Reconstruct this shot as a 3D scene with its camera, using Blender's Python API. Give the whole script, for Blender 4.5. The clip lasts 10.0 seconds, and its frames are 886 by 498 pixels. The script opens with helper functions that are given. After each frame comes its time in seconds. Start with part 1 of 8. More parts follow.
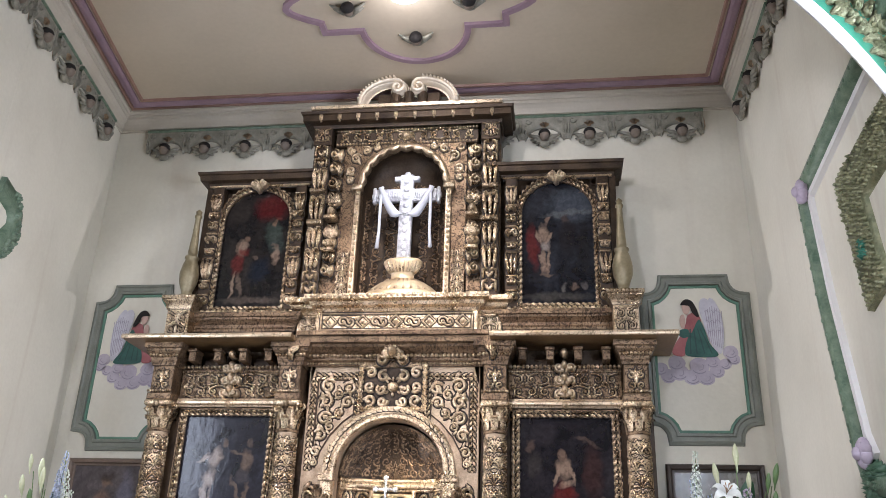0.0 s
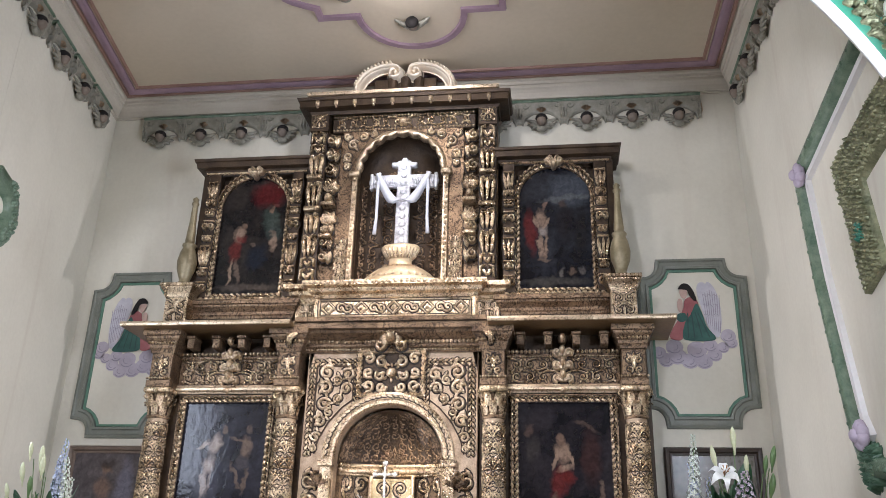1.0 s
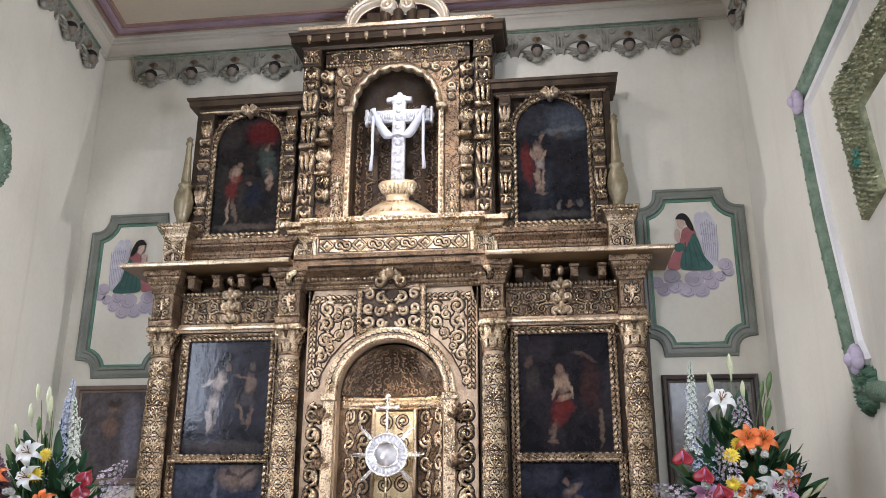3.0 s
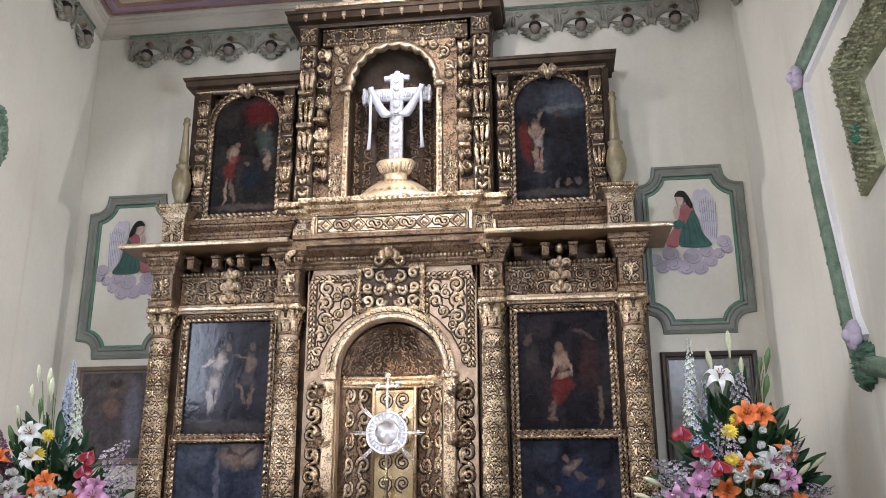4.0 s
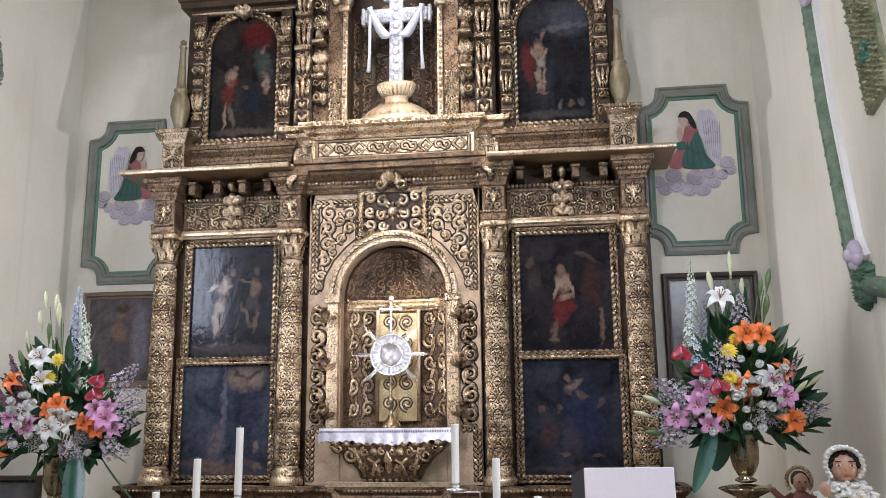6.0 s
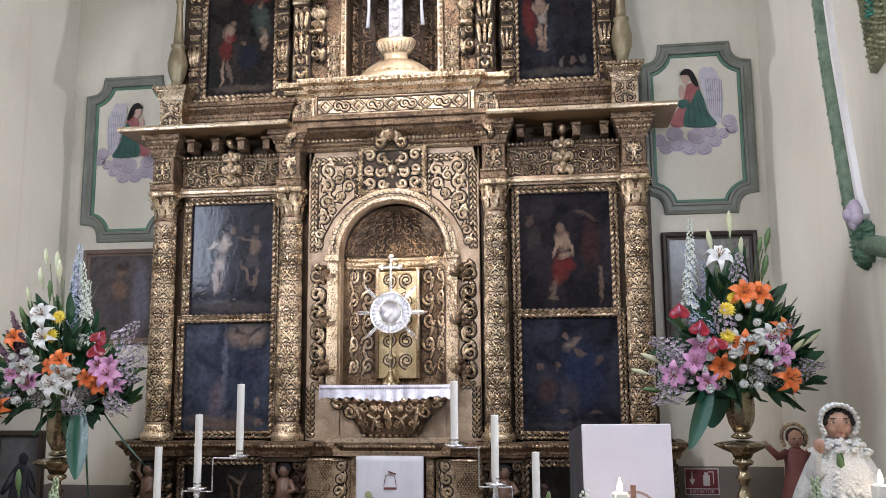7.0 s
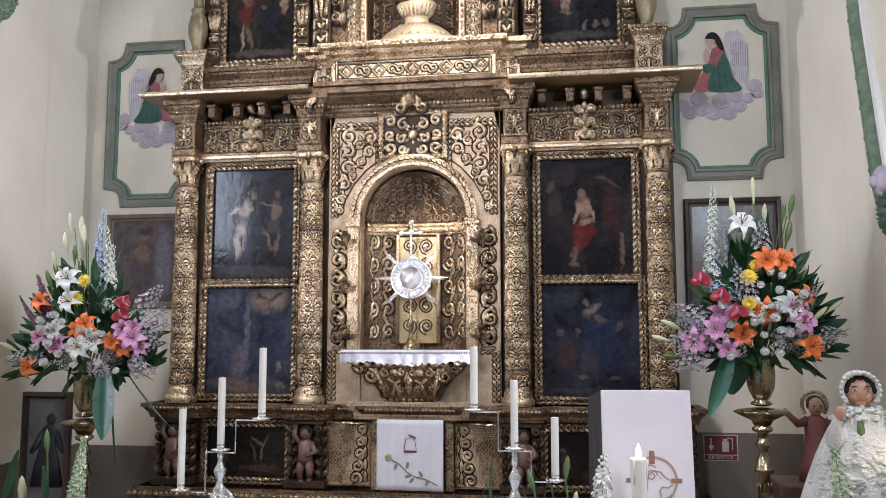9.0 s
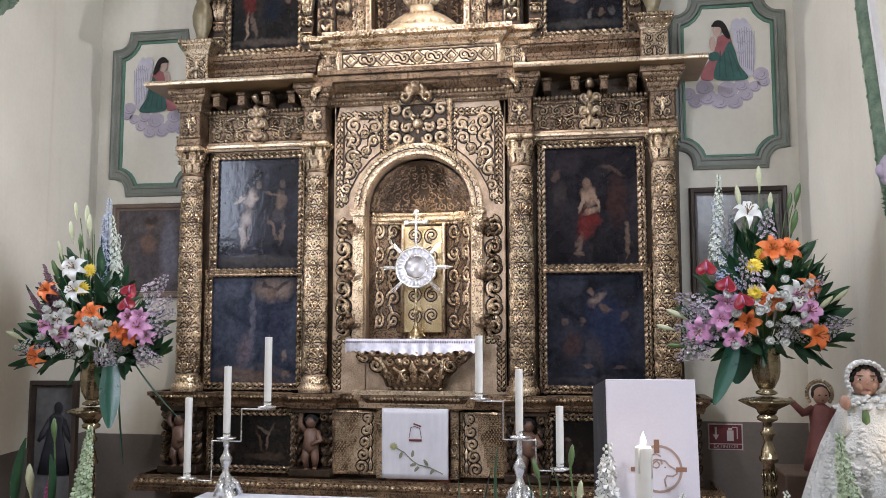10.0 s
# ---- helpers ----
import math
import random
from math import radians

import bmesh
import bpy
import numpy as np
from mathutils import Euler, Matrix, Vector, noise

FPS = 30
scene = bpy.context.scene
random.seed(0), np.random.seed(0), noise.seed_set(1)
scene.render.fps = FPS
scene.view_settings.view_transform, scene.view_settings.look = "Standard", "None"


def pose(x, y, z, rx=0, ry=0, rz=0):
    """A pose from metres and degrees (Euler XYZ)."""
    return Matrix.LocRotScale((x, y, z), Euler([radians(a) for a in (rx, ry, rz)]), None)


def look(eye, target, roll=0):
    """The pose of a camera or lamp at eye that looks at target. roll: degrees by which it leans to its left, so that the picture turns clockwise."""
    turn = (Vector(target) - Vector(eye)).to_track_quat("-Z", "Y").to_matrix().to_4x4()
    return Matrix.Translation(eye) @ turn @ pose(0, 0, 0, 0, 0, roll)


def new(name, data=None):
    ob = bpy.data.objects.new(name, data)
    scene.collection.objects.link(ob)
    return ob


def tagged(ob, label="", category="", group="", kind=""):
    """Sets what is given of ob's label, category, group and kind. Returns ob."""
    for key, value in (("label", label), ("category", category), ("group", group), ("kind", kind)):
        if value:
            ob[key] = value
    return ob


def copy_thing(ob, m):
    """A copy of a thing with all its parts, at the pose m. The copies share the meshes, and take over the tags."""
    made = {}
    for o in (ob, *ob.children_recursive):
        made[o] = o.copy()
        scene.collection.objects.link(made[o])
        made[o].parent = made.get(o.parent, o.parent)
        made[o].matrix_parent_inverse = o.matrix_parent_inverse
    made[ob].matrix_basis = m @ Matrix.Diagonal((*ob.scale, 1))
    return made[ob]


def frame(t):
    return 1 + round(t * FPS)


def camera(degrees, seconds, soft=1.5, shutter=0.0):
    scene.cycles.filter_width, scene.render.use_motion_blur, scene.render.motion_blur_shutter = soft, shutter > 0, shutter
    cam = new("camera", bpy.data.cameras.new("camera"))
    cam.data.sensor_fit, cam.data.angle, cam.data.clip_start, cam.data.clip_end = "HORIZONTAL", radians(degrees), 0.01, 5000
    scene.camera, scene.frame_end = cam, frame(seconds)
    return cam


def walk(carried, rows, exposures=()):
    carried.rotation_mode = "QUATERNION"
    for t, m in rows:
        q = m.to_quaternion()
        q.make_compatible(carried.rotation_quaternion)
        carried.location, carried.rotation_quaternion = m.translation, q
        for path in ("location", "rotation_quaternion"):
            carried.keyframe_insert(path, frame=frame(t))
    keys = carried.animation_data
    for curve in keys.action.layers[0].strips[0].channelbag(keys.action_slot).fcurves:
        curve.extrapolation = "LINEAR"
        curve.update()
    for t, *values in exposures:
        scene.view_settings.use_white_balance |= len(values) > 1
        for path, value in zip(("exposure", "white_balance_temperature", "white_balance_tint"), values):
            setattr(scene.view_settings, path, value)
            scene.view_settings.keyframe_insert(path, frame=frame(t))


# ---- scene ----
# ---- camera and path ----
cam = camera(55.2, 10.0, 0.8)
EYE = (1.313, -6.708, 1.75)
# seconds, yaw, pitch, lean
TURNS = [
    (0, 8.079, 23.150, 2.026), (0.5, 7.958, 22.799, 1.784), (1, 7.876, 22.192, 1.571), (1.5, 7.768, 21.619, 1.407),
    (2, 7.708, 20.673, 0.987), (2.5, 7.680, 19.087, 0.596), (4, 7.549, 16.381, -0.150), (4.5, 7.544, 15.729, -0.261),
    (5, 7.539, 14.354, -0.538), (5.5, 7.655, 12.819, -0.601), (7, 7.727, 8.409, -0.424), (7.5, 7.708, 7.528, -0.380),
    (8, 7.819, 6.908, -0.318), (8.5, 8.673, 6.247, -0.165), (9, 9.125, 6.106, -0.042), (9.5, 9.355, 5.950, 0.015),
    (10, 9.461, 5.380, -0.034)]


def aim(yaw, pitch, lean):
    y, p = radians(yaw), radians(pitch)
    way = Vector((-math.sin(y) * math.cos(p), math.cos(y) * math.cos(p), math.sin(p)))
    return look(EYE, Vector(EYE) + way, lean)


walk(cam, [(t, aim(a, b, c)) for t, a, b, c in TURNS], [(0, -0.06, 6080, 17), (10, -0.02, 6080, 17)])

# ---- world and lights ----
world = bpy.data.worlds.new("world")
scene.world = world
world.use_nodes = True
wn = world.node_tree
sky = wn.nodes.new("ShaderNodeTexSky")
sky.sky_type, sky.sun_disc, sky.sun_elevation, sky.sun_rotation = "NISHITA", False, radians(40), radians(120)
wn.nodes["Background"].inputs["Strength"].default_value = 0.1
wn.links.new(sky.outputs[0], wn.nodes["Background"].inputs["Color"])


def area_light(name, m, sx, sy, watts, colour):
    d = bpy.data.lights.new(name, "AREA")
    d.shape, d.size, d.size_y, d.energy, d.color = "RECTANGLE", sx, sy, watts, colour
    ob = new(name, d)
    ob.matrix_world = m
    return ob


def spot_light(name, m, watts, degrees, colour, size=0.03, blend=0.6):
    d = bpy.data.lights.new(name, "SPOT")
    d.energy, d.spot_size, d.spot_blend, d.color, d.shadow_soft_size = watts, radians(degrees), blend, colour, size
    ob = new(name, d)
    ob.matrix_world = m
    return ob


def point_light(name, p, watts, colour, size=0.05):
    d = bpy.data.lights.new(name, "POINT")
    d.energy, d.color, d.shadow_soft_size = watts, colour, size
    ob = new(name, d)
    ob.location = p
    return ob


# daylight in the openings, an added unseen fill in the nave, the ceiling lamp, the lamps of the two niches
area_light("window_light_right", look((3.12, -3.8, 3.65), (-2.4, -0.8, 3.8)), 0.9, 1.4, 130, (0.84, 0.92, 1.0))
area_light("window_light_left", look((-2.80, -2.25, 3.5), (1.5, -1.3, 3.9)), 0.9, 1.5, 46, (0.82, 0.91, 1.0))
# floor spots behind the two flower stands, aimed across at the carving: they throw the ledges' shadows up the side walls
spot_light("floor_spot_light", look((-2.2, -0.86, 1.44), (2.6, -0.3, 3.75)), 330, 46, (1.0, 0.96, 0.91), 0.02, 0.6)
spot_light("floor_spot_light", look((2.0, -1.24, 0.72), (-2.6, -0.3, 3.75)), 330, 46, (1.0, 0.96, 0.91), 0.02, 0.6)
# fill added in mid-air in the nave, lights the altarpiece from the front
area_light("nave_fill_light", look((-1.4, -8.8, 5.4), (0, 0, 2.4)), 1.0, 0.8, 215, (0.96, 0.97, 1.0))
point_light("ceiling_lamp_light", (0.18, -1.39, 6.05), 7, (1.0, 0.96, 0.92), 0.10)
spot_light("ceiling_lamp_beam", look((0.18, -1.39, 6.2), (0.1, -0.35, 4.6)), 95, 150, (1.0, 0.95, 0.88), 0.08, 0.8)
spot_light("upper_niche_lamp", look((0.0, -0.28, 5.56), (0.0, 0.05, 4.9)), 9, 70, (0.93, 0.95, 1.0), 0.03)
spot_light("lower_niche_lamp", look((0.12, -0.02, 2.98), (0.05, 0.3, 2.0)), 10, 120, (1.0, 0.82, 0.55), 0.03)
spot_light("altar_lamp", look((-0.3, -2.6, 6.2), (0.1, 0.0, 2.3)), 420, 66, (1.0, 0.88, 0.76), 0.05)


# ---- materials ----
def ramp_colors(node, stops):
    el = node.color_ramp.elements
    while len(el) > 1:
        el.remove(el[-1])
    el[0].position, el[0].color = stops[0][0], (*stops[0][1], 1)
    for p, c in stops[1:]:
        e = el.new(p)
        e.color = (*c, 1)


def surface(name, a, b, rough=0.5, metal=0.0, scale=6.0, fine=60.0, bump=0.2, spread=0.15, island=0.0, dist=0.01, spec=0.5):
    """Two tones mixed by broad stains and fine grain, with a fine relief."""
    m = bpy.data.materials.new(name)
    m.use_nodes = True
    nt = m.node_tree
    n, l = nt.nodes, nt.links
    p = n["Principled BSDF"]
    tc = n.new("ShaderNodeTexCoord")
    n1, n2 = n.new("ShaderNodeTexNoise"), n.new("ShaderNodeTexNoise")
    n1.inputs["Scale"].default_value, n1.inputs["Detail"].default_value = scale, 5
    n2.inputs["Scale"].default_value, n2.inputs["Detail"].default_value = fine, 3
    l.new(tc.outputs["Object"], n1.inputs["Vector"])
    l.new(tc.outputs["Object"], n2.inputs["Vector"])
    add = n.new("ShaderNodeMath")
    add.operation = "MULTIPLY_ADD"
    add.inputs[1].default_value = 0.35
    l.new(n2.outputs["Fac"], add.inputs[0])
    l.new(n1.outputs["Fac"], add.inputs[2])
    r = n.new("ShaderNodeValToRGB")
    ramp_colors(r, [(0.42, a), (0.92, b)])
    l.new(add.outputs[0], r.inputs["Fac"])
    col = r.outputs["Color"]
    if island:
        g = n.new("ShaderNodeNewGeometry")
        hsv = n.new("ShaderNodeHueSaturation")
        mr = n.new("ShaderNodeMapRange")
        mr.inputs["To Min"].default_value, mr.inputs["To Max"].default_value = 1 - island, 1 + island
        l.new(g.outputs["Random Per Island"], mr.inputs["Value"])
        l.new(mr.outputs[0], hsv.inputs["Value"])
        l.new(col, hsv.inputs["Color"])
        col = hsv.outputs["Color"]
    l.new(col, p.inputs["Base Color"])
    mr = n.new("ShaderNodeMapRange")
    mr.inputs["To Min"].default_value, mr.inputs["To Max"].default_value = max(0.02, rough - spread), min(1, rough + spread)
    l.new(add.outputs[0], mr.inputs["Value"])
    l.new(mr.outputs[0], p.inputs["Roughness"])
    p.inputs["Metallic"].default_value = metal
    p.inputs["Specular IOR Level"].default_value = spec
    if bump:
        bp = n.new("ShaderNodeBump")
        bp.inputs["Strength"].default_value, bp.inputs["Distance"].default_value = bump, dist
        l.new(n2.outputs["Fac"], bp.inputs["Height"])
        l.new(bp.outputs[0], p.inputs["Normal"])
    return m


GOLD = surface("gilded_wood", (0.36, 0.255, 0.155), (0.86, 0.69, 0.48), 0.24, 0.90, 5, 70, 0.35, 0.14, 0.22)
GOLD_BRIGHT = surface("bright_gilding", (0.42, 0.31, 0.20), (0.85, 0.70, 0.51), 0.28, 0.85, 5, 60, 0.3, 0.12, 0.16)
# dark brown grounds behind carving, with the shade of the gaps put in
GOLD_DARK = surface("shaded_dark_gilding", (0.020, 0.013, 0.009), (0.085, 0.055, 0.032), 0.42, 0.5, 7, 60, 0.4, 0.15)
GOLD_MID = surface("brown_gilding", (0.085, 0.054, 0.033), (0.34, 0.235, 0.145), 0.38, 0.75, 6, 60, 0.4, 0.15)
GROUND_GOLD = surface("stippled_gilt_ground", (0.33, 0.24, 0.16), (0.64, 0.50, 0.36), 0.38, 0.75, 9, 110, 0.4, 0.12)


def etch(m, scale, amount, width=0.05):
    """Fine carved lines, coloured dark and sunk by a bump: the level lines of a swirling noise."""
    nt = m.node_tree
    n, l = nt.nodes, nt.links
    p = n["Principled BSDF"]
    src = p.inputs["Base Color"].links[0].from_socket
    tc, nz = n.new("ShaderNodeTexCoord"), n.new("ShaderNodeTexNoise")
    nz.inputs["Scale"].default_value, nz.inputs["Detail"].default_value, nz.inputs["Distortion"].default_value = scale, 1.5, 1.6
    l.new(tc.outputs["Object"], nz.inputs["Vector"])
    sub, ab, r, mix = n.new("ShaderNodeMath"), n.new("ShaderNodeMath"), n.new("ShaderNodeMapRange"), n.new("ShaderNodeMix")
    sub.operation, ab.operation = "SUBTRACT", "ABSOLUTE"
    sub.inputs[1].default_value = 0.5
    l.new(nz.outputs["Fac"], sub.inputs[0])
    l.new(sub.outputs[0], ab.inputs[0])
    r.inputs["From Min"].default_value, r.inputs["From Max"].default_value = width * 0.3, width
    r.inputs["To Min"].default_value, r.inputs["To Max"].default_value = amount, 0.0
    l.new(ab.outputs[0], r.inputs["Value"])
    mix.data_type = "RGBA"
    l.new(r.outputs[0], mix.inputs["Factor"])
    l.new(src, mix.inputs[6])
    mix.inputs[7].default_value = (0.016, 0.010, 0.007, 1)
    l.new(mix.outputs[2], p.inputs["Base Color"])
    bp = n.new("ShaderNodeBump")
    bp.inputs["Strength"].default_value, bp.inputs["Distance"].default_value, bp.invert = 0.5, 0.006, True
    l.new(r.outputs[0], bp.inputs["Height"])
    l.new(p.inputs["Normal"].links[0].from_socket, bp.inputs["Normal"])
    l.new(bp.outputs[0], p.inputs["Normal"])


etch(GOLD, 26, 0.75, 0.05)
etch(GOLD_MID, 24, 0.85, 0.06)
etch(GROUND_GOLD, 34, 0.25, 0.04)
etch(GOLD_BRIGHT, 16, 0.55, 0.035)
# outline tone round the carving: gap shade and grime put into one colour
SHADE_GRIME = surface("shade_grime_outline", (0.010, 0.007, 0.005), (0.03, 0.019, 0.013), 0.6, 0.1, 20, 90, 0.2)
GILT = (GOLD, GOLD_BRIGHT, GOLD_DARK, GOLD_MID, GROUND_GOLD)
LEDGE_WOOD = surface("gilt_brown_board", (0.15, 0.095, 0.045), (0.36, 0.24, 0.125), 0.33, 0.7, 3, 40, 0.2, 0.12)
PLASTER = surface("cream_plaster", (0.62, 0.595, 0.505), (0.73, 0.705, 0.61), 0.75, 0, 1.3, 30, 0.15, 0.1)
def shadow_streaks(m, colour, amount):
    """Long faint brown streaks down a wall: shadows put into the plaster's colour."""
    nt = m.node_tree
    n, l = nt.nodes, nt.links
    p = n["Principled BSDF"]
    src = p.inputs["Base Color"].links[0].from_socket
    tc, mp_, nz, r, mix = n.new("ShaderNodeTexCoord"), n.new("ShaderNodeMapping"), n.new("ShaderNodeTexNoise"), n.new("ShaderNodeMapRange"), n.new("ShaderNodeMix")
    mp_.inputs["Scale"].default_value = (2.6, 2.6, 0.22)
    l.new(tc.outputs["Object"], mp_.inputs["Vector"])
    l.new(mp_.outputs[0], nz.inputs["Vector"])
    nz.inputs["Scale"].default_value, nz.inputs["Detail"].default_value, nz.inputs["Distortion"].default_value = 1.6, 4, 0.5
    r.inputs["From Min"].default_value, r.inputs["From Max"].default_value, r.inputs["To Max"].default_value = 0.55, 0.72, amount
    l.new(nz.outputs["Fac"], r.inputs["Value"])
    mix.data_type = "RGBA"
    l.new(r.outputs[0], mix.inputs["Factor"])
    l.new(src, mix.inputs[6])
    mix.inputs[7].default_value = (*colour, 1)
    l.new(mix.outputs[2], p.inputs["Base Color"])


shadow_streaks(PLASTER, (0.42, 0.34, 0.27), 0.22)
CEILING = surface("ceiling_paint", (0.48, 0.41, 0.31), (0.58, 0.50, 0.39), 0.65, 0, 0.9, 22, 0.08, 0.1)
COVE = surface("cornice_paint", (0.44, 0.40, 0.33), (0.55, 0.51, 0.43), 0.55, 0, 2, 40, 0.1, 0.1)
PURPLE = surface("mauve_paint", (0.25, 0.165, 0.215), (0.36, 0.25, 0.30), 0.45, 0, 4, 50, 0.1, 0.1)
ROSE = surface("dull_rose_paint", (0.22, 0.125, 0.095), (0.36, 0.22, 0.18), 0.5, 0, 4, 50, 0.1, 0.1)
SAGE = surface("sage_green_paint", (0.14, 0.152, 0.125), (0.23, 0.243, 0.21), 0.4, 0, 5, 60, 0.15, 0.1)
MOULD_GREEN = surface("worn_green_moulding_paint", (0.065, 0.125, 0.08), (0.21, 0.28, 0.20), 0.32, 0, 14, 70, 0.4, 0.12, 0.2)
CHERUB_GREY = surface("grey_olive_plaster", (0.15, 0.145, 0.115), (0.31, 0.30, 0.25), 0.4, 0, 12, 70, 0.3, 0.1, 0.12)
GREEN = surface("emerald_paint", (0.025, 0.17, 0.105), (0.05, 0.27, 0.175), 0.45, 0, 5, 60, 0.1, 0.1)
OLIVE_GOLD = surface("mossy_gilt_relief", (0.10, 0.115, 0.06), (0.38, 0.385, 0.24), 0.3, 0.5, 14, 60, 0.6, 0.1)
WHITE = surface("white_paint", (0.70, 0.70, 0.70), (0.80, 0.80, 0.79), 0.5, 0, 2, 40, 0.08, 0.1)
LILAC = surface("lilac_paint", (0.40, 0.34, 0.44), (0.54, 0.47, 0.56), 0.6, 0, 9, 60, 0.2, 0.1)
CLOUD = surface("painted_cloud", (0.38, 0.34, 0.41), (0.54, 0.50, 0.57), 0.7, 0, 6, 50, 0.1, 0.1)
DADO = surface("grey_brown_dado", (0.12, 0.105, 0.09), (0.19, 0.17, 0.15), 0.5, 0, 2, 40, 0.1, 0.1)
HAIR = surface("dark_brown_paint", (0.006, 0.005, 0.005), (0.016, 0.012, 0.011), 0.8, 0, 20, 90, 0.3, 0.1)
SKIN = surface("painted_flesh", (0.34, 0.185, 0.13), (0.46, 0.27, 0.19), 0.4, 0, 6, 40, 0.05, 0.1)
FACE = surface("dim_painted_face", (0.12, 0.095, 0.075), (0.22, 0.175, 0.14), 0.5, 0, 6, 40, 0.05, 0.1)
FLOOR = surface("floor_tile", (0.22, 0.16, 0.12), (0.36, 0.28, 0.22), 0.35, 0, 2, 30, 0.1, 0.1)


# ---- building helpers ----
def part(name, bm, material, parent=None, label="", smooth=False):
    me = bpy.data.meshes.new(name)
    if not isinstance(material, (list, tuple)):
        material = [material, SHADE_GRIME] if material in GILT else [material]
    bmesh.ops.recalc_face_normals(bm, faces=bm.faces)
    bm.to_mesh(me)
    bm.free()
    for m in material:
        me.materials.append(m)
    if smooth:
        me.polygons.foreach_set("use_smooth", [True] * len(me.polygons))
    ob = new(name, me)
    if parent is not None:
        ob.parent = parent
    if label:
        ob["label"] = label
    return ob


def parts_by(name, bm, material, parent, key, label="", smooth=False):
    """Like part(), but the loose pieces of the mesh become parts of their own, sorted by key(centre)."""
    bm.verts.index_update()
    root = list(range(len(bm.verts)))

    def find(i):
        while root[i] != i:
            root[i] = root[root[i]]
            i = root[i]
        return i
    for f in bm.faces:
        a = find(f.verts[0].index)
        for v in f.verts[1:]:
            root[find(v.index)] = a
    total = {}
    for v in bm.verts:
        t = total.setdefault(find(v.index), [Vector(), 0])
        t[0] += v.co
        t[1] += 1
    bunch = {}
    for f in bm.faces:
        t = total[find(f.verts[0].index)]
        bunch.setdefault(key(t[0] / t[1]), []).append(f)
    made = []
    for k in sorted(bunch):
        nb = B()
        copy = {}
        for f in bunch[k]:
            vs = []
            for v in f.verts:
                if v not in copy:
                    copy[v] = nb.verts.new(v.co)
                vs.append(copy[v])
            nb.faces.new(vs).material_index = f.material_index
        made.append(part(name, nb, material, parent, label, smooth))
    bm.free()
    return made


def side(c):
    return c.x > 0


def thing(name, label, category, group="", kind="", at=None):
    ob = new(name)
    if at is not None:
        ob.matrix_world = at
    return tagged(ob, label, category, group, kind)


def B():
    return bmesh.new()


def quadstrip(bm, rows, closed=False, cap=False, slot=0):
    """Faces between rows of equal length; closed joins each row's ends."""
    vs = [[bm.verts.new(p) for p in row] for row in rows]
    for a, b in zip(vs, vs[1:]):
        n = len(a)
        for i in range(n if closed else n - 1):
            j = (i + 1) % n
            try:
                bm.faces.new((a[i], a[j], b[j], b[i])).material_index = slot
            except ValueError:
                pass
    if cap:
        for row in (vs[0], vs[-1]):
            try:
                bm.faces.new(row).material_index = slot
            except ValueError:
                pass
    return vs


def box(bm, x0, x1, y0, y1, z0, z1, c=0.004, slot=0):
    """A block with chamfered upright edges and chamfered ends."""
    c = min(c, (x1 - x0) * 0.3, (y1 - y0) * 0.3, (z1 - z0) * 0.3)

    def ring(z, k):
        return [(x0 + c + k, y0 + k, z), (x1 - c - k, y0 + k, z), (x1 - k, y0 + c + k, z), (x1 - k, y1 - c - k, z), (x1 - c - k, y1 - k, z), (x0 + c + k, y1 - k, z), (x0 + k, y1 - c - k, z), (x0 + k, y0 + c + k, z)]
    quadstrip(bm, [ring(z0, c), ring(z0 + c, 0), ring(z1 - c, 0), ring(z1, c)], True, True, slot)


def sweep(bm, pts, prof, closed=False, mp=None, slot=0):
    """Sweeps a profile of (out, up) along a mitred line in a plane; out is to the right of the line."""
    mp = mp or (lambda u, v, h: (u, v, h))
    n = len(pts)
    rows = []
    for i, p in enumerate(pts):
        p = Vector(p)
        a = Vector(pts[i - 1]) if (i or closed) else None
        b = Vector(pts[(i + 1) % n]) if (i < n - 1 or closed) else None
        da = (p - a).normalized() if a is not None else None
        db = (b - p).normalized() if b is not None else None
        if da is None:
            da = db
        if db is None:
            db = da
        na, nb = Vector((da.y, -da.x)), Vector((db.y, -db.x))
        m = na + nb
        m = m / max(0.25, m.dot(na)) if m.length > 1e-6 else na
        rows.append([mp(p.x + m.x * o, p.y + m.y * o, h) for o, h in prof])
    if closed:
        rows.append(rows[0])
    quadstrip(bm, rows, False, False, slot)
    if not closed:
        for row in (rows[0], rows[-1]):
            if len(row) > 2:
                try:
                    bm.faces.new([bm.verts.new(q) for q in row]).material_index = slot
                except ValueError:
                    pass


def lathe(bm, prof, x=0, y=0, z=0, seg=20, slot=0, a0=0.0, a1=2 * math.pi, flat=1.0):
    full = abs(a1 - a0 - 2 * math.pi) < 1e-6
    k = seg if full else seg + 1
    rows = [[(x + r * math.cos(a0 + (a1 - a0) * i / seg), y + flat * r * math.sin(a0 + (a1 - a0) * i / seg), z + h) for i in range(k)] for r, h in prof]
    quadstrip(bm, rows, full, False, slot)
    if full:
        for r, h in (prof[0], prof[-1]):
            if r > 1e-4:
                bm.faces.new([bm.verts.new((x + r * math.cos(2 * math.pi * i / seg), y + flat * r * math.sin(2 * math.pi * i / seg), z + h)) for i in range(seg)]).material_index = slot


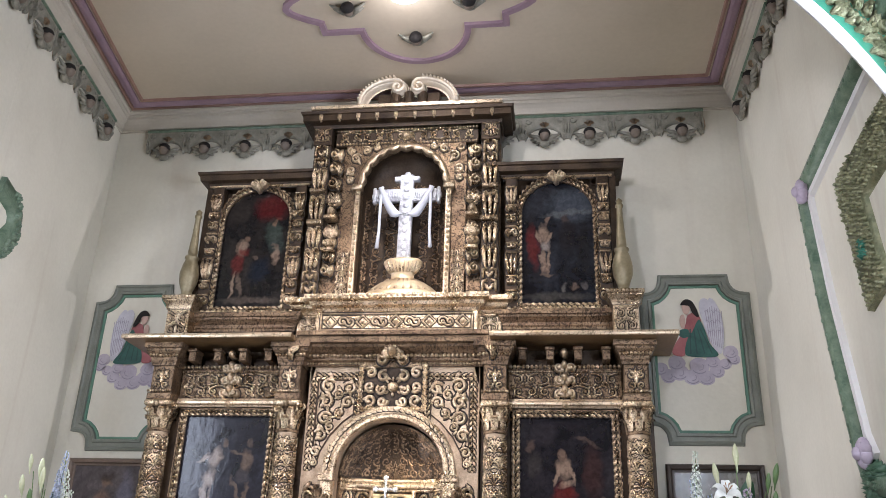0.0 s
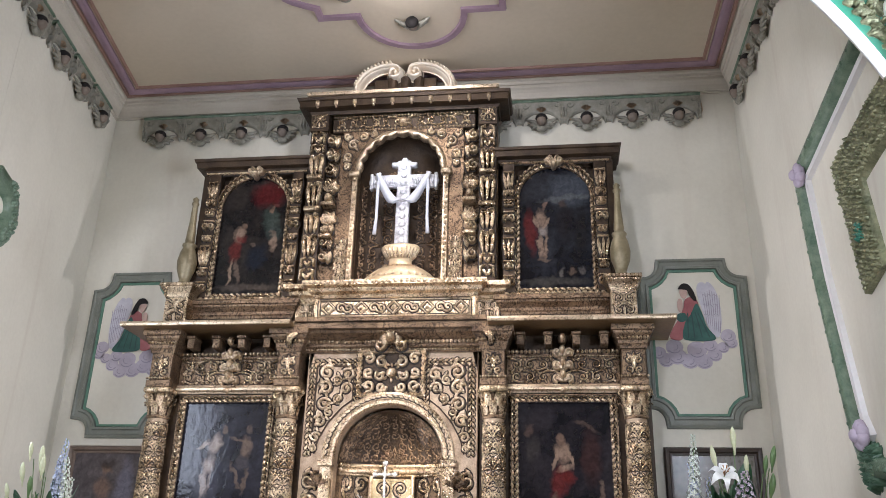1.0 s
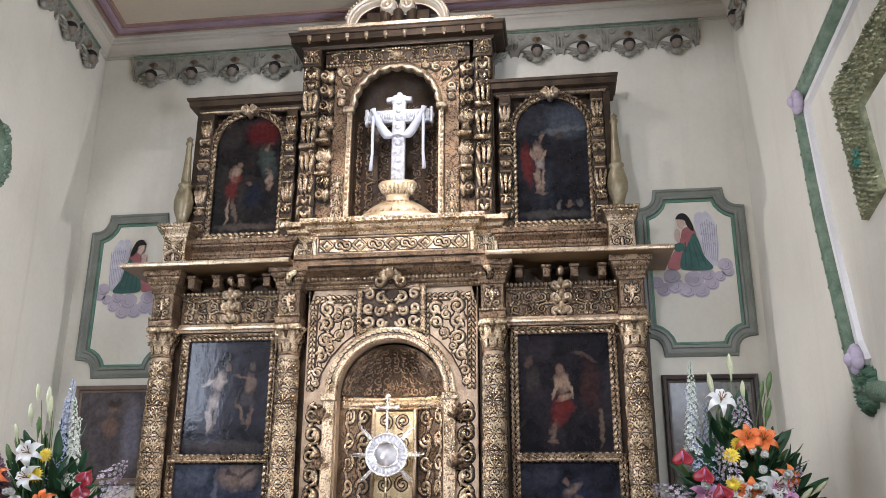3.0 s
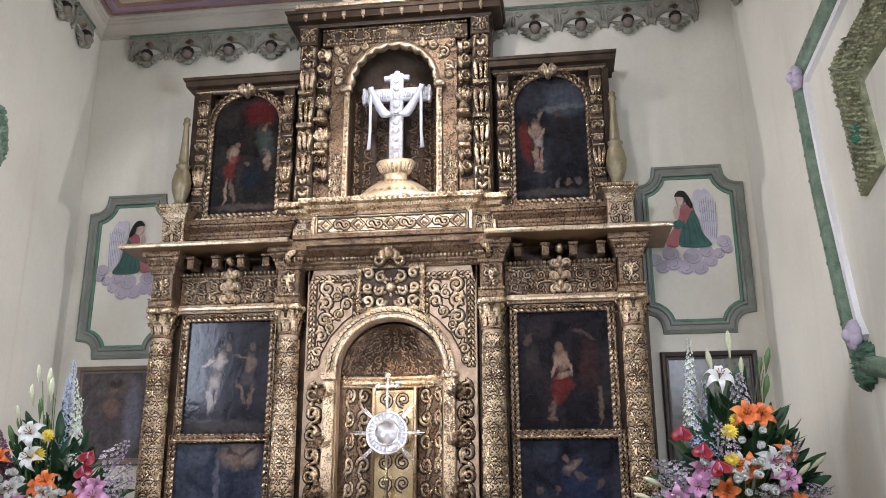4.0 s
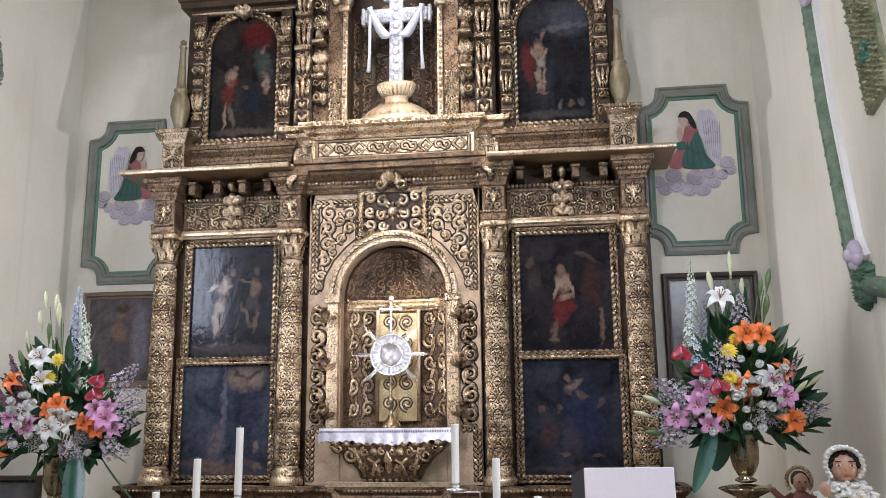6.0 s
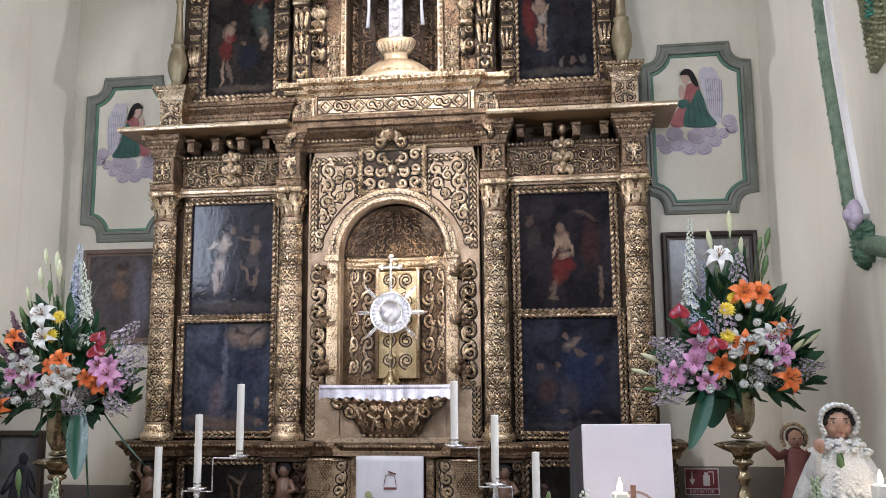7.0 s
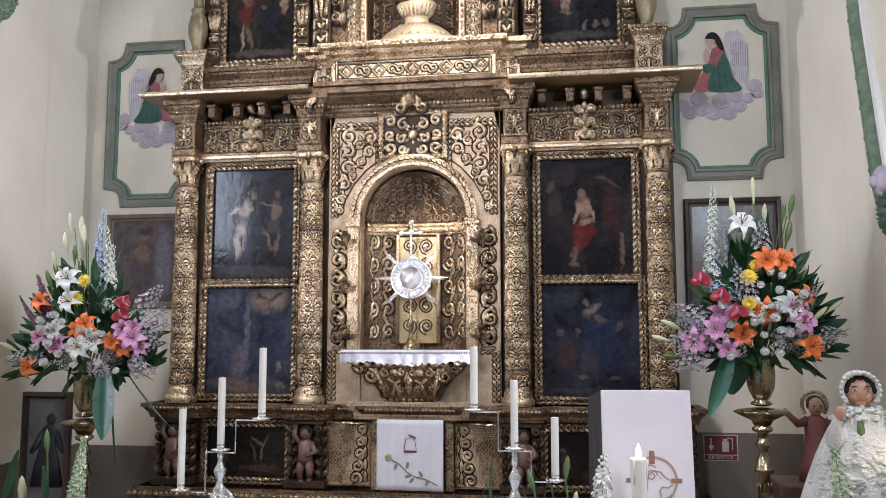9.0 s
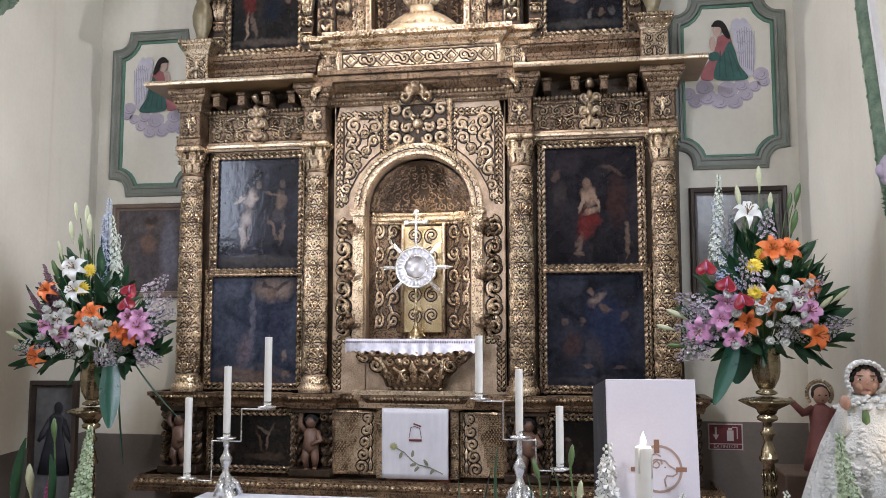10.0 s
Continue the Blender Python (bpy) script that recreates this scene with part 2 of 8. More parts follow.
def tube(bm, pts, radii, sides=6, slot=0):
    pts = [Vector(p) for p in pts]
    if not isinstance(radii, (list, tuple)):
        radii = [radii] * len(pts)
    rows, s = [], None
    for i, p in enumerate(pts):
        d = (pts[min(i + 1, len(pts) - 1)] - pts[max(i - 1, 0)]).normalized()
        if s is None:
            s = d.cross(Vector((0, 0, 1)) if abs(d.z) < 0.9 else Vector((0, 1, 0)))
        s = s - d * s.dot(d)
        s.normalize()
        w = s.cross(d).normalized()
        rows.append([p + (s * math.cos(2 * math.pi * k / sides) + w * math.sin(2 * math.pi * k / sides)) * radii[i] for k in range(sides)])
    quadstrip(bm, rows, True, True, slot)


def ball(bm, p, rx, ry=None, rz=None, seg=10, rings=6, slot=0, turn=None):
    ry, rz = ry or rx, rz or rx
    p = Vector(p)

    def at(a, b):
        q = Vector((rx * math.cos(a) * math.cos(b), ry * math.sin(a) * math.cos(b), rz * math.sin(b)))
        return p + (turn @ q if turn is not None else q)
    rows = [[at(2 * math.pi * i / seg, -math.pi / 2 * 0.98 + math.pi * 0.98 * j / rings) for i in range(seg)] for j in range(rings + 1)]
    quadstrip(bm, rows, True, True, slot)


def facade(y0):
    return lambda u, v, h: (u, y0 - h, v)


def relief(bm, pts, width, height, S, slot=0):
    """A raised ribbon with a rounded back along a line on a surface."""
    n = len(pts)
    rows, shade_grime = [], []
    big = max(width) if isinstance(width, list) else width
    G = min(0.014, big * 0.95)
    for i, (u, v) in enumerate(pts):
        a, b = pts[max(i - 1, 0)], pts[min(i + 1, n - 1)]
        dx, dy = b[0] - a[0], b[1] - a[1]
        L = math.hypot(dx, dy) or 1
        nx, ny = -dy / L, dx / L
        w = width[i] if isinstance(width, list) else width
        k = w / (max(width) if isinstance(width, list) else width)
        shade_grime.append([(u + nx * (w + G) * o, v + ny * (w + G) * o, 0.0015) for o in (-1, 1)])
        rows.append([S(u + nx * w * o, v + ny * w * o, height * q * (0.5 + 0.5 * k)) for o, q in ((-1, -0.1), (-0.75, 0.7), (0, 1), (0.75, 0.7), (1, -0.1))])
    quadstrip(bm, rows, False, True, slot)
    # flat slot 1 strip; on gilt parts it colours in gap shade and grime
    edge = [[S(a[0], a[1], a[2]) for a in r] for r in shade_grime]
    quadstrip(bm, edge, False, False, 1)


def spiral(cx, cy, r, turns, a0, hand=1, n=16, end=0.22):
    return [(cx + r * (1 - (1 - end) * i / n) * math.cos(a0 + hand * 2 * math.pi * turns * i / n), cy + r * (1 - (1 - end) * i / n) * math.sin(a0 + hand * 2 * math.pi * turns * i / n)) for i in range(n + 1)]


def leaf(bm, u, v, ang, length, width, height, S, slot=0):
    """A raised pointed leaf with a midrib and notched edges."""
    c, s = math.cos(ang), math.sin(ang)

    def P(a, b, h):
        return S(u + c * a - s * b, v + s * a + c * b, h)
    rows = []
    for a, w, h in ((0, 0.25, 0.5), (0.25, 0.85, 0.9), (0.45, 0.7, 0.8), (0.6, 1.0, 1.0), (0.8, 0.55, 0.7), (1, 0.06, 0.3)):
        rows.append([P(a * length, -w * width, 0), P(a * length, -w * width * 0.55, h * height), P(a * length, 0, h * height * 0.6), P(a * length, w * width * 0.55, h * height), P(a * length, w * width, 0)])
    quadstrip(bm, rows, False, True, slot)
    # same dark strip round the leaf, shade and grime as colour
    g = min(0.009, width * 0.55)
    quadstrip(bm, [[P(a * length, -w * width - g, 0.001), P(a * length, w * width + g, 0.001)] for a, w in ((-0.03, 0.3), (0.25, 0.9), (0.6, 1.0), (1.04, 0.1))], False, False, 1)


def bead(bm, u, v, ru, rv, h, S, slot=0, n=7):
    rows = [[S(u + k * ru * math.cos(2 * math.pi * i / n), v + k * rv * math.sin(2 * math.pi * i / n), q * h) for i in range(n)] for k, q in ((1, -0.1), (0.78, 0.65), (0.3, 1))]
    quadstrip(bm, rows, True, True, slot)


def scroll_unit(bm, u, v, w, h, S, H, rng, flip=1, t=None):
    """One scroll: a stem that winds into a volute, a side tendril, leaves and a bud."""
    r = min(w, h) * 0.36
    t = t or r * 0.2
    up = rng.choice((1, -1))
    pts = spiral(u, v, r, 1.35, -up * math.pi / 2, flip * up, 18)
    pts = [(u - flip * w * 0.5, v - up * h * 0.48), (u - flip * w * 0.25, v - up * h * 0.46)] + pts
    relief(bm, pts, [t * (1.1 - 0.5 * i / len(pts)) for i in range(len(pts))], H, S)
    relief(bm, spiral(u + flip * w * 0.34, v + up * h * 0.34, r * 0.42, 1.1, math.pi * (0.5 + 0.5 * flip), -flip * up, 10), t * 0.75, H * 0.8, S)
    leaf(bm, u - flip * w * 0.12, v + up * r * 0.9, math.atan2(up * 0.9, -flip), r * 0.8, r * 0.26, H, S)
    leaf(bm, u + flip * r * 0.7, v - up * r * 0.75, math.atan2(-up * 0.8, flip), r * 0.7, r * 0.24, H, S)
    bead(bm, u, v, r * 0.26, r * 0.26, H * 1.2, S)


def scroll_field(bm, u0, u1, v0, v1, S, size, H, seed, mirror=True):
    """Fills a field with scrolls, mirrored about its middle line."""
    rng = random.Random(seed)
    um = (u0 + u1) / 2
    half = um - u0 if mirror else u1 - u0
    nx, ny = max(1, round(half / size)), max(1, round((v1 - v0) / size))
    w, h = half / nx, (v1 - v0) / ny
    for i in range(nx):
        for j in range(ny):
            st = rng.getstate()
            u = u0 + (i + 0.5) * w
            flip = 1 if (i + j) % 2 else -1
            scroll_unit(bm, u, v0 + (j + 0.5) * h, w, h, S, H, rng, flip)
            if mirror:
                rng.setstate(st)
                scroll_unit(bm, 2 * um - u, v0 + (j + 0.5) * h, w, h, S, H, rng, -flip)
    if mirror:
        for j in range(ny):
            leaf(bm, um, v0 + (j + 0.1) * h, math.pi / 2, h * 0.8, min(w, h) * 0.16, H * 1.2, S)


def leaf_strip(bm, a, b, width, H, S, step):
    """A carved border: pairs of leaves along a line."""
    L = math.hypot(b[0] - a[0], b[1] - a[1])
    n = max(1, round(L / step))
    ang = math.atan2(b[1] - a[1], b[0] - a[0])
    dx, dy = (b[0] - a[0]) / n, (b[1] - a[1]) / n
    nx, ny = -math.sin(ang), math.cos(ang)
    for i in range(n):
        u, v = a[0] + dx * (i + 0.1), a[1] + dy * (i + 0.1)
        for s in (1, -1):
            leaf(bm, u + nx * s * width * 0.15, v + ny * s * width * 0.15, ang + s * 0.5, L / n * 0.95, width * 0.32, H, S)
        bead(bm, u + dx * 0.8, v + dy * 0.8, width * 0.22, width * 0.22, H * 1.1, S, n=6)


def rope(bm, a, b, r, S, step):
    """A twisted or beaded roll along a line."""
    L = math.hypot(b[0] - a[0], b[1] - a[1])
    n = max(1, round(L / step))
    ang = math.atan2(b[1] - a[1], b[0] - a[0])
    for i in range(n):
        k = (i + 0.5) / n
        u, v = a[0] + (b[0] - a[0]) * k, a[1] + (b[1] - a[1]) * k
        bead(bm, u, v, step * 0.5 * abs(math.cos(ang)) + r * abs(math.sin(ang)), r * abs(math.cos(ang)) + step * 0.5 * abs(math.sin(ang)), r, S, n=6)


# ---- the room ----
WX, WY, CZ = 3.08, 0.25, 6.31   # side walls, altar wall, ceiling
NY, NZ = -14.0, 7.6             # the nave behind
WR, SPLAY = 3.0, 0.16           # the chancel's walls: one straight, one splayed


def WL(y):
    return -3.02 + (WY - y) * SPLAY


def room_line(o):
    return [(WL(-3.2) + o * 1.013, -3.2), (WL(WY - o) + o * 1.013, WY - o), (WR - o, WY - o), (WR - o, -3.2)]


b = B()
box(b, -WX - 0.3, WX + 0.3, WY, WY + 0.3, -0.3, NZ)
wall = part("wall_north", b, PLASTER)
tagged(wall, "cream plastered wall behind the gilded altarpiece", "wall", kind="structure")


def pierced(bm, xa, xb, y0, y1, oy0, oy1, oz0, oz1):
    """A wall built of blocks round one window opening."""
    box(bm, xa, xb, oy1, y1, -0.3, NZ, 0.002)
    box(bm, xa, xb, y0, oy0, -0.3, NZ, 0.002)
    box(bm, xa, xb, oy0, oy1, -0.3, oz0, 0.002)
    box(bm, xa, xb, oy0, oy1, oz1, NZ, 0.002)


LEAN_OUT = Matrix(((1, -SPLAY, 0, SPLAY * WY), (0, 1, 0, 0), (0, 0, 1, 0), (0, 0, 0, 1)))
b = B()
pierced(b, WR, WR + 0.35, NY, WY, -4.3, -3.3, 2.9, 4.4)
tagged(part("wall_east", b, PLASTER), "cream plastered side wall with a framed window", "wall", kind="structure")
b = B()
pierced(b, -3.02 - 0.35, -3.02, -3.2, WY, -2.75, -1.75, 2.7, 4.3)
bmesh.ops.transform(b, matrix=LEAN_OUT, verts=b.verts)
box(b, -WX - 0.35, -WX, NY, -3.38, -0.3, NZ, 0.002)
box(b, -WX - 0.35, -2.47, -3.38, -3.2, -0.3, NZ, 0.002)
tagged(part("wall_west", b, PLASTER), "cream plastered side wall with a window", "wall", kind="structure")
b = B()
box(b, -WX - 0.35, WX + 0.35, NY - 0.3, NY, -0.3, NZ)
tagged(part("wall_south", b, PLASTER), "cream plastered end wall of the nave", "wall", kind="structure")
b = B()
box(b, -WX - 0.35, WX + 0.35, NY - 0.3, WY + 0.3, -0.35, 0)
tagged(part("floor", b, FLOOR), "brown tiled church floor", "floor", kind="structure")
b = B()
box(b, -WX - 0.35, WX + 0.35, -3.2, WY + 0.3, CZ, CZ + 0.2)
tagged(part("ceiling", b, CEILING), "cream painted ceiling with mauve mouldings", "ceiling", kind="structure")
b = B()
box(b, -WX - 0.35, WX + 0.35, NY - 0.3, -3.2, NZ, NZ + 0.2)
box(b, -WX - 0.35, WX + 0.35, -3.3, -3.2, CZ, NZ)
tagged(part("ceiling_nave", b, CEILING), "cream painted ceiling of the nave", "ceiling", kind="structure")
b = B()
box(b, WR - 0.006, WR, -6.0, WY - 0.012, 0, 1.03, 0.001)
tagged(part("dado_east", b, DADO), "grey-brown painted dado along the wall", "dado", kind="structure")
b = B()
box(b, -3.02, -3.014, -3.1, WY - 0.012, 0, 0.86, 0.001)
bmesh.ops.transform(b, matrix=LEAN_OUT, verts=b.verts)
tagged(part("dado_west", b, DADO), "grey-brown painted dado along the wall", "dado", kind="structure")
b = B()
box(b, -2.99, 1.2, WY - 0.006, WY, 0, 0.84, 0.001)
box(b, 1.2, WR - 0.01, WY - 0.006, WY, 0, 1.03, 0.001)
tagged(part("dado_north", b, DADO), "grey-brown painted dado along the wall", "dado", kind="structure")

# cornice round the chancel: cove, fillets and painted bands
ROOM = room_line(0)
b = B()
sweep(b, ROOM, [(0, 6.10), (0.012, 6.10), (0.014, 6.118), (0.03, 6.12), (0.034, 6.14), (0.045, 6.175), (0.06, 6.20), (0.075, 6.215), (0.078, 6.24), (0.092, 6.245), (0.095, 6.27), (0.108, 6.28), (0.112, CZ), (0, CZ)])
tagged(part("cornice_moulding", b, COVE, None, "", False), "cream plaster cornice moulding under the ceiling", "cornice", kind="structure")
b = B()
sweep(b, room_line(0.20), [(-0.045, CZ), (-0.04, CZ - 0.014), (-0.015, CZ - 0.022), (0.015, CZ - 0.022), (0.04, CZ - 0.014), (0.045, CZ)])
tagged(part("ceiling_band_mauve", b, PURPLE), "mauve painted ceiling moulding", "moulding", kind="structure")
for o in (0.135, 0.275):
    b = B()
    sweep(b, room_line(o), [(-0.016, CZ), (-0.01, CZ - 0.02), (0.01, CZ - 0.02), (0.016, CZ)])
    tagged(part("ceiling_band_rose", b, ROSE), "thin dull rose ceiling moulding", "moulding", kind="structure")

# ceiling medallion: four round lobes with square corners between them
MX, MY = 0.18, -1.25


def medallion():
    """Half the outline, a round lobe towards the wall and a shallow one to the side, then the same turned about."""
    half = [(-0.455 * math.cos(math.pi * i / 16), 0.33 + 0.47 * math.sin(math.pi * i / 16)) for i in range(17)]
    half += [(0.78, 0.33), (0.78, 0.2)] + [(0.78 + 0.25 * math.sin(math.pi * i / 8), 0.2 - 0.4 * i / 8) for i in range(1, 8)] + [(0.78, -0.2), (0.78, -0.33)]
    return [(MX + u, MY + v) for u, v in half] + [(MX - u, MY - v) for u, v in half]


b = B()
sweep(b, medallion(), [(-0.03, CZ), (-0.025, CZ - 0.025), (0.025, CZ - 0.025), (0.03, CZ)], True)
tagged(part("ceiling_medallion", b, PURPLE), "mauve lobed moulding round the ceiling lamp", "moulding", kind="structure")
b = B()
lathe(b, [(0.0, 0.0), (0.13, 0.0), (0.15, 0.03), (0.15, 0.06), (0.05, 0.08)], MX, MY - 0.20, CZ - 0.085, 24)
lampm = bpy.data.materials.new("lamp_glow")
lampm.use_nodes = True
lp = lampm.node_tree.nodes["Principled BSDF"]
lp.inputs["Emission Color"].default_value, lp.inputs["Emission Strength"].default_value = (1, 0.97, 0.92, 1), 6
lamp = part("ceiling_lamp", b, lampm, None, "", True)
tagged(lamp, "round glowing white ceiling lamp", "lamp")


def cherub(name, m, size=1.0):
    """A winged head carved in relief, one plain mesh."""
    bm = B()
    ball(bm, (0, -0.05, 0.0), 0.048, 0.05, 0.056, 10, 7, 1)
    ball(bm, (0, -0.045, 0.026), 0.058, 0.056, 0.045, 10, 6, 2)
    for s in (-1, 1):
        for k in range(5):
            a = math.pi * (0.05 - 0.13 * k)
            L = 0.152 - 0.017 * k
            tube(bm, [(s * 0.02, -0.02, -0.02 - 0.01 * k), (s * L * 0.55 * math.cos(a), -0.035, -0.015 + L * 0.5 * math.sin(a)), (s * L * math.cos(a), -0.012, 0.012 + L * math.sin(a))], [0.016, 0.022, 0.007], 6, 0)
    ball(bm, (0, -0.025, -0.075), 0.055, 0.03, 0.035, 8, 5, 0)
    me = part(name, bm, [CHERUB_GREY, FACE, HAIR], None, "", True)
    me.matrix_world = m @ Matrix.Scale(size, 4)
    return tagged(me, "grey-green winged cherub head relief under the cornice", "relief", "cherubs of the frieze")


def garland(name, m, w):
    """One bay of the frieze: a scalloped band, arched over the head, with a gilt shell."""
    bm = B()
    S = lambda u, v, h: (u, -h, v)
    top = 0.175
    n = 24
    low = []
    for i in range(n + 1):
        u = -w / 2 + w * i / n
        low.append((u, -0.085 + 0.136 * math.sqrt(max(0.0, 1 - (u / 0.165) ** 2)) if abs(u) < 0.165 else -0.085 + 0.02 * (abs(u) > 0.19)))
    rows = [[S(u, top, 0.0) for u, v in low], [S(u, top, 0.035) for u, v in low], [S(u, top - 0.03, 0.045) for u, v in low], [S(u, v + 0.02, 0.03) for u, v in low], [S(u, v, 0.015) for u, v in low], [S(u, v, 0.0) for u, v in low]]
    quadstrip(bm, rows)
    sweep(bm, [(-w / 2, top), (w / 2, top)], [(0, 0), (0, 0.055), (0.014, 0.06), (0.026, 0.05), (0.03, 0)], False, S, 2)
    for s in (-1, 1):
        leaf(bm, s * w * 0.462, 0.13, -math.pi / 2, 0.19, 0.026, 0.055, S)
        relief(bm, spiral(s * w * 0.36, 0.11, 0.035, 1.1, 0, s, 9), 0.008, 0.05, S)
    for k in range(5):
        leaf(bm, 0, 0.055, math.pi * (0.18 + 0.16 * k), 0.065, 0.012, 0.055, S, 1)
    ob = part(name, bm, [CHERUB_GREY, GROUND_GOLD, MOULD_GREEN], None)
    ob.matrix_world = m
    return tagged(ob, "sage-green scalloped plaster frieze with gilt shells", "frieze", "bays of the frieze")


STEP = 0.4155
g0 = garland("frieze_garland", pose(-2.484, WY - 0.004, 5.915), STEP)
c0 = cherub("cherub_head", pose(-2.484, WY - 0.02, 5.853))
for i in range(1, 13):
    x = -2.484 + i * 0.415
    copy_thing(g0, pose(x, WY - 0.004, 5.915))
    copy_thing(c0, pose(x, WY - 0.02, 5.853))
for i in range(7):
    y = -0.16 - 0.45 * i
    copy_thing(g0, pose(WR - 0.004, y, 5.915, 0, 0, -90))
    copy_thing(c0, pose(WR - 0.02, y, 5.853, 0, 0, -90))
    y = -0.24 - 0.47 * i
    copy_thing(g0, pose(WL(y) + 0.004, y, 5.915, 0, 0, 99.1))
    copy_thing(c0, pose(WL(y) + 0.02, y + 0.003, 5.853, 0, 0, 99.1))
for q in range(4):
    a = q * math.pi / 2 - math.pi / 2
    copy_thing(c0, pose(MX + 0.50 * math.cos(a), MY + 0.43 * math.sin(a), CZ - 0.004, 90, 0, 0))


# wall panels with notched corners and the painted figures inside
def panel_outline(x0, x1, z0, z1, r):
    pts = []
    for cx, cz, a in ((x0, z1, 0), (x1, z1, -90), (x1, z0, -180), (x0, z0, -270)):
        arc = [(cx + r * math.cos(radians(a - 90 * i / 6)), cz + r * math.sin(radians(a - 90 * i / 6))) for i in range(7)]
        pts += arc[::-1]
    return pts


def wall_panel(name, x0, x1, z0, z1):
    root = thing(name, "sage-green moulded wall panel with notched corners", "wall panel", "wall panels")
    pts = panel_outline(x0, x1, z0, z1, 0.16)
    b = B()
    sweep(b, pts, [(-0.055, 0), (-0.05, 0.022), (-0.03, 0.03), (-0.02, 0.018), (0.012, 0.018), (0.02, 0.03), (0.04, 0.03), (0.045, 0)], True, facade(WY))
    part("frame", b, SAGE, root)
    b = B()
    sweep(b, pts, [(0.046, 0), (0.046, 0.012), (0.066, 0.010), (0.068, 0)], True, facade(WY))
    part("inner_bead", b, surface("dull_green_line", (0.06, 0.15, 0.10), (0.12, 0.24, 0.17), 0.45), root, "thin emerald inner line")
    return root


wall_panel("wall_panel", 2.08, 2.885, 3.07, 4.41)
wall_panel("wall_panel", -2.845, -2.06, 2.98, 4.395)


def blob(bm, cx, cz, rx, rz, y, d=0.004, n=20, wob=0.0, seed=1, tilt=0.0):
    """A flat painted patch with a soft edge and a little thickness."""
    rng = random.Random(seed)
    ring = []
    ph = rng.uniform(0, 6)
    for i in range(n):
        a = 2 * math.pi * i / n
        k = 1 + wob * math.sin(3 * a + ph) + wob * 0.6 * math.sin(5 * a + 2 * ph)
        u, v = rx * k * math.cos(a), rz * k * math.sin(a)
        ring.append((cx + u * math.cos(tilt) - v * math.sin(tilt), cz + u * math.sin(tilt) + v * math.cos(tilt)))
    quadstrip(bm, [[(u, y, v) for u, v in ring], [(cx + (u - cx) * 0.99, y - d, cz + (v - cz) * 0.99) for u, v in ring]], True, True)


RED_PAINT = surface("dull_red_paint", (0.26, 0.07, 0.08), (0.36, 0.13, 0.13), 0.6, 0, 12, 60, 0.1, 0.1)
TEAL_PAINT = surface("dark_teal_paint", (0.015, 0.07, 0.06), (0.04, 0.13, 0.11), 0.6, 0, 12, 60, 0.1, 0.1)
SKIN_PAINT = surface("pale_flesh_paint", (0.44, 0.30, 0.25), (0.56, 0.40, 0.34), 0.6, 0, 12, 60, 0.1, 0.1)
WING_PAINT = surface("pale_violet_paint", (0.44, 0.43, 0.50), (0.58, 0.57, 0.63), 0.6, 0, 16, 60, 0.1, 0.1)


def patch(bm, pts, y, d=0.002, k=4):
    """A painted patch with a smooth outline through a few points and a little thickness."""
    ring, m = [], len(pts)
    for i in range(m):
        p0, p1, p2, p3 = (Vector(pts[(i + j - 1) % m]) for j in range(4))
        for q in range(k):
            t = q / k
            ring.append(0.5 * (2 * p1 + (p2 - p0) * t + (2 * p0 - 5 * p1 + 4 * p2 - p3) * t * t + (3 * p1 - p0 - 3 * p2 + p3) * t ** 3))
    quadstrip(bm, [[(p.x, y, p.y) for p in ring], [(p.x, y - d, p.y) for p in ring]], True, True)


def brush_line(bm, pts, w, y):
    """A thin painted line."""
    rows = []
    for i, (u, v) in enumerate(pts):
        a, c = pts[max(i - 1, 0)], pts[min(i + 1, len(pts) - 1)]
        L = math.hypot(c[0] - a[0], c[1] - a[1]) or 1
        nx, nz = -(c[1] - a[1]) / L * w, (c[0] - a[0]) / L * w
        rows.append([(u - nx, y, v - nz), (u + nx, y, v + nz)])
    quadstrip(bm, rows)


LINE_PAINT = surface("grey_violet_line", (0.24, 0.22, 0.28), (0.34, 0.31, 0.37), 0.7, 0, 16, 60, 0.1, 0.1)
SLEEVE_PAINT = surface("dark_fold_paint", (0.012, 0.045, 0.042), (0.03, 0.085, 0.075), 0.6, 0, 12, 60, 0.1, 0.1)


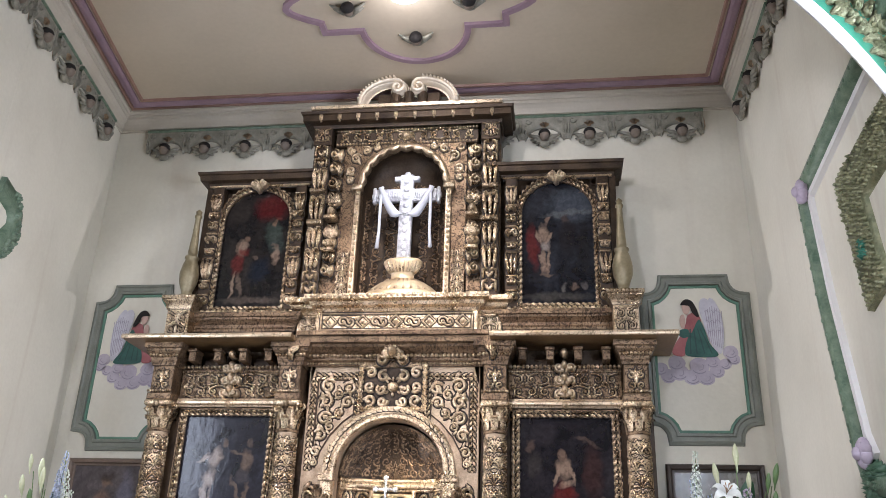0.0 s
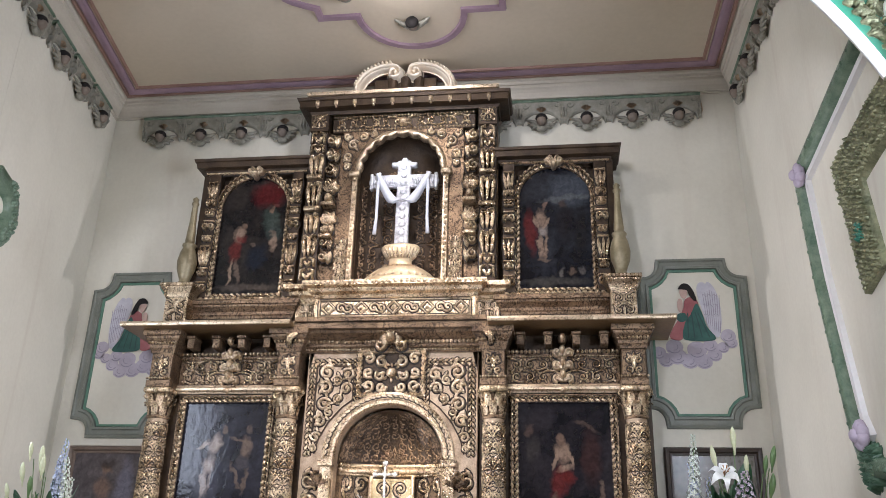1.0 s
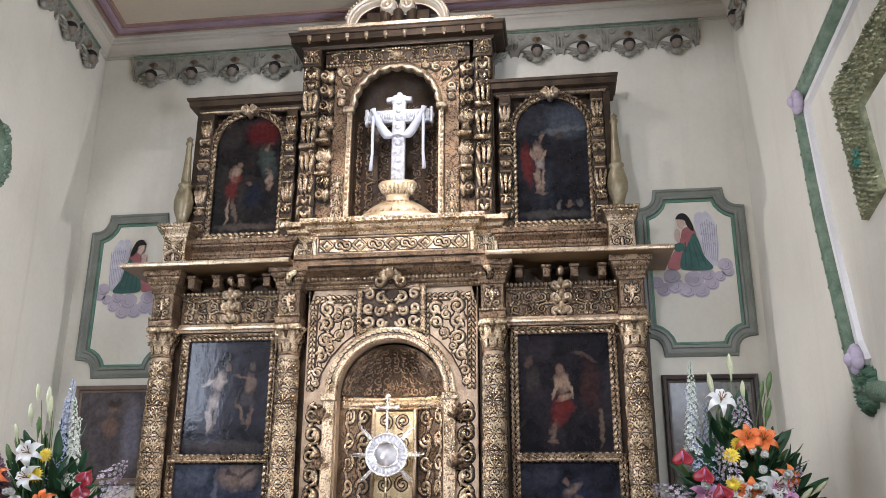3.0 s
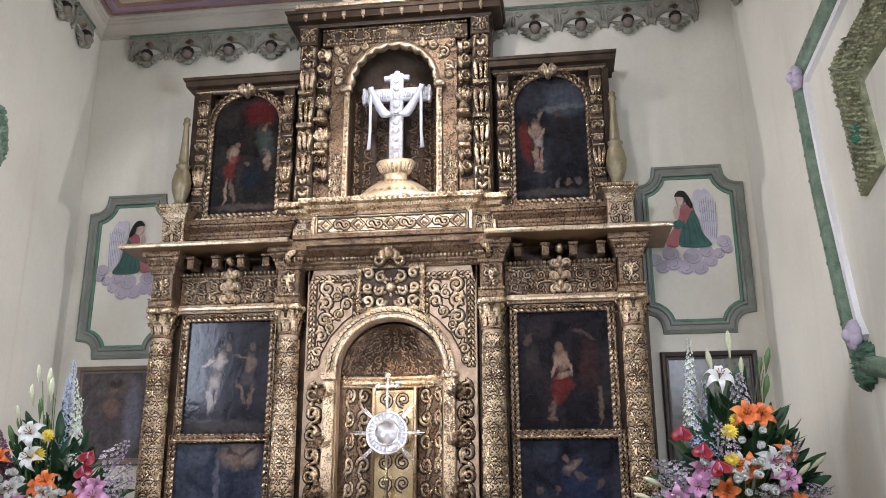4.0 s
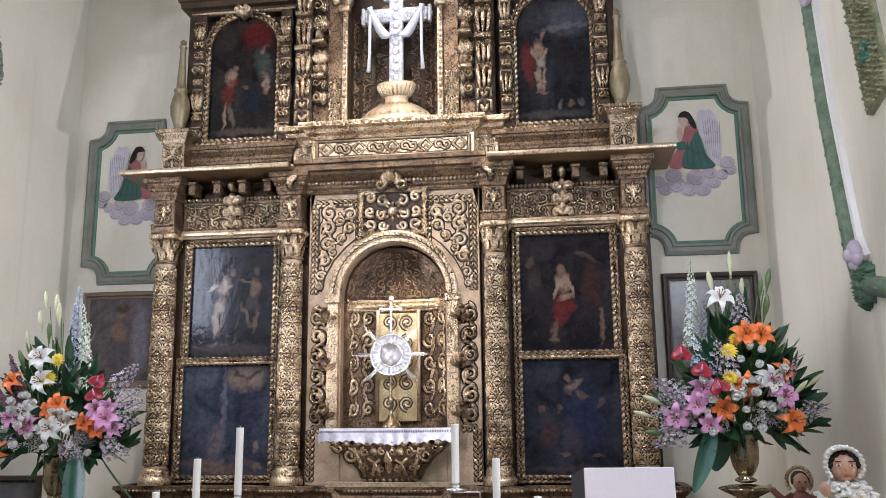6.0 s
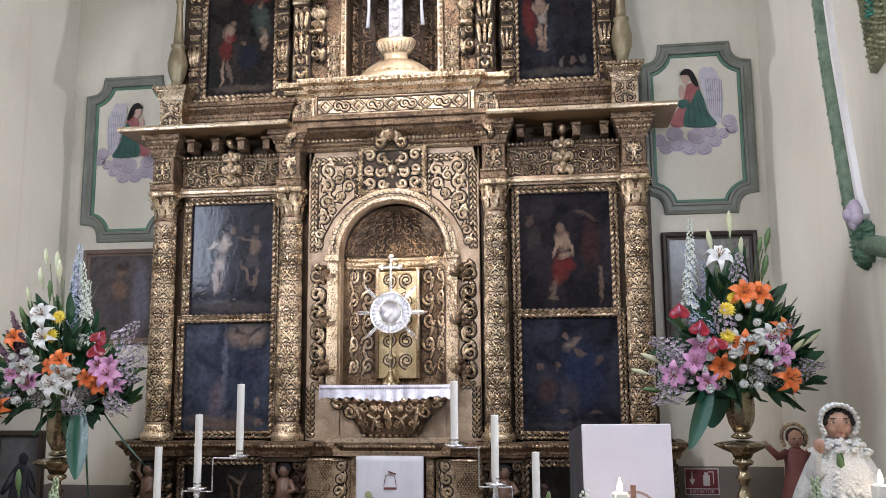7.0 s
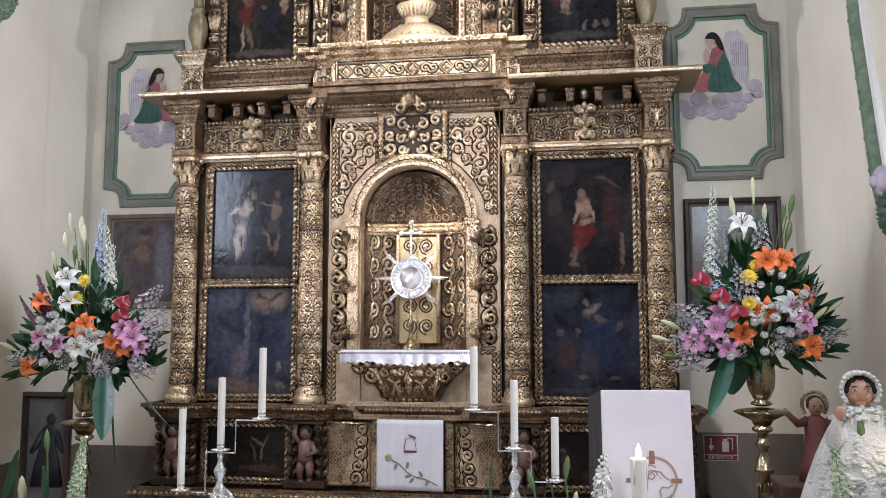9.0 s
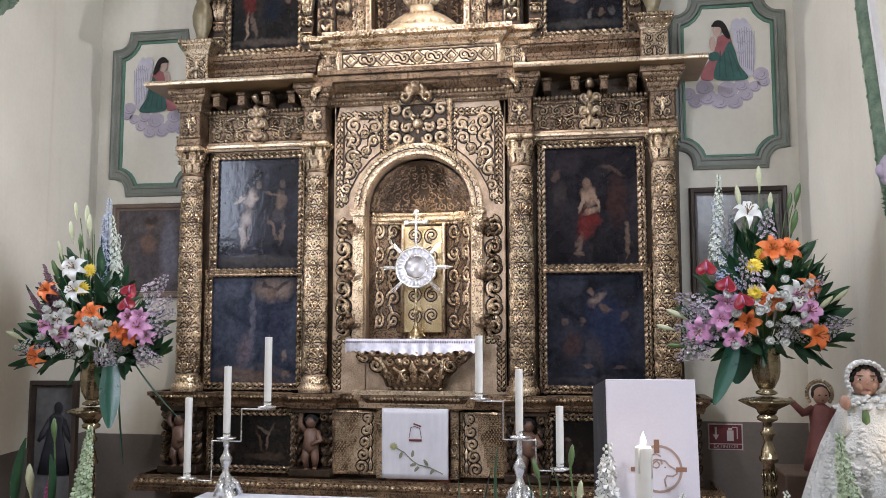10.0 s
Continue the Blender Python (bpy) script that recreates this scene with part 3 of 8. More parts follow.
def angel_mural(name, cx, s, dz=0.0):
    """A kneeling winged figure on clouds, painted in flat plain shapes; s mirrors it."""
    root = thing(name, "painted kneeling winged figure on lilac clouds", "wall painting", "wall paintings")
    y = WY - 0.001
    T = lambda pts: [(cx + s * u, v + dz) for u, v in pts]
    b = B()
    lumps = ((-0.28, 3.64, 0.06), (-0.22, 3.58, 0.065), (-0.13, 3.61, 0.075), (-0.03, 3.57, 0.07), (0.08, 3.565, 0.068), (0.17, 3.62, 0.06), (0.24, 3.68, 0.05), (0.03, 3.66, 0.08), (-0.15, 3.69, 0.07), (0.14, 3.70, 0.06), (0.29, 3.78, 0.062), (0.31, 3.72, 0.05))
    for k, (u, v, r) in enumerate(lumps):
        patch(b, T([(u + r * (1 + 0.06 * math.sin(3 * a + k)) * math.cos(a), v + 0.92 * r * math.sin(a)) for a in [2 * math.pi * i / 10 for i in range(10)]]), y - 0.0006 * (k % 5), 0.002, 2)
    part("cloud", b, CLOUD, root, "lilac grey painted cloud")
    b = B()
    for k, (u, v, r) in enumerate(lumps):
        brush_line(b, T([(u + 0.80 * r * math.cos(-2.6 + 0.28 * i), v + 0.74 * r * math.sin(-2.6 + 0.28 * i)) for i in range(8)]), 0.004, y - 0.0062)
        brush_line(b, T([(u + 0.42 * r * math.cos(-1.8 + 0.4 * i), v + 0.40 * r * math.sin(-1.8 + 0.4 * i)) for i in range(7)]), 0.003, y - 0.0062)
    part("cloud_shading", b, LINE_PAINT, root, "grey violet painted curls")
    b = B()
    patch(b, T([(0.07, 4.14), (0.075, 4.22), (0.11, 4.25), (0.15, 4.22), (0.14, 4.10), (0.10, 4.03)]), y - 0.0065)
    patch(b, T([(0.09, 4.06), (0.12, 4.18), (0.16, 4.25), (0.205, 4.21), (0.24, 4.11), (0.25, 4.0), (0.245, 3.88), (0.215, 3.77), (0.175, 3.79), (0.13, 3.88)]), y - 0.0085)
    part("wing", b, WING_PAINT, root, "pale violet painted wing")
    b = B()
    for k in range(8):
        u = 0.115 + 0.017 * k
        brush_line(b, T([(u + 0.002 * k, 4.18 - 0.012 * abs(k - 3)), (u + 0.008, 4.02), (u + 0.004 + 0.006 * (4 - k) * 0.4, 3.87 - 0.01 * k)]), 0.0022, y - 0.0112)
    for j in range(3):
        brush_line(b, T([(0.11 + 0.015 * i, 4.13 - 0.085 * j + 0.014 * math.sin(i * 2.2)) for i in range(9)]), 0.002, y - 0.0112)
    part("feather_line", b, LINE_PAINT, root, "thin painted feather lines")
    b = B()
    patch(b, T([(-0.03, 4.10), (0.04, 4.12), (0.075, 4.05), (0.06, 3.95), (-0.02, 3.92), (-0.07, 3.97), (-0.05, 4.03)]), y - 0.009)
    patch(b, T([(-0.07, 3.95), (-0.03, 3.90), (-0.06, 3.80), (-0.09, 3.745), (-0.165, 3.755), (-0.175, 3.80), (-0.13, 3.88)]), y - 0.009)
    part("tunic", b, RED_PAINT, root, "dull red painted tunic")
    b = B()
    patch(b, T([(0.055, 4.06), (0.095, 3.98), (0.125, 3.86), (0.19, 3.755), (0.10, 3.735), (-0.05, 3.745), (-0.075, 3.79), (-0.045, 3.90), (0.0, 3.96)]), y - 0.0115)
    patch(b, T([(-0.10, 3.97), (-0.04, 3.975), (-0.03, 3.92), (-0.08, 3.90), (-0.115, 3.93)]), y - 0.0115)
    part("robe", b, TEAL_PAINT, root, "dark teal painted robe")
    b = B()
    for u0, u1 in ((0.06, 0.14), (0.04, 0.08), (0.01, 0.02), (-0.02, -0.03)):
        brush_line(b, T([(u0, 3.98), (u0 * 0.6 + u1 * 0.5, 3.86), (u1, 3.765)]), 0.005, y - 0.0142)
    part("robe_fold", b, SLEEVE_PAINT, root, "darker painted folds")
    b = B()
    patch(b, T([(-0.075, 4.165), (-0.055, 4.20), (-0.02, 4.195), (-0.01, 4.15), (-0.03, 4.105), (-0.06, 4.115)]), y - 0.0142)
    patch(b, T([(-0.085, 4.10), (-0.06, 4.095), (-0.055, 4.03), (-0.07, 3.98), (-0.095, 4.0), (-0.10, 4.06)]), y - 0.0142)
    part("face_and_arm", b, SKIN_PAINT, root, "pale painted flesh")
    b = B()
    patch(b, T([(-0.085, 4.19), (-0.05, 4.235), (0.0, 4.23), (0.035, 4.18), (0.06, 4.10), (0.045, 4.08), (0.005, 4.125), (-0.012, 4.175), (-0.05, 4.185)]), y - 0.0168)
    part("hair", b, HAIR, root, "black painted hair")
    return root


angel_mural("wall_painting", 2.447, 1)
angel_mural("wall_painting", -2.435, -1, -0.045)


# arched window frames on the side walls: green moulding, white splay, mosaic gilt border
def side_frame(name, s):
    root = thing(name, "tall green moulded window surround with gilt relief border", "window surround", "window surrounds")
    mp = lambda u, v, h: (WR - h, u, v)
    out = [(-2.35, 2.33), (-1.80, 2.45), (-1.70, 2.65), (-1.476, 3.607), (-1.36, 4.43), (-2.62, 4.57), (-3.3, 4.63)]
    b = B()
    sweep(b, out, [(-0.055, 0), (-0.045, 0.05), (0.0, 0.06), (0.045, 0.05), (0.055, 0)], False, mp)
    L = b
    for (a, c) in zip(out, out[1:]):
        n = int(math.hypot(c[0] - a[0], c[1] - a[1]) / 0.09)
        for i in range(n):
            k = (i + 0.5) / n
            bead(L, a[0] + (c[0] - a[0]) * k + 0.006 * (-1) ** i, a[1] + (c[1] - a[1]) * k, 0.022, 0.03, 0.066, mp)
    part("green_moulding", b, MOULD_GREEN, root, "carved green moulding", True)
    b = B()
    ins = [(-1.90, 2.58), (-1.82, 2.70), (-1.60, 3.607), (-1.49, 4.33), (-2.62, 4.455), (-3.3, 4.51)]
    sweep(b, ins, [(-0.03, 0), (-0.02, 0.03), (0.02, 0.03), (0.03, 0)], False, mp)
    part("white_bead", b, WHITE, root, "white moulding")
    b = B()
    inn = [(-2.197, 3.29), (-2.02, 4.14), (-2.62, 4.19), (-3.30, 4.22)]
    sweep(b, inn, [(0.01, 0), (0.0, 0.04), (-0.28, 0.03), (-0.30, 0)], False, mp)
    rng = random.Random(3)
    for (a, c) in zip(inn, inn[1:]):
        n = int(math.hypot(c[0] - a[0], c[1] - a[1]) / 0.035)
        for i in range(n):
            k = (i + 0.5) / n
            d = Vector((c[0] - a[0], c[1] - a[1])).normalized()
            for q in range(6):
                o = -0.02 - 0.048 * q + rng.uniform(-0.01, 0.01)
                bead(b, a[0] + (c[0] - a[0]) * k + d.y * o, a[1] + (c[1] - a[1]) * k - d.x * o, rng.uniform(0.012, 0.024), rng.uniform(0.012, 0.024), 0.049 + rng.uniform(0, 0.007), mp, n=6)
    part("gilt_border", b, OLIVE_GOLD, root, "mossy gilt relief border", True)
    b = B()
    for i in range(5):
        leaf(b, -2.27, 3.62, 2 * math.pi * i / 5 + 0.3, 0.075, 0.026, 0.062, mp)
    part("green_star", b, surface("dull_emerald", (0.02, 0.15, 0.11), (0.05, 0.24, 0.18), 0.4), root, "emerald star ornament")
    for (u, v) in ((-1.47, 4.37), (-1.86, 2.60)):
        b = B()
        for i in range(7):
            a = 2 * math.pi * i / 7
            ball(b, mp(u + 0.035 * math.cos(a), v + 0.045 * math.sin(a), 0.06), 0.035, 0.035, 0.045, 8, 5)
        ball(b, mp(u, v, 0.09), 0.035, 0.035, 0.04, 8, 5)
        part("rosette", b, LILAC, root, "lilac plaster flower", True)
    b = B()
    for k in range(26):
        a = 2 * math.pi * k * 0.382
        r = 0.06 * math.sqrt(k / 26)
        leaf(b, -1.86 + r * math.cos(a), 2.44 + 1.2 * r * math.sin(a), a, 0.08, 0.026, 0.09 - 0.5 * r, mp)
    part("foliage_foot", b, surface("green_plaster_foliage", (0.04, 0.10, 0.055), (0.11, 0.20, 0.13), 0.35, 0, 12, 50, 0.3), root, "green plaster foliage", True)
    return root


side_frame("window_surround", 1)
WINDOW = bpy.data.materials.new("window_glass")
WINDOW.use_nodes = True
WINDOW.node_tree.nodes["Principled BSDF"].inputs["Transmission Weight"].default_value = 1.0
WINDOW.node_tree.nodes["Principled BSDF"].inputs["Roughness"].default_value = 0.25
b = B()
box(b, WR + 0.2, WR + 0.212, -4.3, -3.3, 2.9, 4.4, 0.001)
w1 = tagged(part("window_1", b, WINDOW), "frosted glass window in the side wall", "window", kind="structure")
b = B()
box(b, -3.02 - 0.212, -3.02 - 0.2, -2.75, -1.75, 2.7, 4.3, 0.001)
bmesh.ops.transform(b, matrix=LEAN_OUT, verts=b.verts)
w2 = tagged(part("window_2", b, WINDOW), "frosted glass window in the splayed side wall", "window", kind="structure")
w1.visible_shadow = w2.visible_shadow = False
# the small piece of the opposite surround that shows
b = B()
mp = lambda u, v, h: (WL(u) + h, u, v)
rng = random.Random(8)
sweep(b, [(-1.50, 3.95), (-1.36, 4.13), (-1.245, 4.28), (-1.28, 4.45), (-1.386, 4.55), (-1.63, 4.60)], [(0.0, 0), (-0.01, 0.05), (-0.14, 0.05), (-0.16, 0)], False, mp)
for k in range(70):
    t = rng.random()
    bead(b, -1.40 + 0.13 * math.sin(t * 3.1) - rng.uniform(0, 0.10), 4.05 + 0.50 * t, 0.022, 0.028, 0.07, mp, n=6)
tagged(part("window_surround", b, MOULD_GREEN, None, "", True), "green relief window surround on the opposite wall", "window surround", "window surrounds")

# chancel arch: white edge, emerald band, gilt relief
AY, AZ, AR = -3.0, 2.812, 3.199
arch_root = thing("chancel_arch", "white and emerald chancel arch with gilt relief", "arch", kind="structure")


def arch_band(name, prof, mat, label):
    bm = B()
    quadstrip(bm, [[((AR + o) * math.cos(radians(a)), AY - h, AZ + (AR + o) * math.sin(radians(a))) for o, h in prof] for a in range(24, 157, 2)])
    part(name, bm, mat, arch_root, label)


arch_band("white_edge", [(0.012, -0.03), (0, 0.0), (0.006, 0.012), (0.05, 0.016), (0.058, 0.005), (0.065, 0.004)], WHITE, "white arch edge")
arch_band("emerald_band", [(0.065, 0.004), (0.36, 0.006), (0.365, 0.0)], GREEN, "emerald painted band")
arch_band("white_band", [(0.37, 0.0), (0.38, 0.03), (0.45, 0.03), (0.46, 0.0)], WHITE, "white outer moulding")
b = B()
rng = random.Random(12)
SA = lambda u, v, h: ((AR + v) * math.cos(u), AY - 0.006 - h, AZ + (AR + v) * math.sin(u))
SAL = lambda u, v, h: SA(u / AR, v, h)
for k in range(250):
    u = AR * radians(26 + 128 * k / 250)
    for j in range(2):
        leaf(b, u, 0.185 + 0.02 * (1 if j else -1), (k % 2) * 0.6 - 0.3 + (2 * j - 1) * rng.uniform(0.5, 1.2), rng.uniform(0.06, 0.09), 0.02, rng.uniform(0.03, 0.05), SAL)
    bead(b, u, 0.185 + rng.uniform(-0.05, 0.05), 0.016, 0.018, 0.05, SAL)
part("gilt_relief", b, OLIVE_GOLD, arch_root, "mossy gilt relief", True)
b = B()
rows = []
for a in range(24, 157, 2):
    c, q = math.cos(radians(a)), math.sin(radians(a))
    x, z = (AR + 0.04) * c, AZ + (AR + 0.04) * q
    x = max(WL(AY), min(WR, x))
    rows.append([(x, AY, z), (x, AY, CZ), (x, AY + 0.03, CZ), (x, AY + 0.03, z)])
quadstrip(b, rows, True)
part("spandrel", b, PLASTER, arch_root)

# ---- the gilded altarpiece ----
ALTARPIECE = thing("altarpiece", "tall carved and gilded baroque wooden altarpiece", "altarpiece")


def apart(name, bm, mat, label="", parent=None, smooth=False):
    return part(name, bm, mat, parent or ALTARPIECE, label, smooth)


YB = WY - 0.012      # back of the altarpiece

# backing boards of the two storeys
b = B()
box(b, -2.05, -0.52, 0.06, YB, 0.5, 3.75)
box(b, 0.52, 2.05, 0.06, YB, 0.5, 3.75)
parts_by("back_board", b, GOLD_DARK, ALTARPIECE, side, "dark gilt backing boards, gap shade in the colour")
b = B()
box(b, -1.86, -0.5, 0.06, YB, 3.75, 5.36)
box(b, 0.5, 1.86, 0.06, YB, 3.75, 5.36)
parts_by("upper_back_board", b, GOLD_DARK, ALTARPIECE, side, "dark gilt backing boards, gap shade in the colour")


def profile_run(bm, pts, prof, y0=0.0):
    """A moulding along the front: pts are (x, forward) breaks from one end to the other."""
    line = [(x, y0 - f) for x, f in pts]
    line = [(line[0][0], YB)] + line + [(line[-1][0], YB)]
    sweep(bm, line, prof)


def mould(z0, z1, depth, kind="cornice"):
    h = z1 - z0
    if kind == "cornice":
        q = [(0, 0), (0.15, 0.0), (0.2, 0.12), (0.3, 0.2), (0.32, 0.35), (0.55, 0.5), (0.75, 0.62), (0.8, 0.72), (1.0, 0.75), (1.0, 0.97), (0.96, 1.0), (0, 1)]
    elif kind == "base":
        q = [(0, 0), (1, 0), (1, 0.3), (0.8, 0.36), (0.85, 0.5), (0.6, 0.62), (0.55, 0.8), (0.3, 0.85), (0.3, 1), (0, 1)]
    else:
        q = [(0, 0), (0.6, 0.0), (0.7, 0.2), (1, 0.35), (1, 0.65), (0.7, 0.8), (0.6, 1), (0, 1)]
    return [(d * depth, z0 + z * h) for d, z in q]


# predella: base moulding, piers, shelf moulding
SHELF = [(-2.16, 0.12), (-1.70, 0.12), (-1.70, 0.05), (-1.02, 0.05), (-1.02, 0.14), (-0.66, 0.14), (-0.66, 0.06), (-0.36, 0.06), (-0.36, 0.12), (0.36, 0.12), (0.36, 0.06), (0.66, 0.06), (0.66, 0.14), (1.02, 0.14), (1.02, 0.05), (1.70, 0.05), (1.70, 0.12), (2.16, 0.12)]
b = B()
profile_run(b, SHELF, mould(1.12, 1.24, 0.07))
apart("predella_cornice", b, GOLD_MID)
b = B()
S = facade(0.0)
for (x0, f0), (x1, f1) in zip(SHELF, SHELF[1:]):
    if f0 == f1:
        rope(b, (x0, 1.205), (x1, 1.205), 0.014, facade(-f0 - 0.065), 0.03)
apart("predella_cornice_carving", b, GOLD, "", None, True)
b = B()
profile_run(b, [(-2.25, 0.18), (2.25, 0.18)], mould(0.46, 0.58, 0.08, "base"))
apart("predella_base", b, GOLD_MID)
b = B()
rope(b, (-2.3, 0.535), (2.3, 0.535), 0.018, facade(-0.23), 0.045)
apart("predella_base_carving", b, GOLD, "", None, True)
b = B()
box(b, -2.12, 2.12, 0.03, YB, 0.0, 1.14)
apart("predella_body", b, GOLD_DARK)

# predella panels with quatrefoil lattice, flanking the cloth
for s in (-1, 1):
    b = B()
    x0, x1 = sorted((s * 0.34, s * 0.70))
    box(b, x0, x1, -0.03, 0.03, 0.60, 1.10)
    pl = apart("lattice_panel", b, GOLD_BRIGHT, "gilt panel with a lattice of small rosettes")
    b = B()
    S = facade(-0.03)
    for i in range(11):
        for j in range(14):
            u, v = s * (0.44 + i * 0.024), 0.625 + j * 0.034
            edge = 0.44 + 0.02 + 0.12 * (1 - j / 13) ** 1.3
            if abs(u) < edge:
                continue
            relief(b, [(u - 0.011, v - 0.016), (u, v), (u + 0.011, v + 0.016)], 0.0025, 0.006, S)
            relief(b, [(u + 0.011, v - 0.016), (u, v), (u - 0.011, v + 0.016)], 0.0025, 0.006, S)
            bead(b, u, v, 0.006, 0.006, 0.008, S, n=5)
    part("lattice", b, [GOLD, GOLD_MID], pl)
    b = B()
    for k in range(5):
        relief(b, spiral(s * (0.40 + 0.05 * (1 - k / 5) ** 1.5 + 0.01), 0.66 + 0.095 * k, 0.05 - 0.004 * k, 1.3, math.pi / 2 * (k % 2 * 2 - 1), s if k % 2 else -s, 14), 0.012, 0.03, S)
        leaf(b, s * 0.385, 0.63 + 0.095 * k, math.pi / 2, 0.09, 0.016, 0.025, S)
    part("scroll_bracket", b, GOLD_BRIGHT, pl, "bright gilt scrolls", True)
    b = B()
    sweep(b, [(x0, 0.60), (x0, 1.10), (x1, 1.10), (x1, 0.60)], [(0, 0), (0, 0.015), (0.015, 0.02), (0.02, 0)], True, S)
    part("panel_frame", b, GOLD, pl)
b = B()
for s in (-1, 1):
    box(b, *sorted((s * 0.265, s * 0.33)), -0.075, 0.03, 0.58, 1.12)
parts_by("door_pilaster", b, GOLD, ALTARPIECE, side, "")
b = B()
profile_run(b, [(-0.44, 0.13), (0.44, 0.13)], mould(1.13, 1.27, 0.06))
apart("tabernacle_cornice", b, GOLD_BRIGHT)
b = B()
box(b, -0.25, 0.25, -0.05, 0.03, 0.5, 1.12)
apart("tabernacle_door", b, surface("red_brown_wood", (0.14, 0.045, 0.03), (0.26, 0.09, 0.055), 0.4, 0, 5, 50, 0.1), "red-brown wooden door behind the cloth")


# carved frames and paintings
def carved_frame(owner, x0, x1, z0, z1, w, y, arch=0.0, name="picture_frame", step=0.05):
    root = new(name)
    root.parent = owner
    S = facade(y)
    if arch:
        zs = z1 - arch
        cx, rx = (x0 + x1) / 2, (x1 - x0) / 2
        top = [(cx + rx * math.cos(math.pi * (1 - i / 18)), zs + arch * math.sin(math.pi * i / 18)) for i in range(19)]
        pts = [(x0, z0)] + top + [(x1, z0)]
    else:
        pts = [(x0, z0), (x0, z1), (x1, z1), (x1, z0)]
    b = B()
    sweep(b, pts, [(0, 0.0), (0, 0.02), (-0.012, 0.022), (-0.015, 0.012), (-w + 0.01, 0.012), (-w + 0.008, 0.04), (-w, 0.04), (-w, -0.03)], True, S)
    part("frame_moulding", b, GOLD_MID, root)
    b = B()
    o = w * 0.55
    cxm, czm = (x0 + x1) / 2, (z0 + z1) / 2
    grow = []
    for u, v in pts:
        grow.append((u + (o if u > cxm + 1e-3 else -o if u < cxm - 1e-3 else 0), v + (-o if v <= z0 + 1e-6 else o * (0 if arch and v < z1 - arch + 0.02 else 1))))
    for p, q in zip(grow, grow[1:] + grow[:1]):
        leaf_strip(b, p, q, w * 0.8, 0.028, facade(y - 0.012), step if math.hypot(q[0] - p[0], q[1] - p[1]) > step else 0.04)
    part("frame_carving", b, GOLD, root, "", True)
    return root


def canvas_material(name, dark, light, patches):
    """A darkened oil painting: broad dim tones and soft plain patches (u, v, ru, rv, colour) in metres from the middle."""
    m = bpy.data.materials.new(name)
    m.use_nodes = True
    nt = m.node_tree
    n, l = nt.nodes, nt.links
    p = n["Principled BSDF"]
    tc = n.new("ShaderNodeTexCoord")
    nz = n.new("ShaderNodeTexNoise")
    nz.inputs["Scale"].default_value, nz.inputs["Detail"].default_value, nz.inputs["Distortion"].default_value = 4.5, 5, 0.6
    l.new(tc.outputs["Object"], nz.inputs["Vector"])
    r = n.new("ShaderNodeValToRGB")
    ramp_colors(r, [(0.35, dark), (0.75, light)])
    l.new(nz.outputs["Fac"], r.inputs["Fac"])
    col = r.outputs["Color"]
    warp = n.new("ShaderNodeTexNoise")
    warp.inputs["Scale"].default_value, warp.inputs["Detail"].default_value = 11, 3
    l.new(tc.outputs["Object"], warp.inputs["Vector"])
    off = n.new("ShaderNodeVectorMath")
    off.operation = "MULTIPLY_ADD"
    off.inputs[1].default_value = (0.11, 0.0, 0.11)
    l.new(warp.outputs["Color"], off.inputs[0])
    sub = n.new("ShaderNodeVectorMath")
    sub.operation = "SUBTRACT"
    sub.inputs[1].default_value = (0.055, 0, 0.055)
    l.new(tc.outputs["Object"], sub.inputs[0])
    l.new(sub.outputs[0], off.inputs[2])
    for u, v, ru, rv, tilt, c in [q if len(q) == 6 else (*q[:4], 0, q[4]) for q in patches]:
        mp_ = n.new("ShaderNodeMapping")
        mp_.vector_type = "TEXTURE"
        mp_.inputs["Location"].default_value = (u, 0, v)
        mp_.inputs["Rotation"].default_value = (0, radians(tilt), 0)
        mp_.inputs["Scale"].default_value = (ru, 1000, rv)
        l.new(off.outputs[0], mp_.inputs["Vector"])
        ln = n.new("ShaderNodeVectorMath")
        ln.operation = "LENGTH"
        l.new(mp_.outputs[0], ln.inputs[0])
        mr = n.new("ShaderNodeMapRange")
        mr.inputs["From Min"].default_value, mr.inputs["From Max"].default_value = 1.25, 0.60
        mr.inputs["To Max"].default_value = 0.74
        l.new(ln.outputs["Value"], mr.inputs["Value"])
        mix = n.new("ShaderNodeMix")
        mix.data_type = "RGBA"
        l.new(mr.outputs[0], mix.inputs["Factor"])
        l.new(col, mix.inputs[6])
        mix.inputs[7].default_value = (*c, 1)
        col = mix.outputs[2]
    mott = n.new("ShaderNodeTexNoise")
    mott.inputs["Scale"].default_value, mott.inputs["Detail"].default_value, mott.inputs["Distortion"].default_value = 26, 7, 0.8
    l.new(tc.outputs["Object"], mott.inputs["Vector"])
    fade = n.new("ShaderNodeMapRange")
    fade.inputs["From Min"].default_value, fade.inputs["From Max"].default_value = 0.3, 0.7
    fade.inputs["To Min"].default_value, fade.inputs["To Max"].default_value = 0.7, 1.25
    l.new(mott.outputs["Fac"], fade.inputs["Value"])
    hs = n.new("ShaderNodeHueSaturation")
    l.new(fade.outputs[0], hs.inputs["Value"])
    l.new(col, hs.inputs["Color"])
    col = hs.outputs["Color"]
    l.new(col, p.inputs["Base Color"])
    p.inputs["Specular IOR Level"].default_value = 0.38
    p.inputs["Roughness"].default_value = 0.15
    n3 = n.new("ShaderNodeTexNoise")
    n3.inputs["Scale"].default_value, n3.inputs["Detail"].default_value = 14, 6
    l.new(tc.outputs["Object"], n3.inputs["Vector"])
    bp = n.new("ShaderNodeBump")
    bp.inputs["Strength"].default_value, bp.inputs["Distance"].default_value = 0.16, 0.02
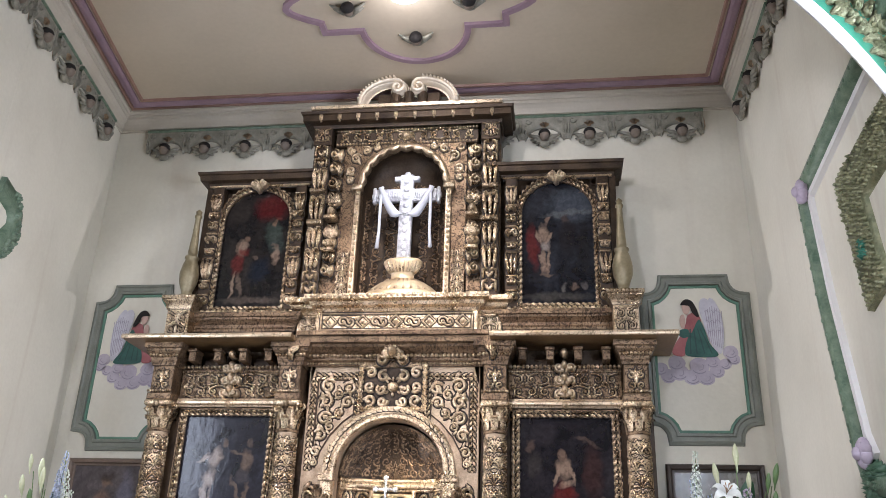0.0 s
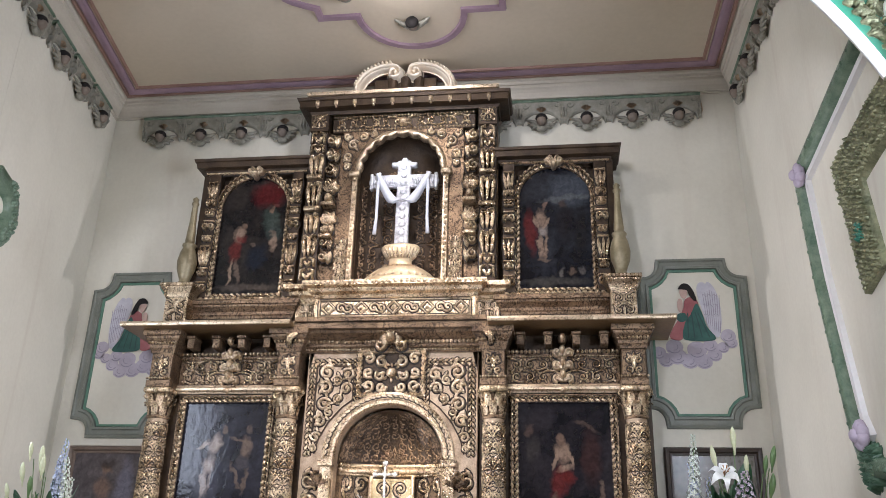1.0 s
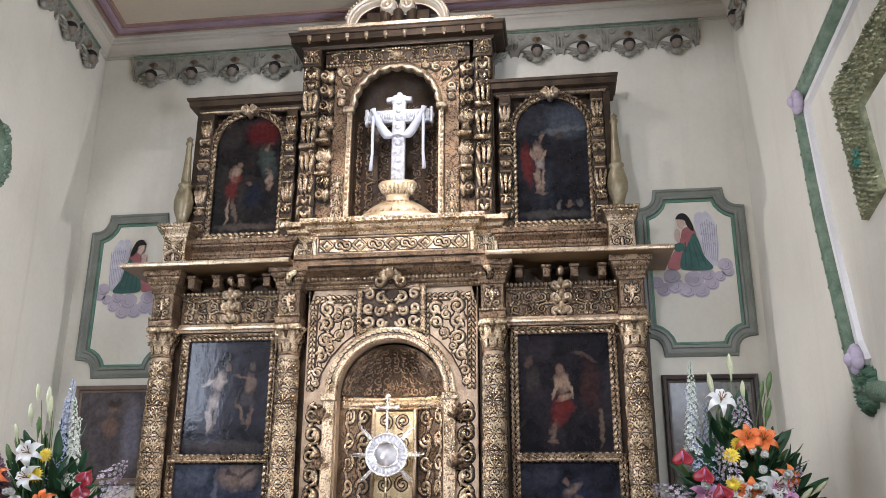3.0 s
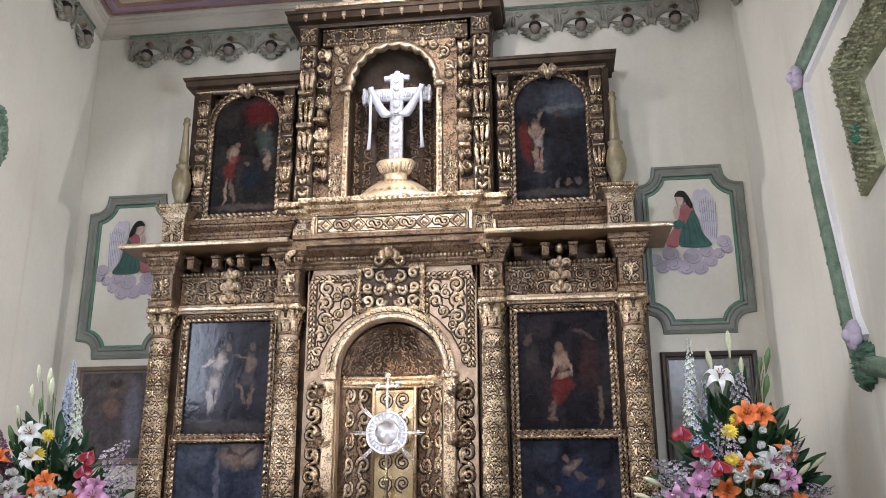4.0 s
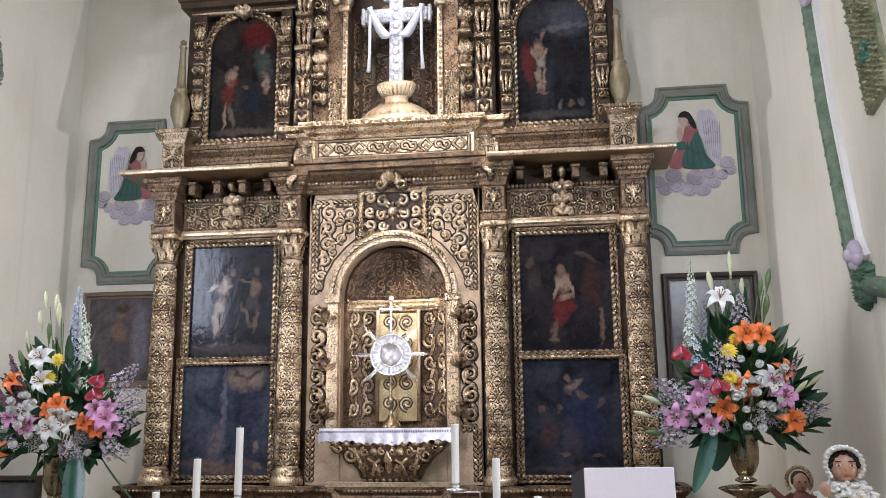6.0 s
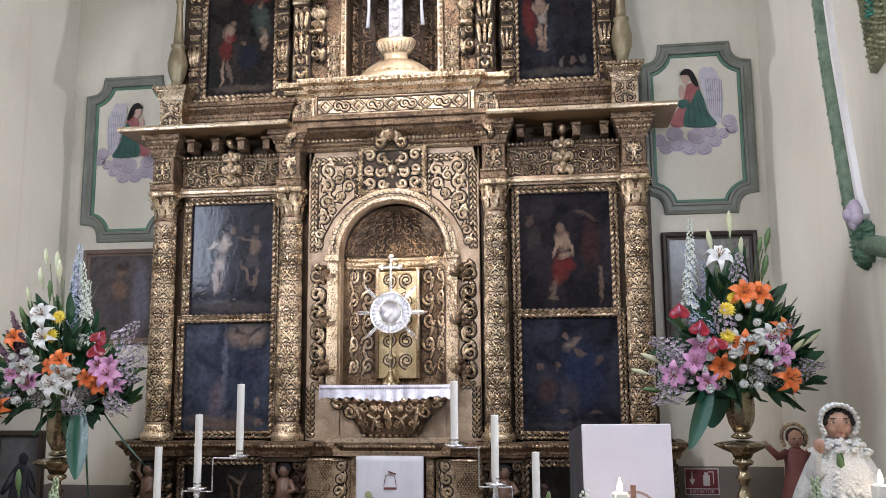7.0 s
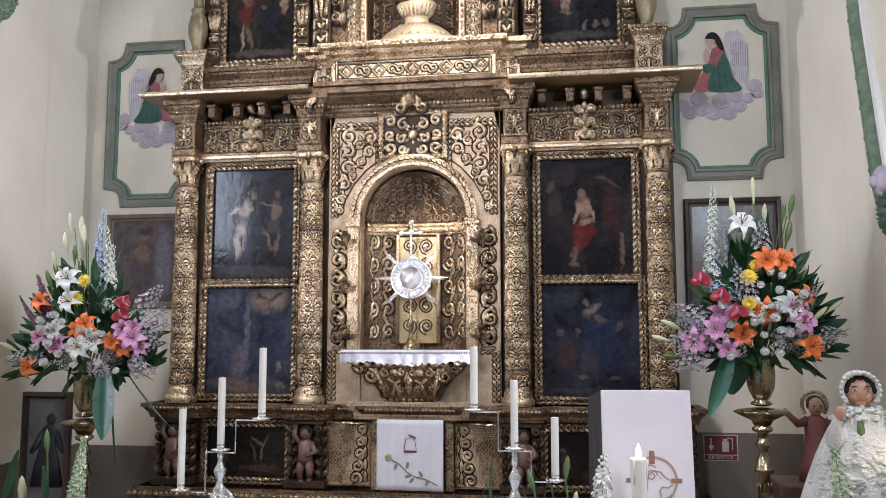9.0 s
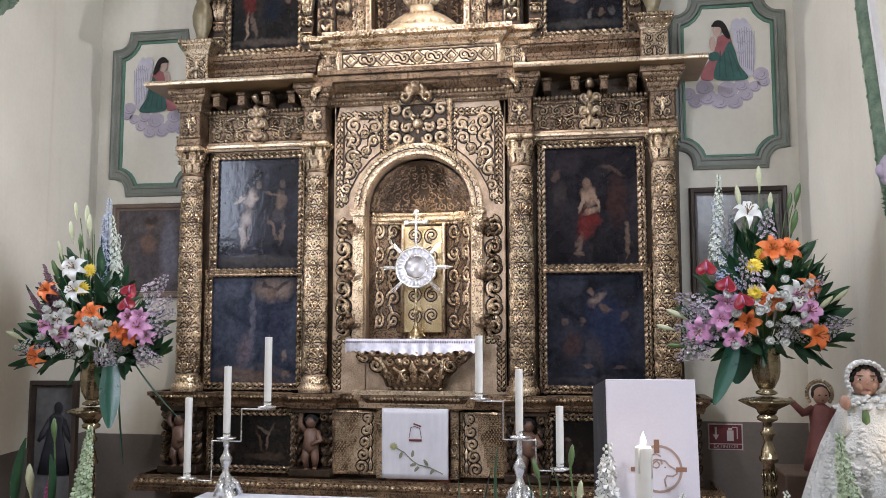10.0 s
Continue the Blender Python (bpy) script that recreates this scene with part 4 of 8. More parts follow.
    l.new(n3.outputs["Fac"], bp.inputs["Height"])
    l.new(bp.outputs[0], p.inputs["Normal"])
    return m


def painting(x0, x1, z0, z1, y, mat, label, arch=0.0, name="painting"):
    cx, cz = (x0 + x1) / 2, (z0 + z1) / 2
    bm = B()
    hw = (x1 - x0) / 2
    if arch:
        zs = z1 - arch - cz
        ring = [(-hw, z0 - cz)] + [(hw * math.cos(math.pi * (1 - i / 18)), zs + arch * math.sin(math.pi * i / 18)) for i in range(19)] + [(hw, z0 - cz)]
    else:
        ring = [(-hw, z0 - cz), (-hw, z1 - cz), (hw, z1 - cz), (hw, z0 - cz)]
    quadstrip(bm, [[(u, 0.0, v) for u, v in ring], [(u, 0.02, v) for u, v in ring]], True, True)
    root = thing(name, label, "painting")
    ob = part("canvas", bm, mat, root)
    ob.location = (cx, y, cz)
    w = 0.045 if z1 < 1.2 else 0.05 if arch else 0.055
    carved_frame(root, x0, x1, z0, z1, w, y - (0.01 if z1 < 1.2 else 0.008), arch)
    return root


FL, RD = (0.26, 0.18, 0.13), (0.105, 0.016, 0.014)
PALE, DIM = (0.27, 0.225, 0.20), (0.12, 0.085, 0.065)
P1 = canvas_material("dark_painting_with_pale_figure", (0.006, 0.006, 0.010), (0.026, 0.026, 0.04), [
    (-0.02, -0.40, 0.36, 0.05, 0, (0.05, 0.045, 0.045)), (-0.075, 0.12, 0.05, 0.085, 20, PALE), (-0.165, 0.13, 0.06, 0.018, -35, PALE), (0.0, 0.245, 0.026, 0.034, 0, DIM), (-0.11, -0.04, 0.055, 0.065, 0, PALE), (-0.135, -0.19, 0.022, 0.12, -5, (0.25, 0.21, 0.19)), (-0.09, -0.17, 0.018, 0.10, 8, (0.16, 0.13, 0.12)),
    (0.19, 0.11, 0.045, 0.085, -10, DIM), (0.13, 0.16, 0.075, 0.016, 15, DIM), (0.215, 0.255, 0.03, 0.035, 0, (0.08, 0.06, 0.05)), (0.17, -0.02, 0.05, 0.06, 0, (0.045, 0.04, 0.045)), (0.125, -0.12, 0.018, 0.11, -25, DIM), (0.20, -0.16, 0.018, 0.10, 10, DIM)])
P2 = canvas_material("blue_grey_painting", (0.016, 0.02, 0.032), (0.06, 0.07, 0.10), [
    (0.16, 0.33, 0.17, 0.10, 0, (0.20, 0.15, 0.12)), (0.10, 0.36, 0.07, 0.022, 30, (0.03, 0.024, 0.03)), (0.23, 0.36, 0.08, 0.022, -25, (0.03, 0.024, 0.03)), (0.14, 0.29, 0.03, 0.05, 30, DIM), (-0.02, 0.08, 0.025, 0.32, 0, (0.10, 0.10, 0.13)), (0.2, 0.05, 0.07, 0.2, 10, (0.028, 0.03, 0.05)), (-0.08, -0.16, 0.06, 0.14, 10, (0.11, 0.085, 0.10)),
    (-0.06, -0.39, 0.26, 0.06, 8, (0.11, 0.075, 0.055)), (0.15, -0.33, 0.14, 0.035, 15, (0.07, 0.06, 0.065)), (0.255, -0.22, 0.032, 0.038, 0, (0.20, 0.15, 0.12)), (0.28, -0.38, 0.05, 0.03, 0, (0.14, 0.10, 0.08))])
P3 = canvas_material("dark_painting_with_bound_figure", (0.006, 0.006, 0.008), (0.026, 0.022, 0.027), [
    (-0.02, 0.075, 0.058, 0.085, 0, FL), (-0.075, 0.03, 0.016, 0.075, 12, FL), (0.045, 0.04, 0.016, 0.075, -15, FL), (-0.025, 0.185, 0.028, 0.036, 0, (0.17, 0.11, 0.08)), (0.0, -0.035, 0.055, 0.018, -20, FL), (-0.045, -0.15, 0.07, 0.12, 10, RD), (0.03, -0.10, 0.045, 0.06, 0, RD), (-0.09, -0.30, 0.02, 0.09, 10, DIM), (-0.10, -0.375, 0.035, 0.016, 0, DIM),
    (0.27, -0.14, 0.024, 0.026, 0, DIM), (0.275, -0.24, 0.026, 0.09, 0, DIM), (0.28, -0.36, 0.016, 0.06, 15, DIM), (-0.27, 0.24, 0.03, 0.036, 0, (0.075, 0.05, 0.04)), (-0.25, 0.10, 0.06, 0.10, 0, (0.035, 0.03, 0.03)), (0.17, 0.28, 0.10, 0.022, 20, (0.08, 0.055, 0.045)), (0.2, 0.05, 0.08, 0.20, 0, (0.035, 0.016, 0.015))])
P4 = canvas_material("dark_blue_group_painting", (0.007, 0.008, 0.013), (0.034, 0.038, 0.055), [
    (0.10, 0.0, 0.16, 0.26, -12, (0.018, 0.026, 0.06)), (0.02, 0.23, 0.075, 0.035, -30, (0.19, 0.145, 0.12)), (-0.03, 0.285, 0.026, 0.03, 0, (0.15, 0.10, 0.08)), (0.07, 0.16, 0.05, 0.025, 35, DIM), (-0.22, 0.05, 0.026, 0.032, 0, (0.10, 0.07, 0.06)), (-0.10, 0.06, 0.024, 0.03, 0, (0.12, 0.085, 0.07)), (0.22, 0.10, 0.024, 0.03, 0, (0.10, 0.07, 0.06)), (-0.18, -0.13, 0.07, 0.11, 15, (0.05, 0.028, 0.028)), (0.0, -0.17, 0.06, 0.14, -10, (0.045, 0.04, 0.05)),
    (-0.06, -0.29, 0.045, 0.018, 20, DIM), (0.18, -0.30, 0.05, 0.018, -15, (0.08, 0.06, 0.055)), (0.0, -0.40, 0.34, 0.03, 0, (0.04, 0.036, 0.04))])
P5 = canvas_material("dark_red_arched_painting", (0.006, 0.006, 0.007), (0.03, 0.024, 0.021), [
    (0.13, 0.40, 0.17, 0.13, -10, (0.075, 0.007, 0.008)), (0.16, 0.15, 0.075, 0.11, 0, (0.045, 0.06, 0.05)), (0.21, 0.02, 0.07, 0.07, 20, (0.04, 0.05, 0.045)), (0.175, 0.245, 0.026, 0.032, 0, (0.15, 0.09, 0.06)), (0.19, 0.29, 0.04, 0.02, 0, (0.10, 0.03, 0.025)), (-0.12, 0.0, 0.048, 0.085, 0, FL), (-0.075, 0.09, 0.026, 0.034, 0, (0.16, 0.10, 0.07)), (-0.14, -0.14, 0.06, 0.12, 8, RD), (-0.09, -0.03, 0.06, 0.03, 15, RD), (-0.16, -0.36, 0.02, 0.12, 5, FL), (-0.10, -0.35, 0.018, 0.11, -8, DIM),
    (0.06, -0.22, 0.09, 0.13, 25, (0.010, 0.014, 0.024)), (0.02, -0.09, 0.024, 0.028, 0, DIM), (0.20, -0.07, 0.03, 0.08, 0, FL), (0.20, 0.03, 0.022, 0.026, 0, DIM), (0.0, -0.50, 0.26, 0.035, 0, (0.07, 0.055, 0.045))])
P6 = canvas_material("dark_arched_painting_with_pale_figure", (0.005, 0.005, 0.007), (0.026, 0.028, 0.036), [
    (0.13, 0.34, 0.20, 0.16, 0, (0.055, 0.064, 0.08)), (0.10, 0.27, 0.22, 0.03, -6, (0.09, 0.095, 0.10)), (-0.21, -0.05, 0.05, 0.20, -6, RD), (-0.12, 0.085, 0.046, 0.08, 0, FL), (-0.165, 0.05, 0.015, 0.07, -15, FL), (-0.075, 0.04, 0.015, 0.06, 30, FL), (-0.09, 0.205, 0.026, 0.034, 0, (0.2, 0.13, 0.1)), (-0.105, -0.035, 0.045, 0.045, 0, PALE), (-0.125, -0.18, 0.02, 0.11, -5, FL), (-0.08, -0.18, 0.02, 0.12, 6, FL), (-0.09, -0.31, 0.05, 0.016, 0, DIM),
    (0.08, 0.05, 0.075, 0.16, 0, (0.014, 0.012, 0.014)), (0.07, 0.215, 0.035, 0.04, 0, (0.05, 0.035, 0.03)), (0.22, -0.05, 0.05, 0.22, 0, (0.012, 0.011, 0.012)), (0.05, -0.42, 0.03, 0.034, 0, (0.11, 0.10, 0.09)), (0.13, -0.41, 0.028, 0.03, 0, DIM), (0.21, -0.40, 0.03, 0.034, 0, (0.09, 0.08, 0.075)), (0.0, -0.50, 0.28, 0.04, 0, (0.05, 0.046, 0.042))])
P7 = canvas_material("black_predella_painting", (0.004, 0.004, 0.004), (0.022, 0.017, 0.014), [
    (-0.20, 0.05, 0.018, 0.022, 0, DIM), (-0.20, -0.06, 0.03, 0.10, 0, (0.06, 0.04, 0.032)), (0.10, 0.08, 0.07, 0.014, 30, DIM), (0.14, 0.02, 0.014, 0.10, 15, DIM), (0.06, 0.0, 0.014, 0.09, -20, (0.07, 0.045, 0.03)), (0.12, -0.13, 0.16, 0.03, 0, (0.05, 0.035, 0.025))])

painting(-1.735, -1.02, 2.245, 3.18, 0.008, P1, "darkened oil painting of a pale standing figure")
painting(-1.765, -1.02, 1.31, 2.19, 0.008, P2, "dim blue-grey oil painting in a gilt frame")
painting(1.02, 1.735, 2.245, 3.18, 0.008, P3, "darkened oil painting of a bound figure in red")
painting(1.02, 1.765, 1.31, 2.19, 0.008, P4, "dark blue oil painting of a group of figures")
painting(-1.655, -1.045, 4.13, 5.26, 0.008, P5, "arched dark oil painting with red drapery", 0.30)
painting(1.045, 1.655, 4.13, 5.26, 0.008, P6, "arched dark oil painting of a pale figure", 0.30)
painting(-1.72, -1.05, 0.64, 1.05, 0.0, P7, "nearly black oil painting in the altarpiece base")
painting(1.05, 1.72, 0.64, 1.05, 0.0, P7, "nearly black oil painting in the altarpiece base")


# columns of the main storey
def carved_column(name, x, y, z0, z1, r):
    root = new(name)
    root.parent = ALTARPIECE
    root.location = (x, y, 0)
    b = B()
    lathe(b, [(r * 1.45, z0), (r * 1.45, z0 + 0.02), (r * 1.5, z0 + 0.035), (r * 1.35, z0 + 0.06), (r * 1.18, z0 + 0.07), (r * 1.25, z0 + 0.095), (r * 1.12, z0 + 0.12), (r * 1.02, z0 + 0.13)], seg=24)
    part("base", b, GOLD, root, "", True)
    zc = z1 - 0.24
    b = B()
    lathe(b, [(r, z0 + 0.13), (r, z0 + 0.6), (r * 0.9, zc)], seg=24)
    part("shaft", b, GROUND_GOLD, root, "gilt ground of the carved shaft", True)
    b = B()

    def S(u, v, h):
        k = (v - z0) / (zc - z0)
        rr = r * (1.0 - 0.1 * max(0, k - 0.3) / 0.7) + h
        a = u / r - math.pi / 2
        return (rr * math.cos(a), rr * math.sin(a), v)
    n = 6
    du = 2 * math.pi * r / n
    rows = 13
    dz = (zc - 0.03 - z0 - 0.15) / rows
    for j in range(rows):
        for i in range(n):
            u = (i + 0.5 * (j % 2)) * du
            v = z0 + 0.15 + j * dz
            for s in (-1, 1):
                relief(b, [(u, v)] + spiral(u + s * du * 0.26, v + dz * 0.52, du * 0.25, 1.15, -math.pi / 2 if s > 0 else -math.pi / 2, s, 11), 0.0078, 0.012, S)
                leaf(b, u + s * du * 0.12, v + dz * 0.02, math.pi / 2 - s * 1.25, dz * 0.5, 0.010, 0.011, S)
                leaf(b, u + s * du * 0.10, v + dz * 0.62, math.pi / 2 - s * 0.7, dz * 0.4, 0.009, 0.011, S)
            leaf(b, u, v + dz * 0.18, math.pi / 2, dz * 0.62, 0.012, 0.015, S)
            bead(b, u, v + dz * 0.93, 0.009, 0.009, 0.013, S, n=6)
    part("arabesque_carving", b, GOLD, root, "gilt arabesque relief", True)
    # capital: bell, two rows of leaves, volutes, hollow-sided abacus
    b = B()
    lathe(b, [(r * 0.98, zc - 0.01), (r * 1.06, zc), (r * 1.06, zc + 0.015), (r * 0.9, zc + 0.02), (r * 0.9, zc + 0.12), (r * 1.25, zc + 0.19)], seg=20)
    part("capital_bell", b, GOLD_MID, root, "", True)
    b = B()
    for row, (zb, hh, m) in enumerate(((0.01, 0.11, 8), (0.085, 0.10, 8))):
        for i in range(m):
            a = 2 * math.pi * (i + 0.5 * row) / m
            c, s = math.cos(a), math.sin(a)
            strip = []
            for k, (rr, h, w) in enumerate(((0.93, 0, 0.022), (1.02, 0.45, 0.030), (1.12, 0.8, 0.028), (1.38, 1.0, 0.022), (1.45, 0.86, 0.012))):
                q = r * (rr + 0.12 * row)
                strip.append([(q * c - s * o, q * s + c * o, zc + zb + hh * h) for o in (-w, -w * 0.4)] + [((q + 0.008) * c, (q + 0.008) * s, zc + zb + hh * h)] + [(q * c - s * o, q * s + c * o, zc + zb + hh * h) for o in (w * 0.4, w)])
            quadstrip(b, strip)
    parts_by("acanthus_leaf", b, GOLD, root, lambda q: (q.z > zc + 0.11, round(math.atan2(q.y, q.x) / math.pi * 8) % 16), "", True)
    b = B()
    for i in range(4):
        a = math.pi / 4 + i * math.pi / 2
        c, s = math.cos(a), math.sin(a)
        pts = [(1.05, 0.11)] + [(1.32 + 0.24 * (1 - 0.05 * k) * math.cos(2.6 - k * 0.55) , 0.165 + 0.022 * math.sin(2.6 - k * 0.55) * (1 - 0.05 * k)) for k in range(14)]
        tube(b, [(r * p * c, r * p * s, zc + q) for p, q in pts], 0.0095, 5)
    parts_by("capital_volute", b, GOLD, root, lambda q: (q.x > 0, q.y > 0), "", True)
    b = B()
    ab = []
    for i in range(4):
        a = math.pi / 4 + i * math.pi / 2
        for k in range(5):
            t = k / 5
            a2 = a + t * math.pi / 2
            rad = r * (1.75 - 0.5 * math.sin(math.pi * t))
            ab.append((rad * math.cos(a2), rad * math.sin(a2)))
    quadstrip(b, [[(u * k, v * k, zc + z) for u, v in ab] for z, k in ((0.195, 0.92), (0.205, 1), (0.225, 1), (0.24, 0.97))], True, True)
    for i in range(4):
        a = i * math.pi / 2
        ball(b, (r * 1.3 * math.cos(a), r * 1.3 * math.sin(a), zc + 0.21), 0.024, 0.024, 0.028, 7, 5)
    part("abacus", b, GOLD, root, "", True)
    return root


CX = (0.835, 1.925)
col = None
for x in (-CX[1], -CX[0], CX[0], CX[1]):
    if col is None:
        col = carved_column("carved_column", x, -0.10, 1.245, 3.27, 0.088)
    else:
        copy_thing(col, pose(x, -0.10, 0))
b = B()
for x in (-CX[1], -CX[0], CX[0], CX[1]):
    box(b, x - 0.13, x + 0.13, 0.0, 0.06, 1.24, 3.27)
parts_by("column_backing", b, GOLD_DARK, ALTARPIECE, lambda c: (c.x > 0, abs(c.x) > 1.4), "")

# main entablature: blocks over the columns, frieze, dentils, ledge boards
b = B()
for x in (-CX[1], -CX[0], CX[0], CX[1]):
    box(b, x - 0.105, x + 0.105, -0.20, 0.06, 3.275, 3.33)
    box(b, x - 0.09, x + 0.09, -0.185, 0.06, 3.33, 3.56)
parts_by("entablature_block", b, GOLD_MID, ALTARPIECE, lambda c: (c.x > 0, abs(c.x) > 1.4), "")
b = B()
for x in (-CX[1], -CX[0], CX[0], CX[1]):
    S = facade(-0.185)
    for s in (-1, 1):
        relief(b, spiral(x + s * 0.035, 3.475, 0.033, 1.2, math.pi / 2, s, 12), 0.009, 0.02, S)
        relief(b, spiral(x + s * 0.035, 3.395, 0.028, 1.2, -math.pi / 2, -s, 12), 0.008, 0.02, S)
        leaf(b, x, 3.45, math.pi / 2 - s * 0.6, 0.09, 0.016, 0.022, S)
    leaf(b, x, 3.40, math.pi / 2, 0.14, 0.02, 0.026, S)
    rope(b, (x - 0.11, 3.345), (x + 0.11, 3.345), 0.012, facade(-0.20), 0.022)
parts_by("entablature_block_carving", b, GOLD, ALTARPIECE, lambda c: (c.x > 0, abs(c.x) > 1.4), "", True)
for s in (-1, 1):
    x0, x1 = sorted((s * 0.93, s * 1.83))
    xm = (x0 + x1) / 2
    b = B()
    box(b, x0, x1, -0.02, 0.06, 3.31, 3.57)
    fr = apart("frieze_panel", b, GOLD_MID, "carved gilt frieze with a central mask")
    b = B()
    scroll_field(b, x0 + 0.03, x1 - 0.03, 3.33, 3.53, facade(-0.02), 0.115, 0.028, 21)
    part("frieze_carving", b, GOLD, fr, "", True)
    b = B()
    sweep(b, [(x0, YB), (x0, -0.02), (x1, -0.02), (x1, YB)], mould(3.245, 3.315, 0.05, "roll"))
    part("architrave", b, GOLD_BRIGHT, fr)
    b = B()
    rope(b, (x0, 3.585), (x1, 3.585), 0.02, facade(-0.03), 0.034)
    rope(b, (x0, 3.545), (x1, 3.545), 0.009, facade(-0.03), 0.02)
    part("egg_moulding", b, GOLD, fr, "", True)
    b = B()
    S = facade(-0.03)
    for k in range(3):
        for t in (-1, 1):
            relief(b, spiral(xm + t * 0.045, 3.36 + 0.105 * k, 0.036, 1.25, -math.pi / 2 + 0.4 * k, t, 12), 0.012, 0.06, S)
            leaf(b, xm, 3.33 + 0.10 * k, math.pi / 2 - t * 0.8, 0.09, 0.022, 0.07, S)
        bead(b, xm, 3.39 + 0.10 * k, 0.03, 0.045, 0.10, S)
    bead(b, xm, 3.68, 0.04, 0.05, 0.12, S)
    bead(b, xm, 3.27, 0.035, 0.03, 0.06, S)
    part("mask_bracket", b, GOLD_BRIGHT, fr, "bright gilt mask with leaves", True)
    b = B()
    for k in range(4):
        u = x0 + 0.12 + (x1 - x0 - 0.24) * k / 3
        if abs(u - xm) > 0.05:
            box(b, u - 0.03, u + 0.03, -0.15, 0.0, 3.61, 3.69)
            box(b, u - 0.038, u + 0.038, -0.165, 0.0, 3.69, 3.715)
    parts_by("modillion", b, GOLD_MID, fr, lambda c: round(c.x * 5))
    # the board on top
    b = B()
    xa, xb = sorted((s * 0.80, s * 2.25))
    box(b, xa, xb, -0.36, YB, 3.745, 3.785)
    lb = apart("ledge_board", b, LEDGE_WOOD, "plain brown gilt ledge board")
    b = B()
    sweep(b, [(xa, -0.36), (xb, -0.36)], [(0, 3.745), (0.008, 3.75), (0.012, 3.765), (0.008, 3.783), (0, 3.785)])
    part("ledge_edge", b, GOLD_BRIGHT, lb, "bright gilt front edge")
    for x in (CX[0], CX[1]):
        b = B()
        sweep(b, [(s * x - 0.09, YB), (s * x - 0.09, -0.185), (s * x + 0.09, -0.185), (s * x + 0.09, YB)], mould(3.56, 3.745, 0.075))
        part("impost", b, GOLD_MID, lb)
        b = B()
        rope(b, (s * x - 0.13, 3.64), (s * x + 0.13, 3.64), 0.017, facade(-0.22), 0.03)
        part("impost_carving", b, GOLD, lb, "", True)
b = B()
box(b, -0.79, 0.79, -0.27, YB, 3.79, 3.83)
apart("centre_ledge", b, GOLD_MID, "plain brown gilt ledge board")
b = B()
sweep(b, [(-0.76, YB), (-0.76, -0.05), (0.76, -0.05), (0.76, YB)], mould(3.58, 3.79, 0.20))
apart("centre_cornice", b, GOLD_MID)
b = B()
rope(b, (-0.78, 3.655), (0.78, 3.655), 0.018, facade(-0.13), 0.034)
rope(b, (-0.76, 3.60), (0.76, 3.60), 0.011, facade(-0.09), 0.024)
for s in (-1, 1):
    for k in range(5):
        leaf(b, s * 0.76 + 0.02 * k * s, 3.70, -math.pi / 2 + s * (0.9 - 0.3 * k), 0.12, 0.02, 0.06, facade(-0.24))
S = facade(-0.12)
for k in range(7):
    leaf(b, 0, 3.66, math.pi * (-0.15 + 0.217 * k), 0.10, 0.028, 0.10, S)
bead(b, 0, 3.67, 0.045, 0.055, 0.16, S)
for s in (-1, 1):
    relief(b, spiral(s * 0.09, 3.62, 0.05, 1.2, math.pi / 2, s, 12), 0.015, 0.06, S)
parts_by("centre_cornice_carving", b, GOLD, ALTARPIECE, lambda c: (c.z > 3.63, round(c.x * 3)), "", True)

# central niche wall with the round arch
NA, NR, NZS = 0.43, 0.43, 2.72      # half width, radius, spring height


def arch_wall(bm, x0, x1, z0, z1, a, zs, y0, y1, n=24):
    """A slab with a round-headed opening."""
    arc = [(-a, z0)] + [(a * math.cos(math.pi * (1 - i / n)), zs + a * math.sin(math.pi * i / n)) for i in range(n + 1)] + [(a, z0)]
    outer = []
    for u, v in arc:
        if v <= z0 + 1e-6:
            outer.append((x0 if u < 0 else x1, z0))
        else:
            t = math.atan2(v - zs, u)
            k = min((x1 / math.cos(t)) if math.cos(t) > 1e-6 else 1e9, (x0 / math.cos(t)) if math.cos(t) < -1e-6 else 1e9, ((z1 - zs) / math.sin(t)) if math.sin(t) > 1e-6 else 1e9)
            outer.append((k * math.cos(t), zs + k * math.sin(t)))
    rows = [[(u, y0, v) for u, v in outer], [(u, y0, v) for u, v in arc], [(u, y1, v) for u, v in arc], [(u, y1, v) for u, v in outer]]
    quadstrip(bm, rows)


b = B()
arch_wall(b, -0.70, 0.70, 1.24, 3.58, NA, NZS, -0.05, 0.10)
for s in (-1, 1):
    box(b, *sorted((s * 0.70, s * 0.705)), -0.05, 0.2, 1.24, 3.58)
cw = apart("centre_wall", b, GROUND_GOLD, "stippled gilt wall round the niche")
b = B()
S = facade(-0.05)
arcp = [(-0.525, 2.70)] + [(0.525 * math.cos(math.pi * (1 - i / 30)), NZS + 0.525 * math.sin(math.pi * i / 30)) for i in range(31)] + [(0.525, 2.70)]
sweep(b, arcp, [(-0.005, 0), (0, 0.05), (0.02, 0.06), (0.03, 0.045), (0.05, 0.045), (0.06, 0.03), (0.085, 0.03), (0.095, 0.0)], False, S)
part("archivolt", b, GOLD, cw)
b = B()
for k in range(34):
    a = math.pi * (k + 0.5) / 34
    leaf(b, 0.503 * math.cos(a), NZS + 0.503 * math.sin(a), a - math.pi / 2 - 0.35, 0.05, 0.012, 0.012, facade(-0.10))
lc = part("archivolt_leaf", b, GOLD_BRIGHT, cw, "row of small gilt leaves", True)
lc["kind"] = "stuff"
b = B()
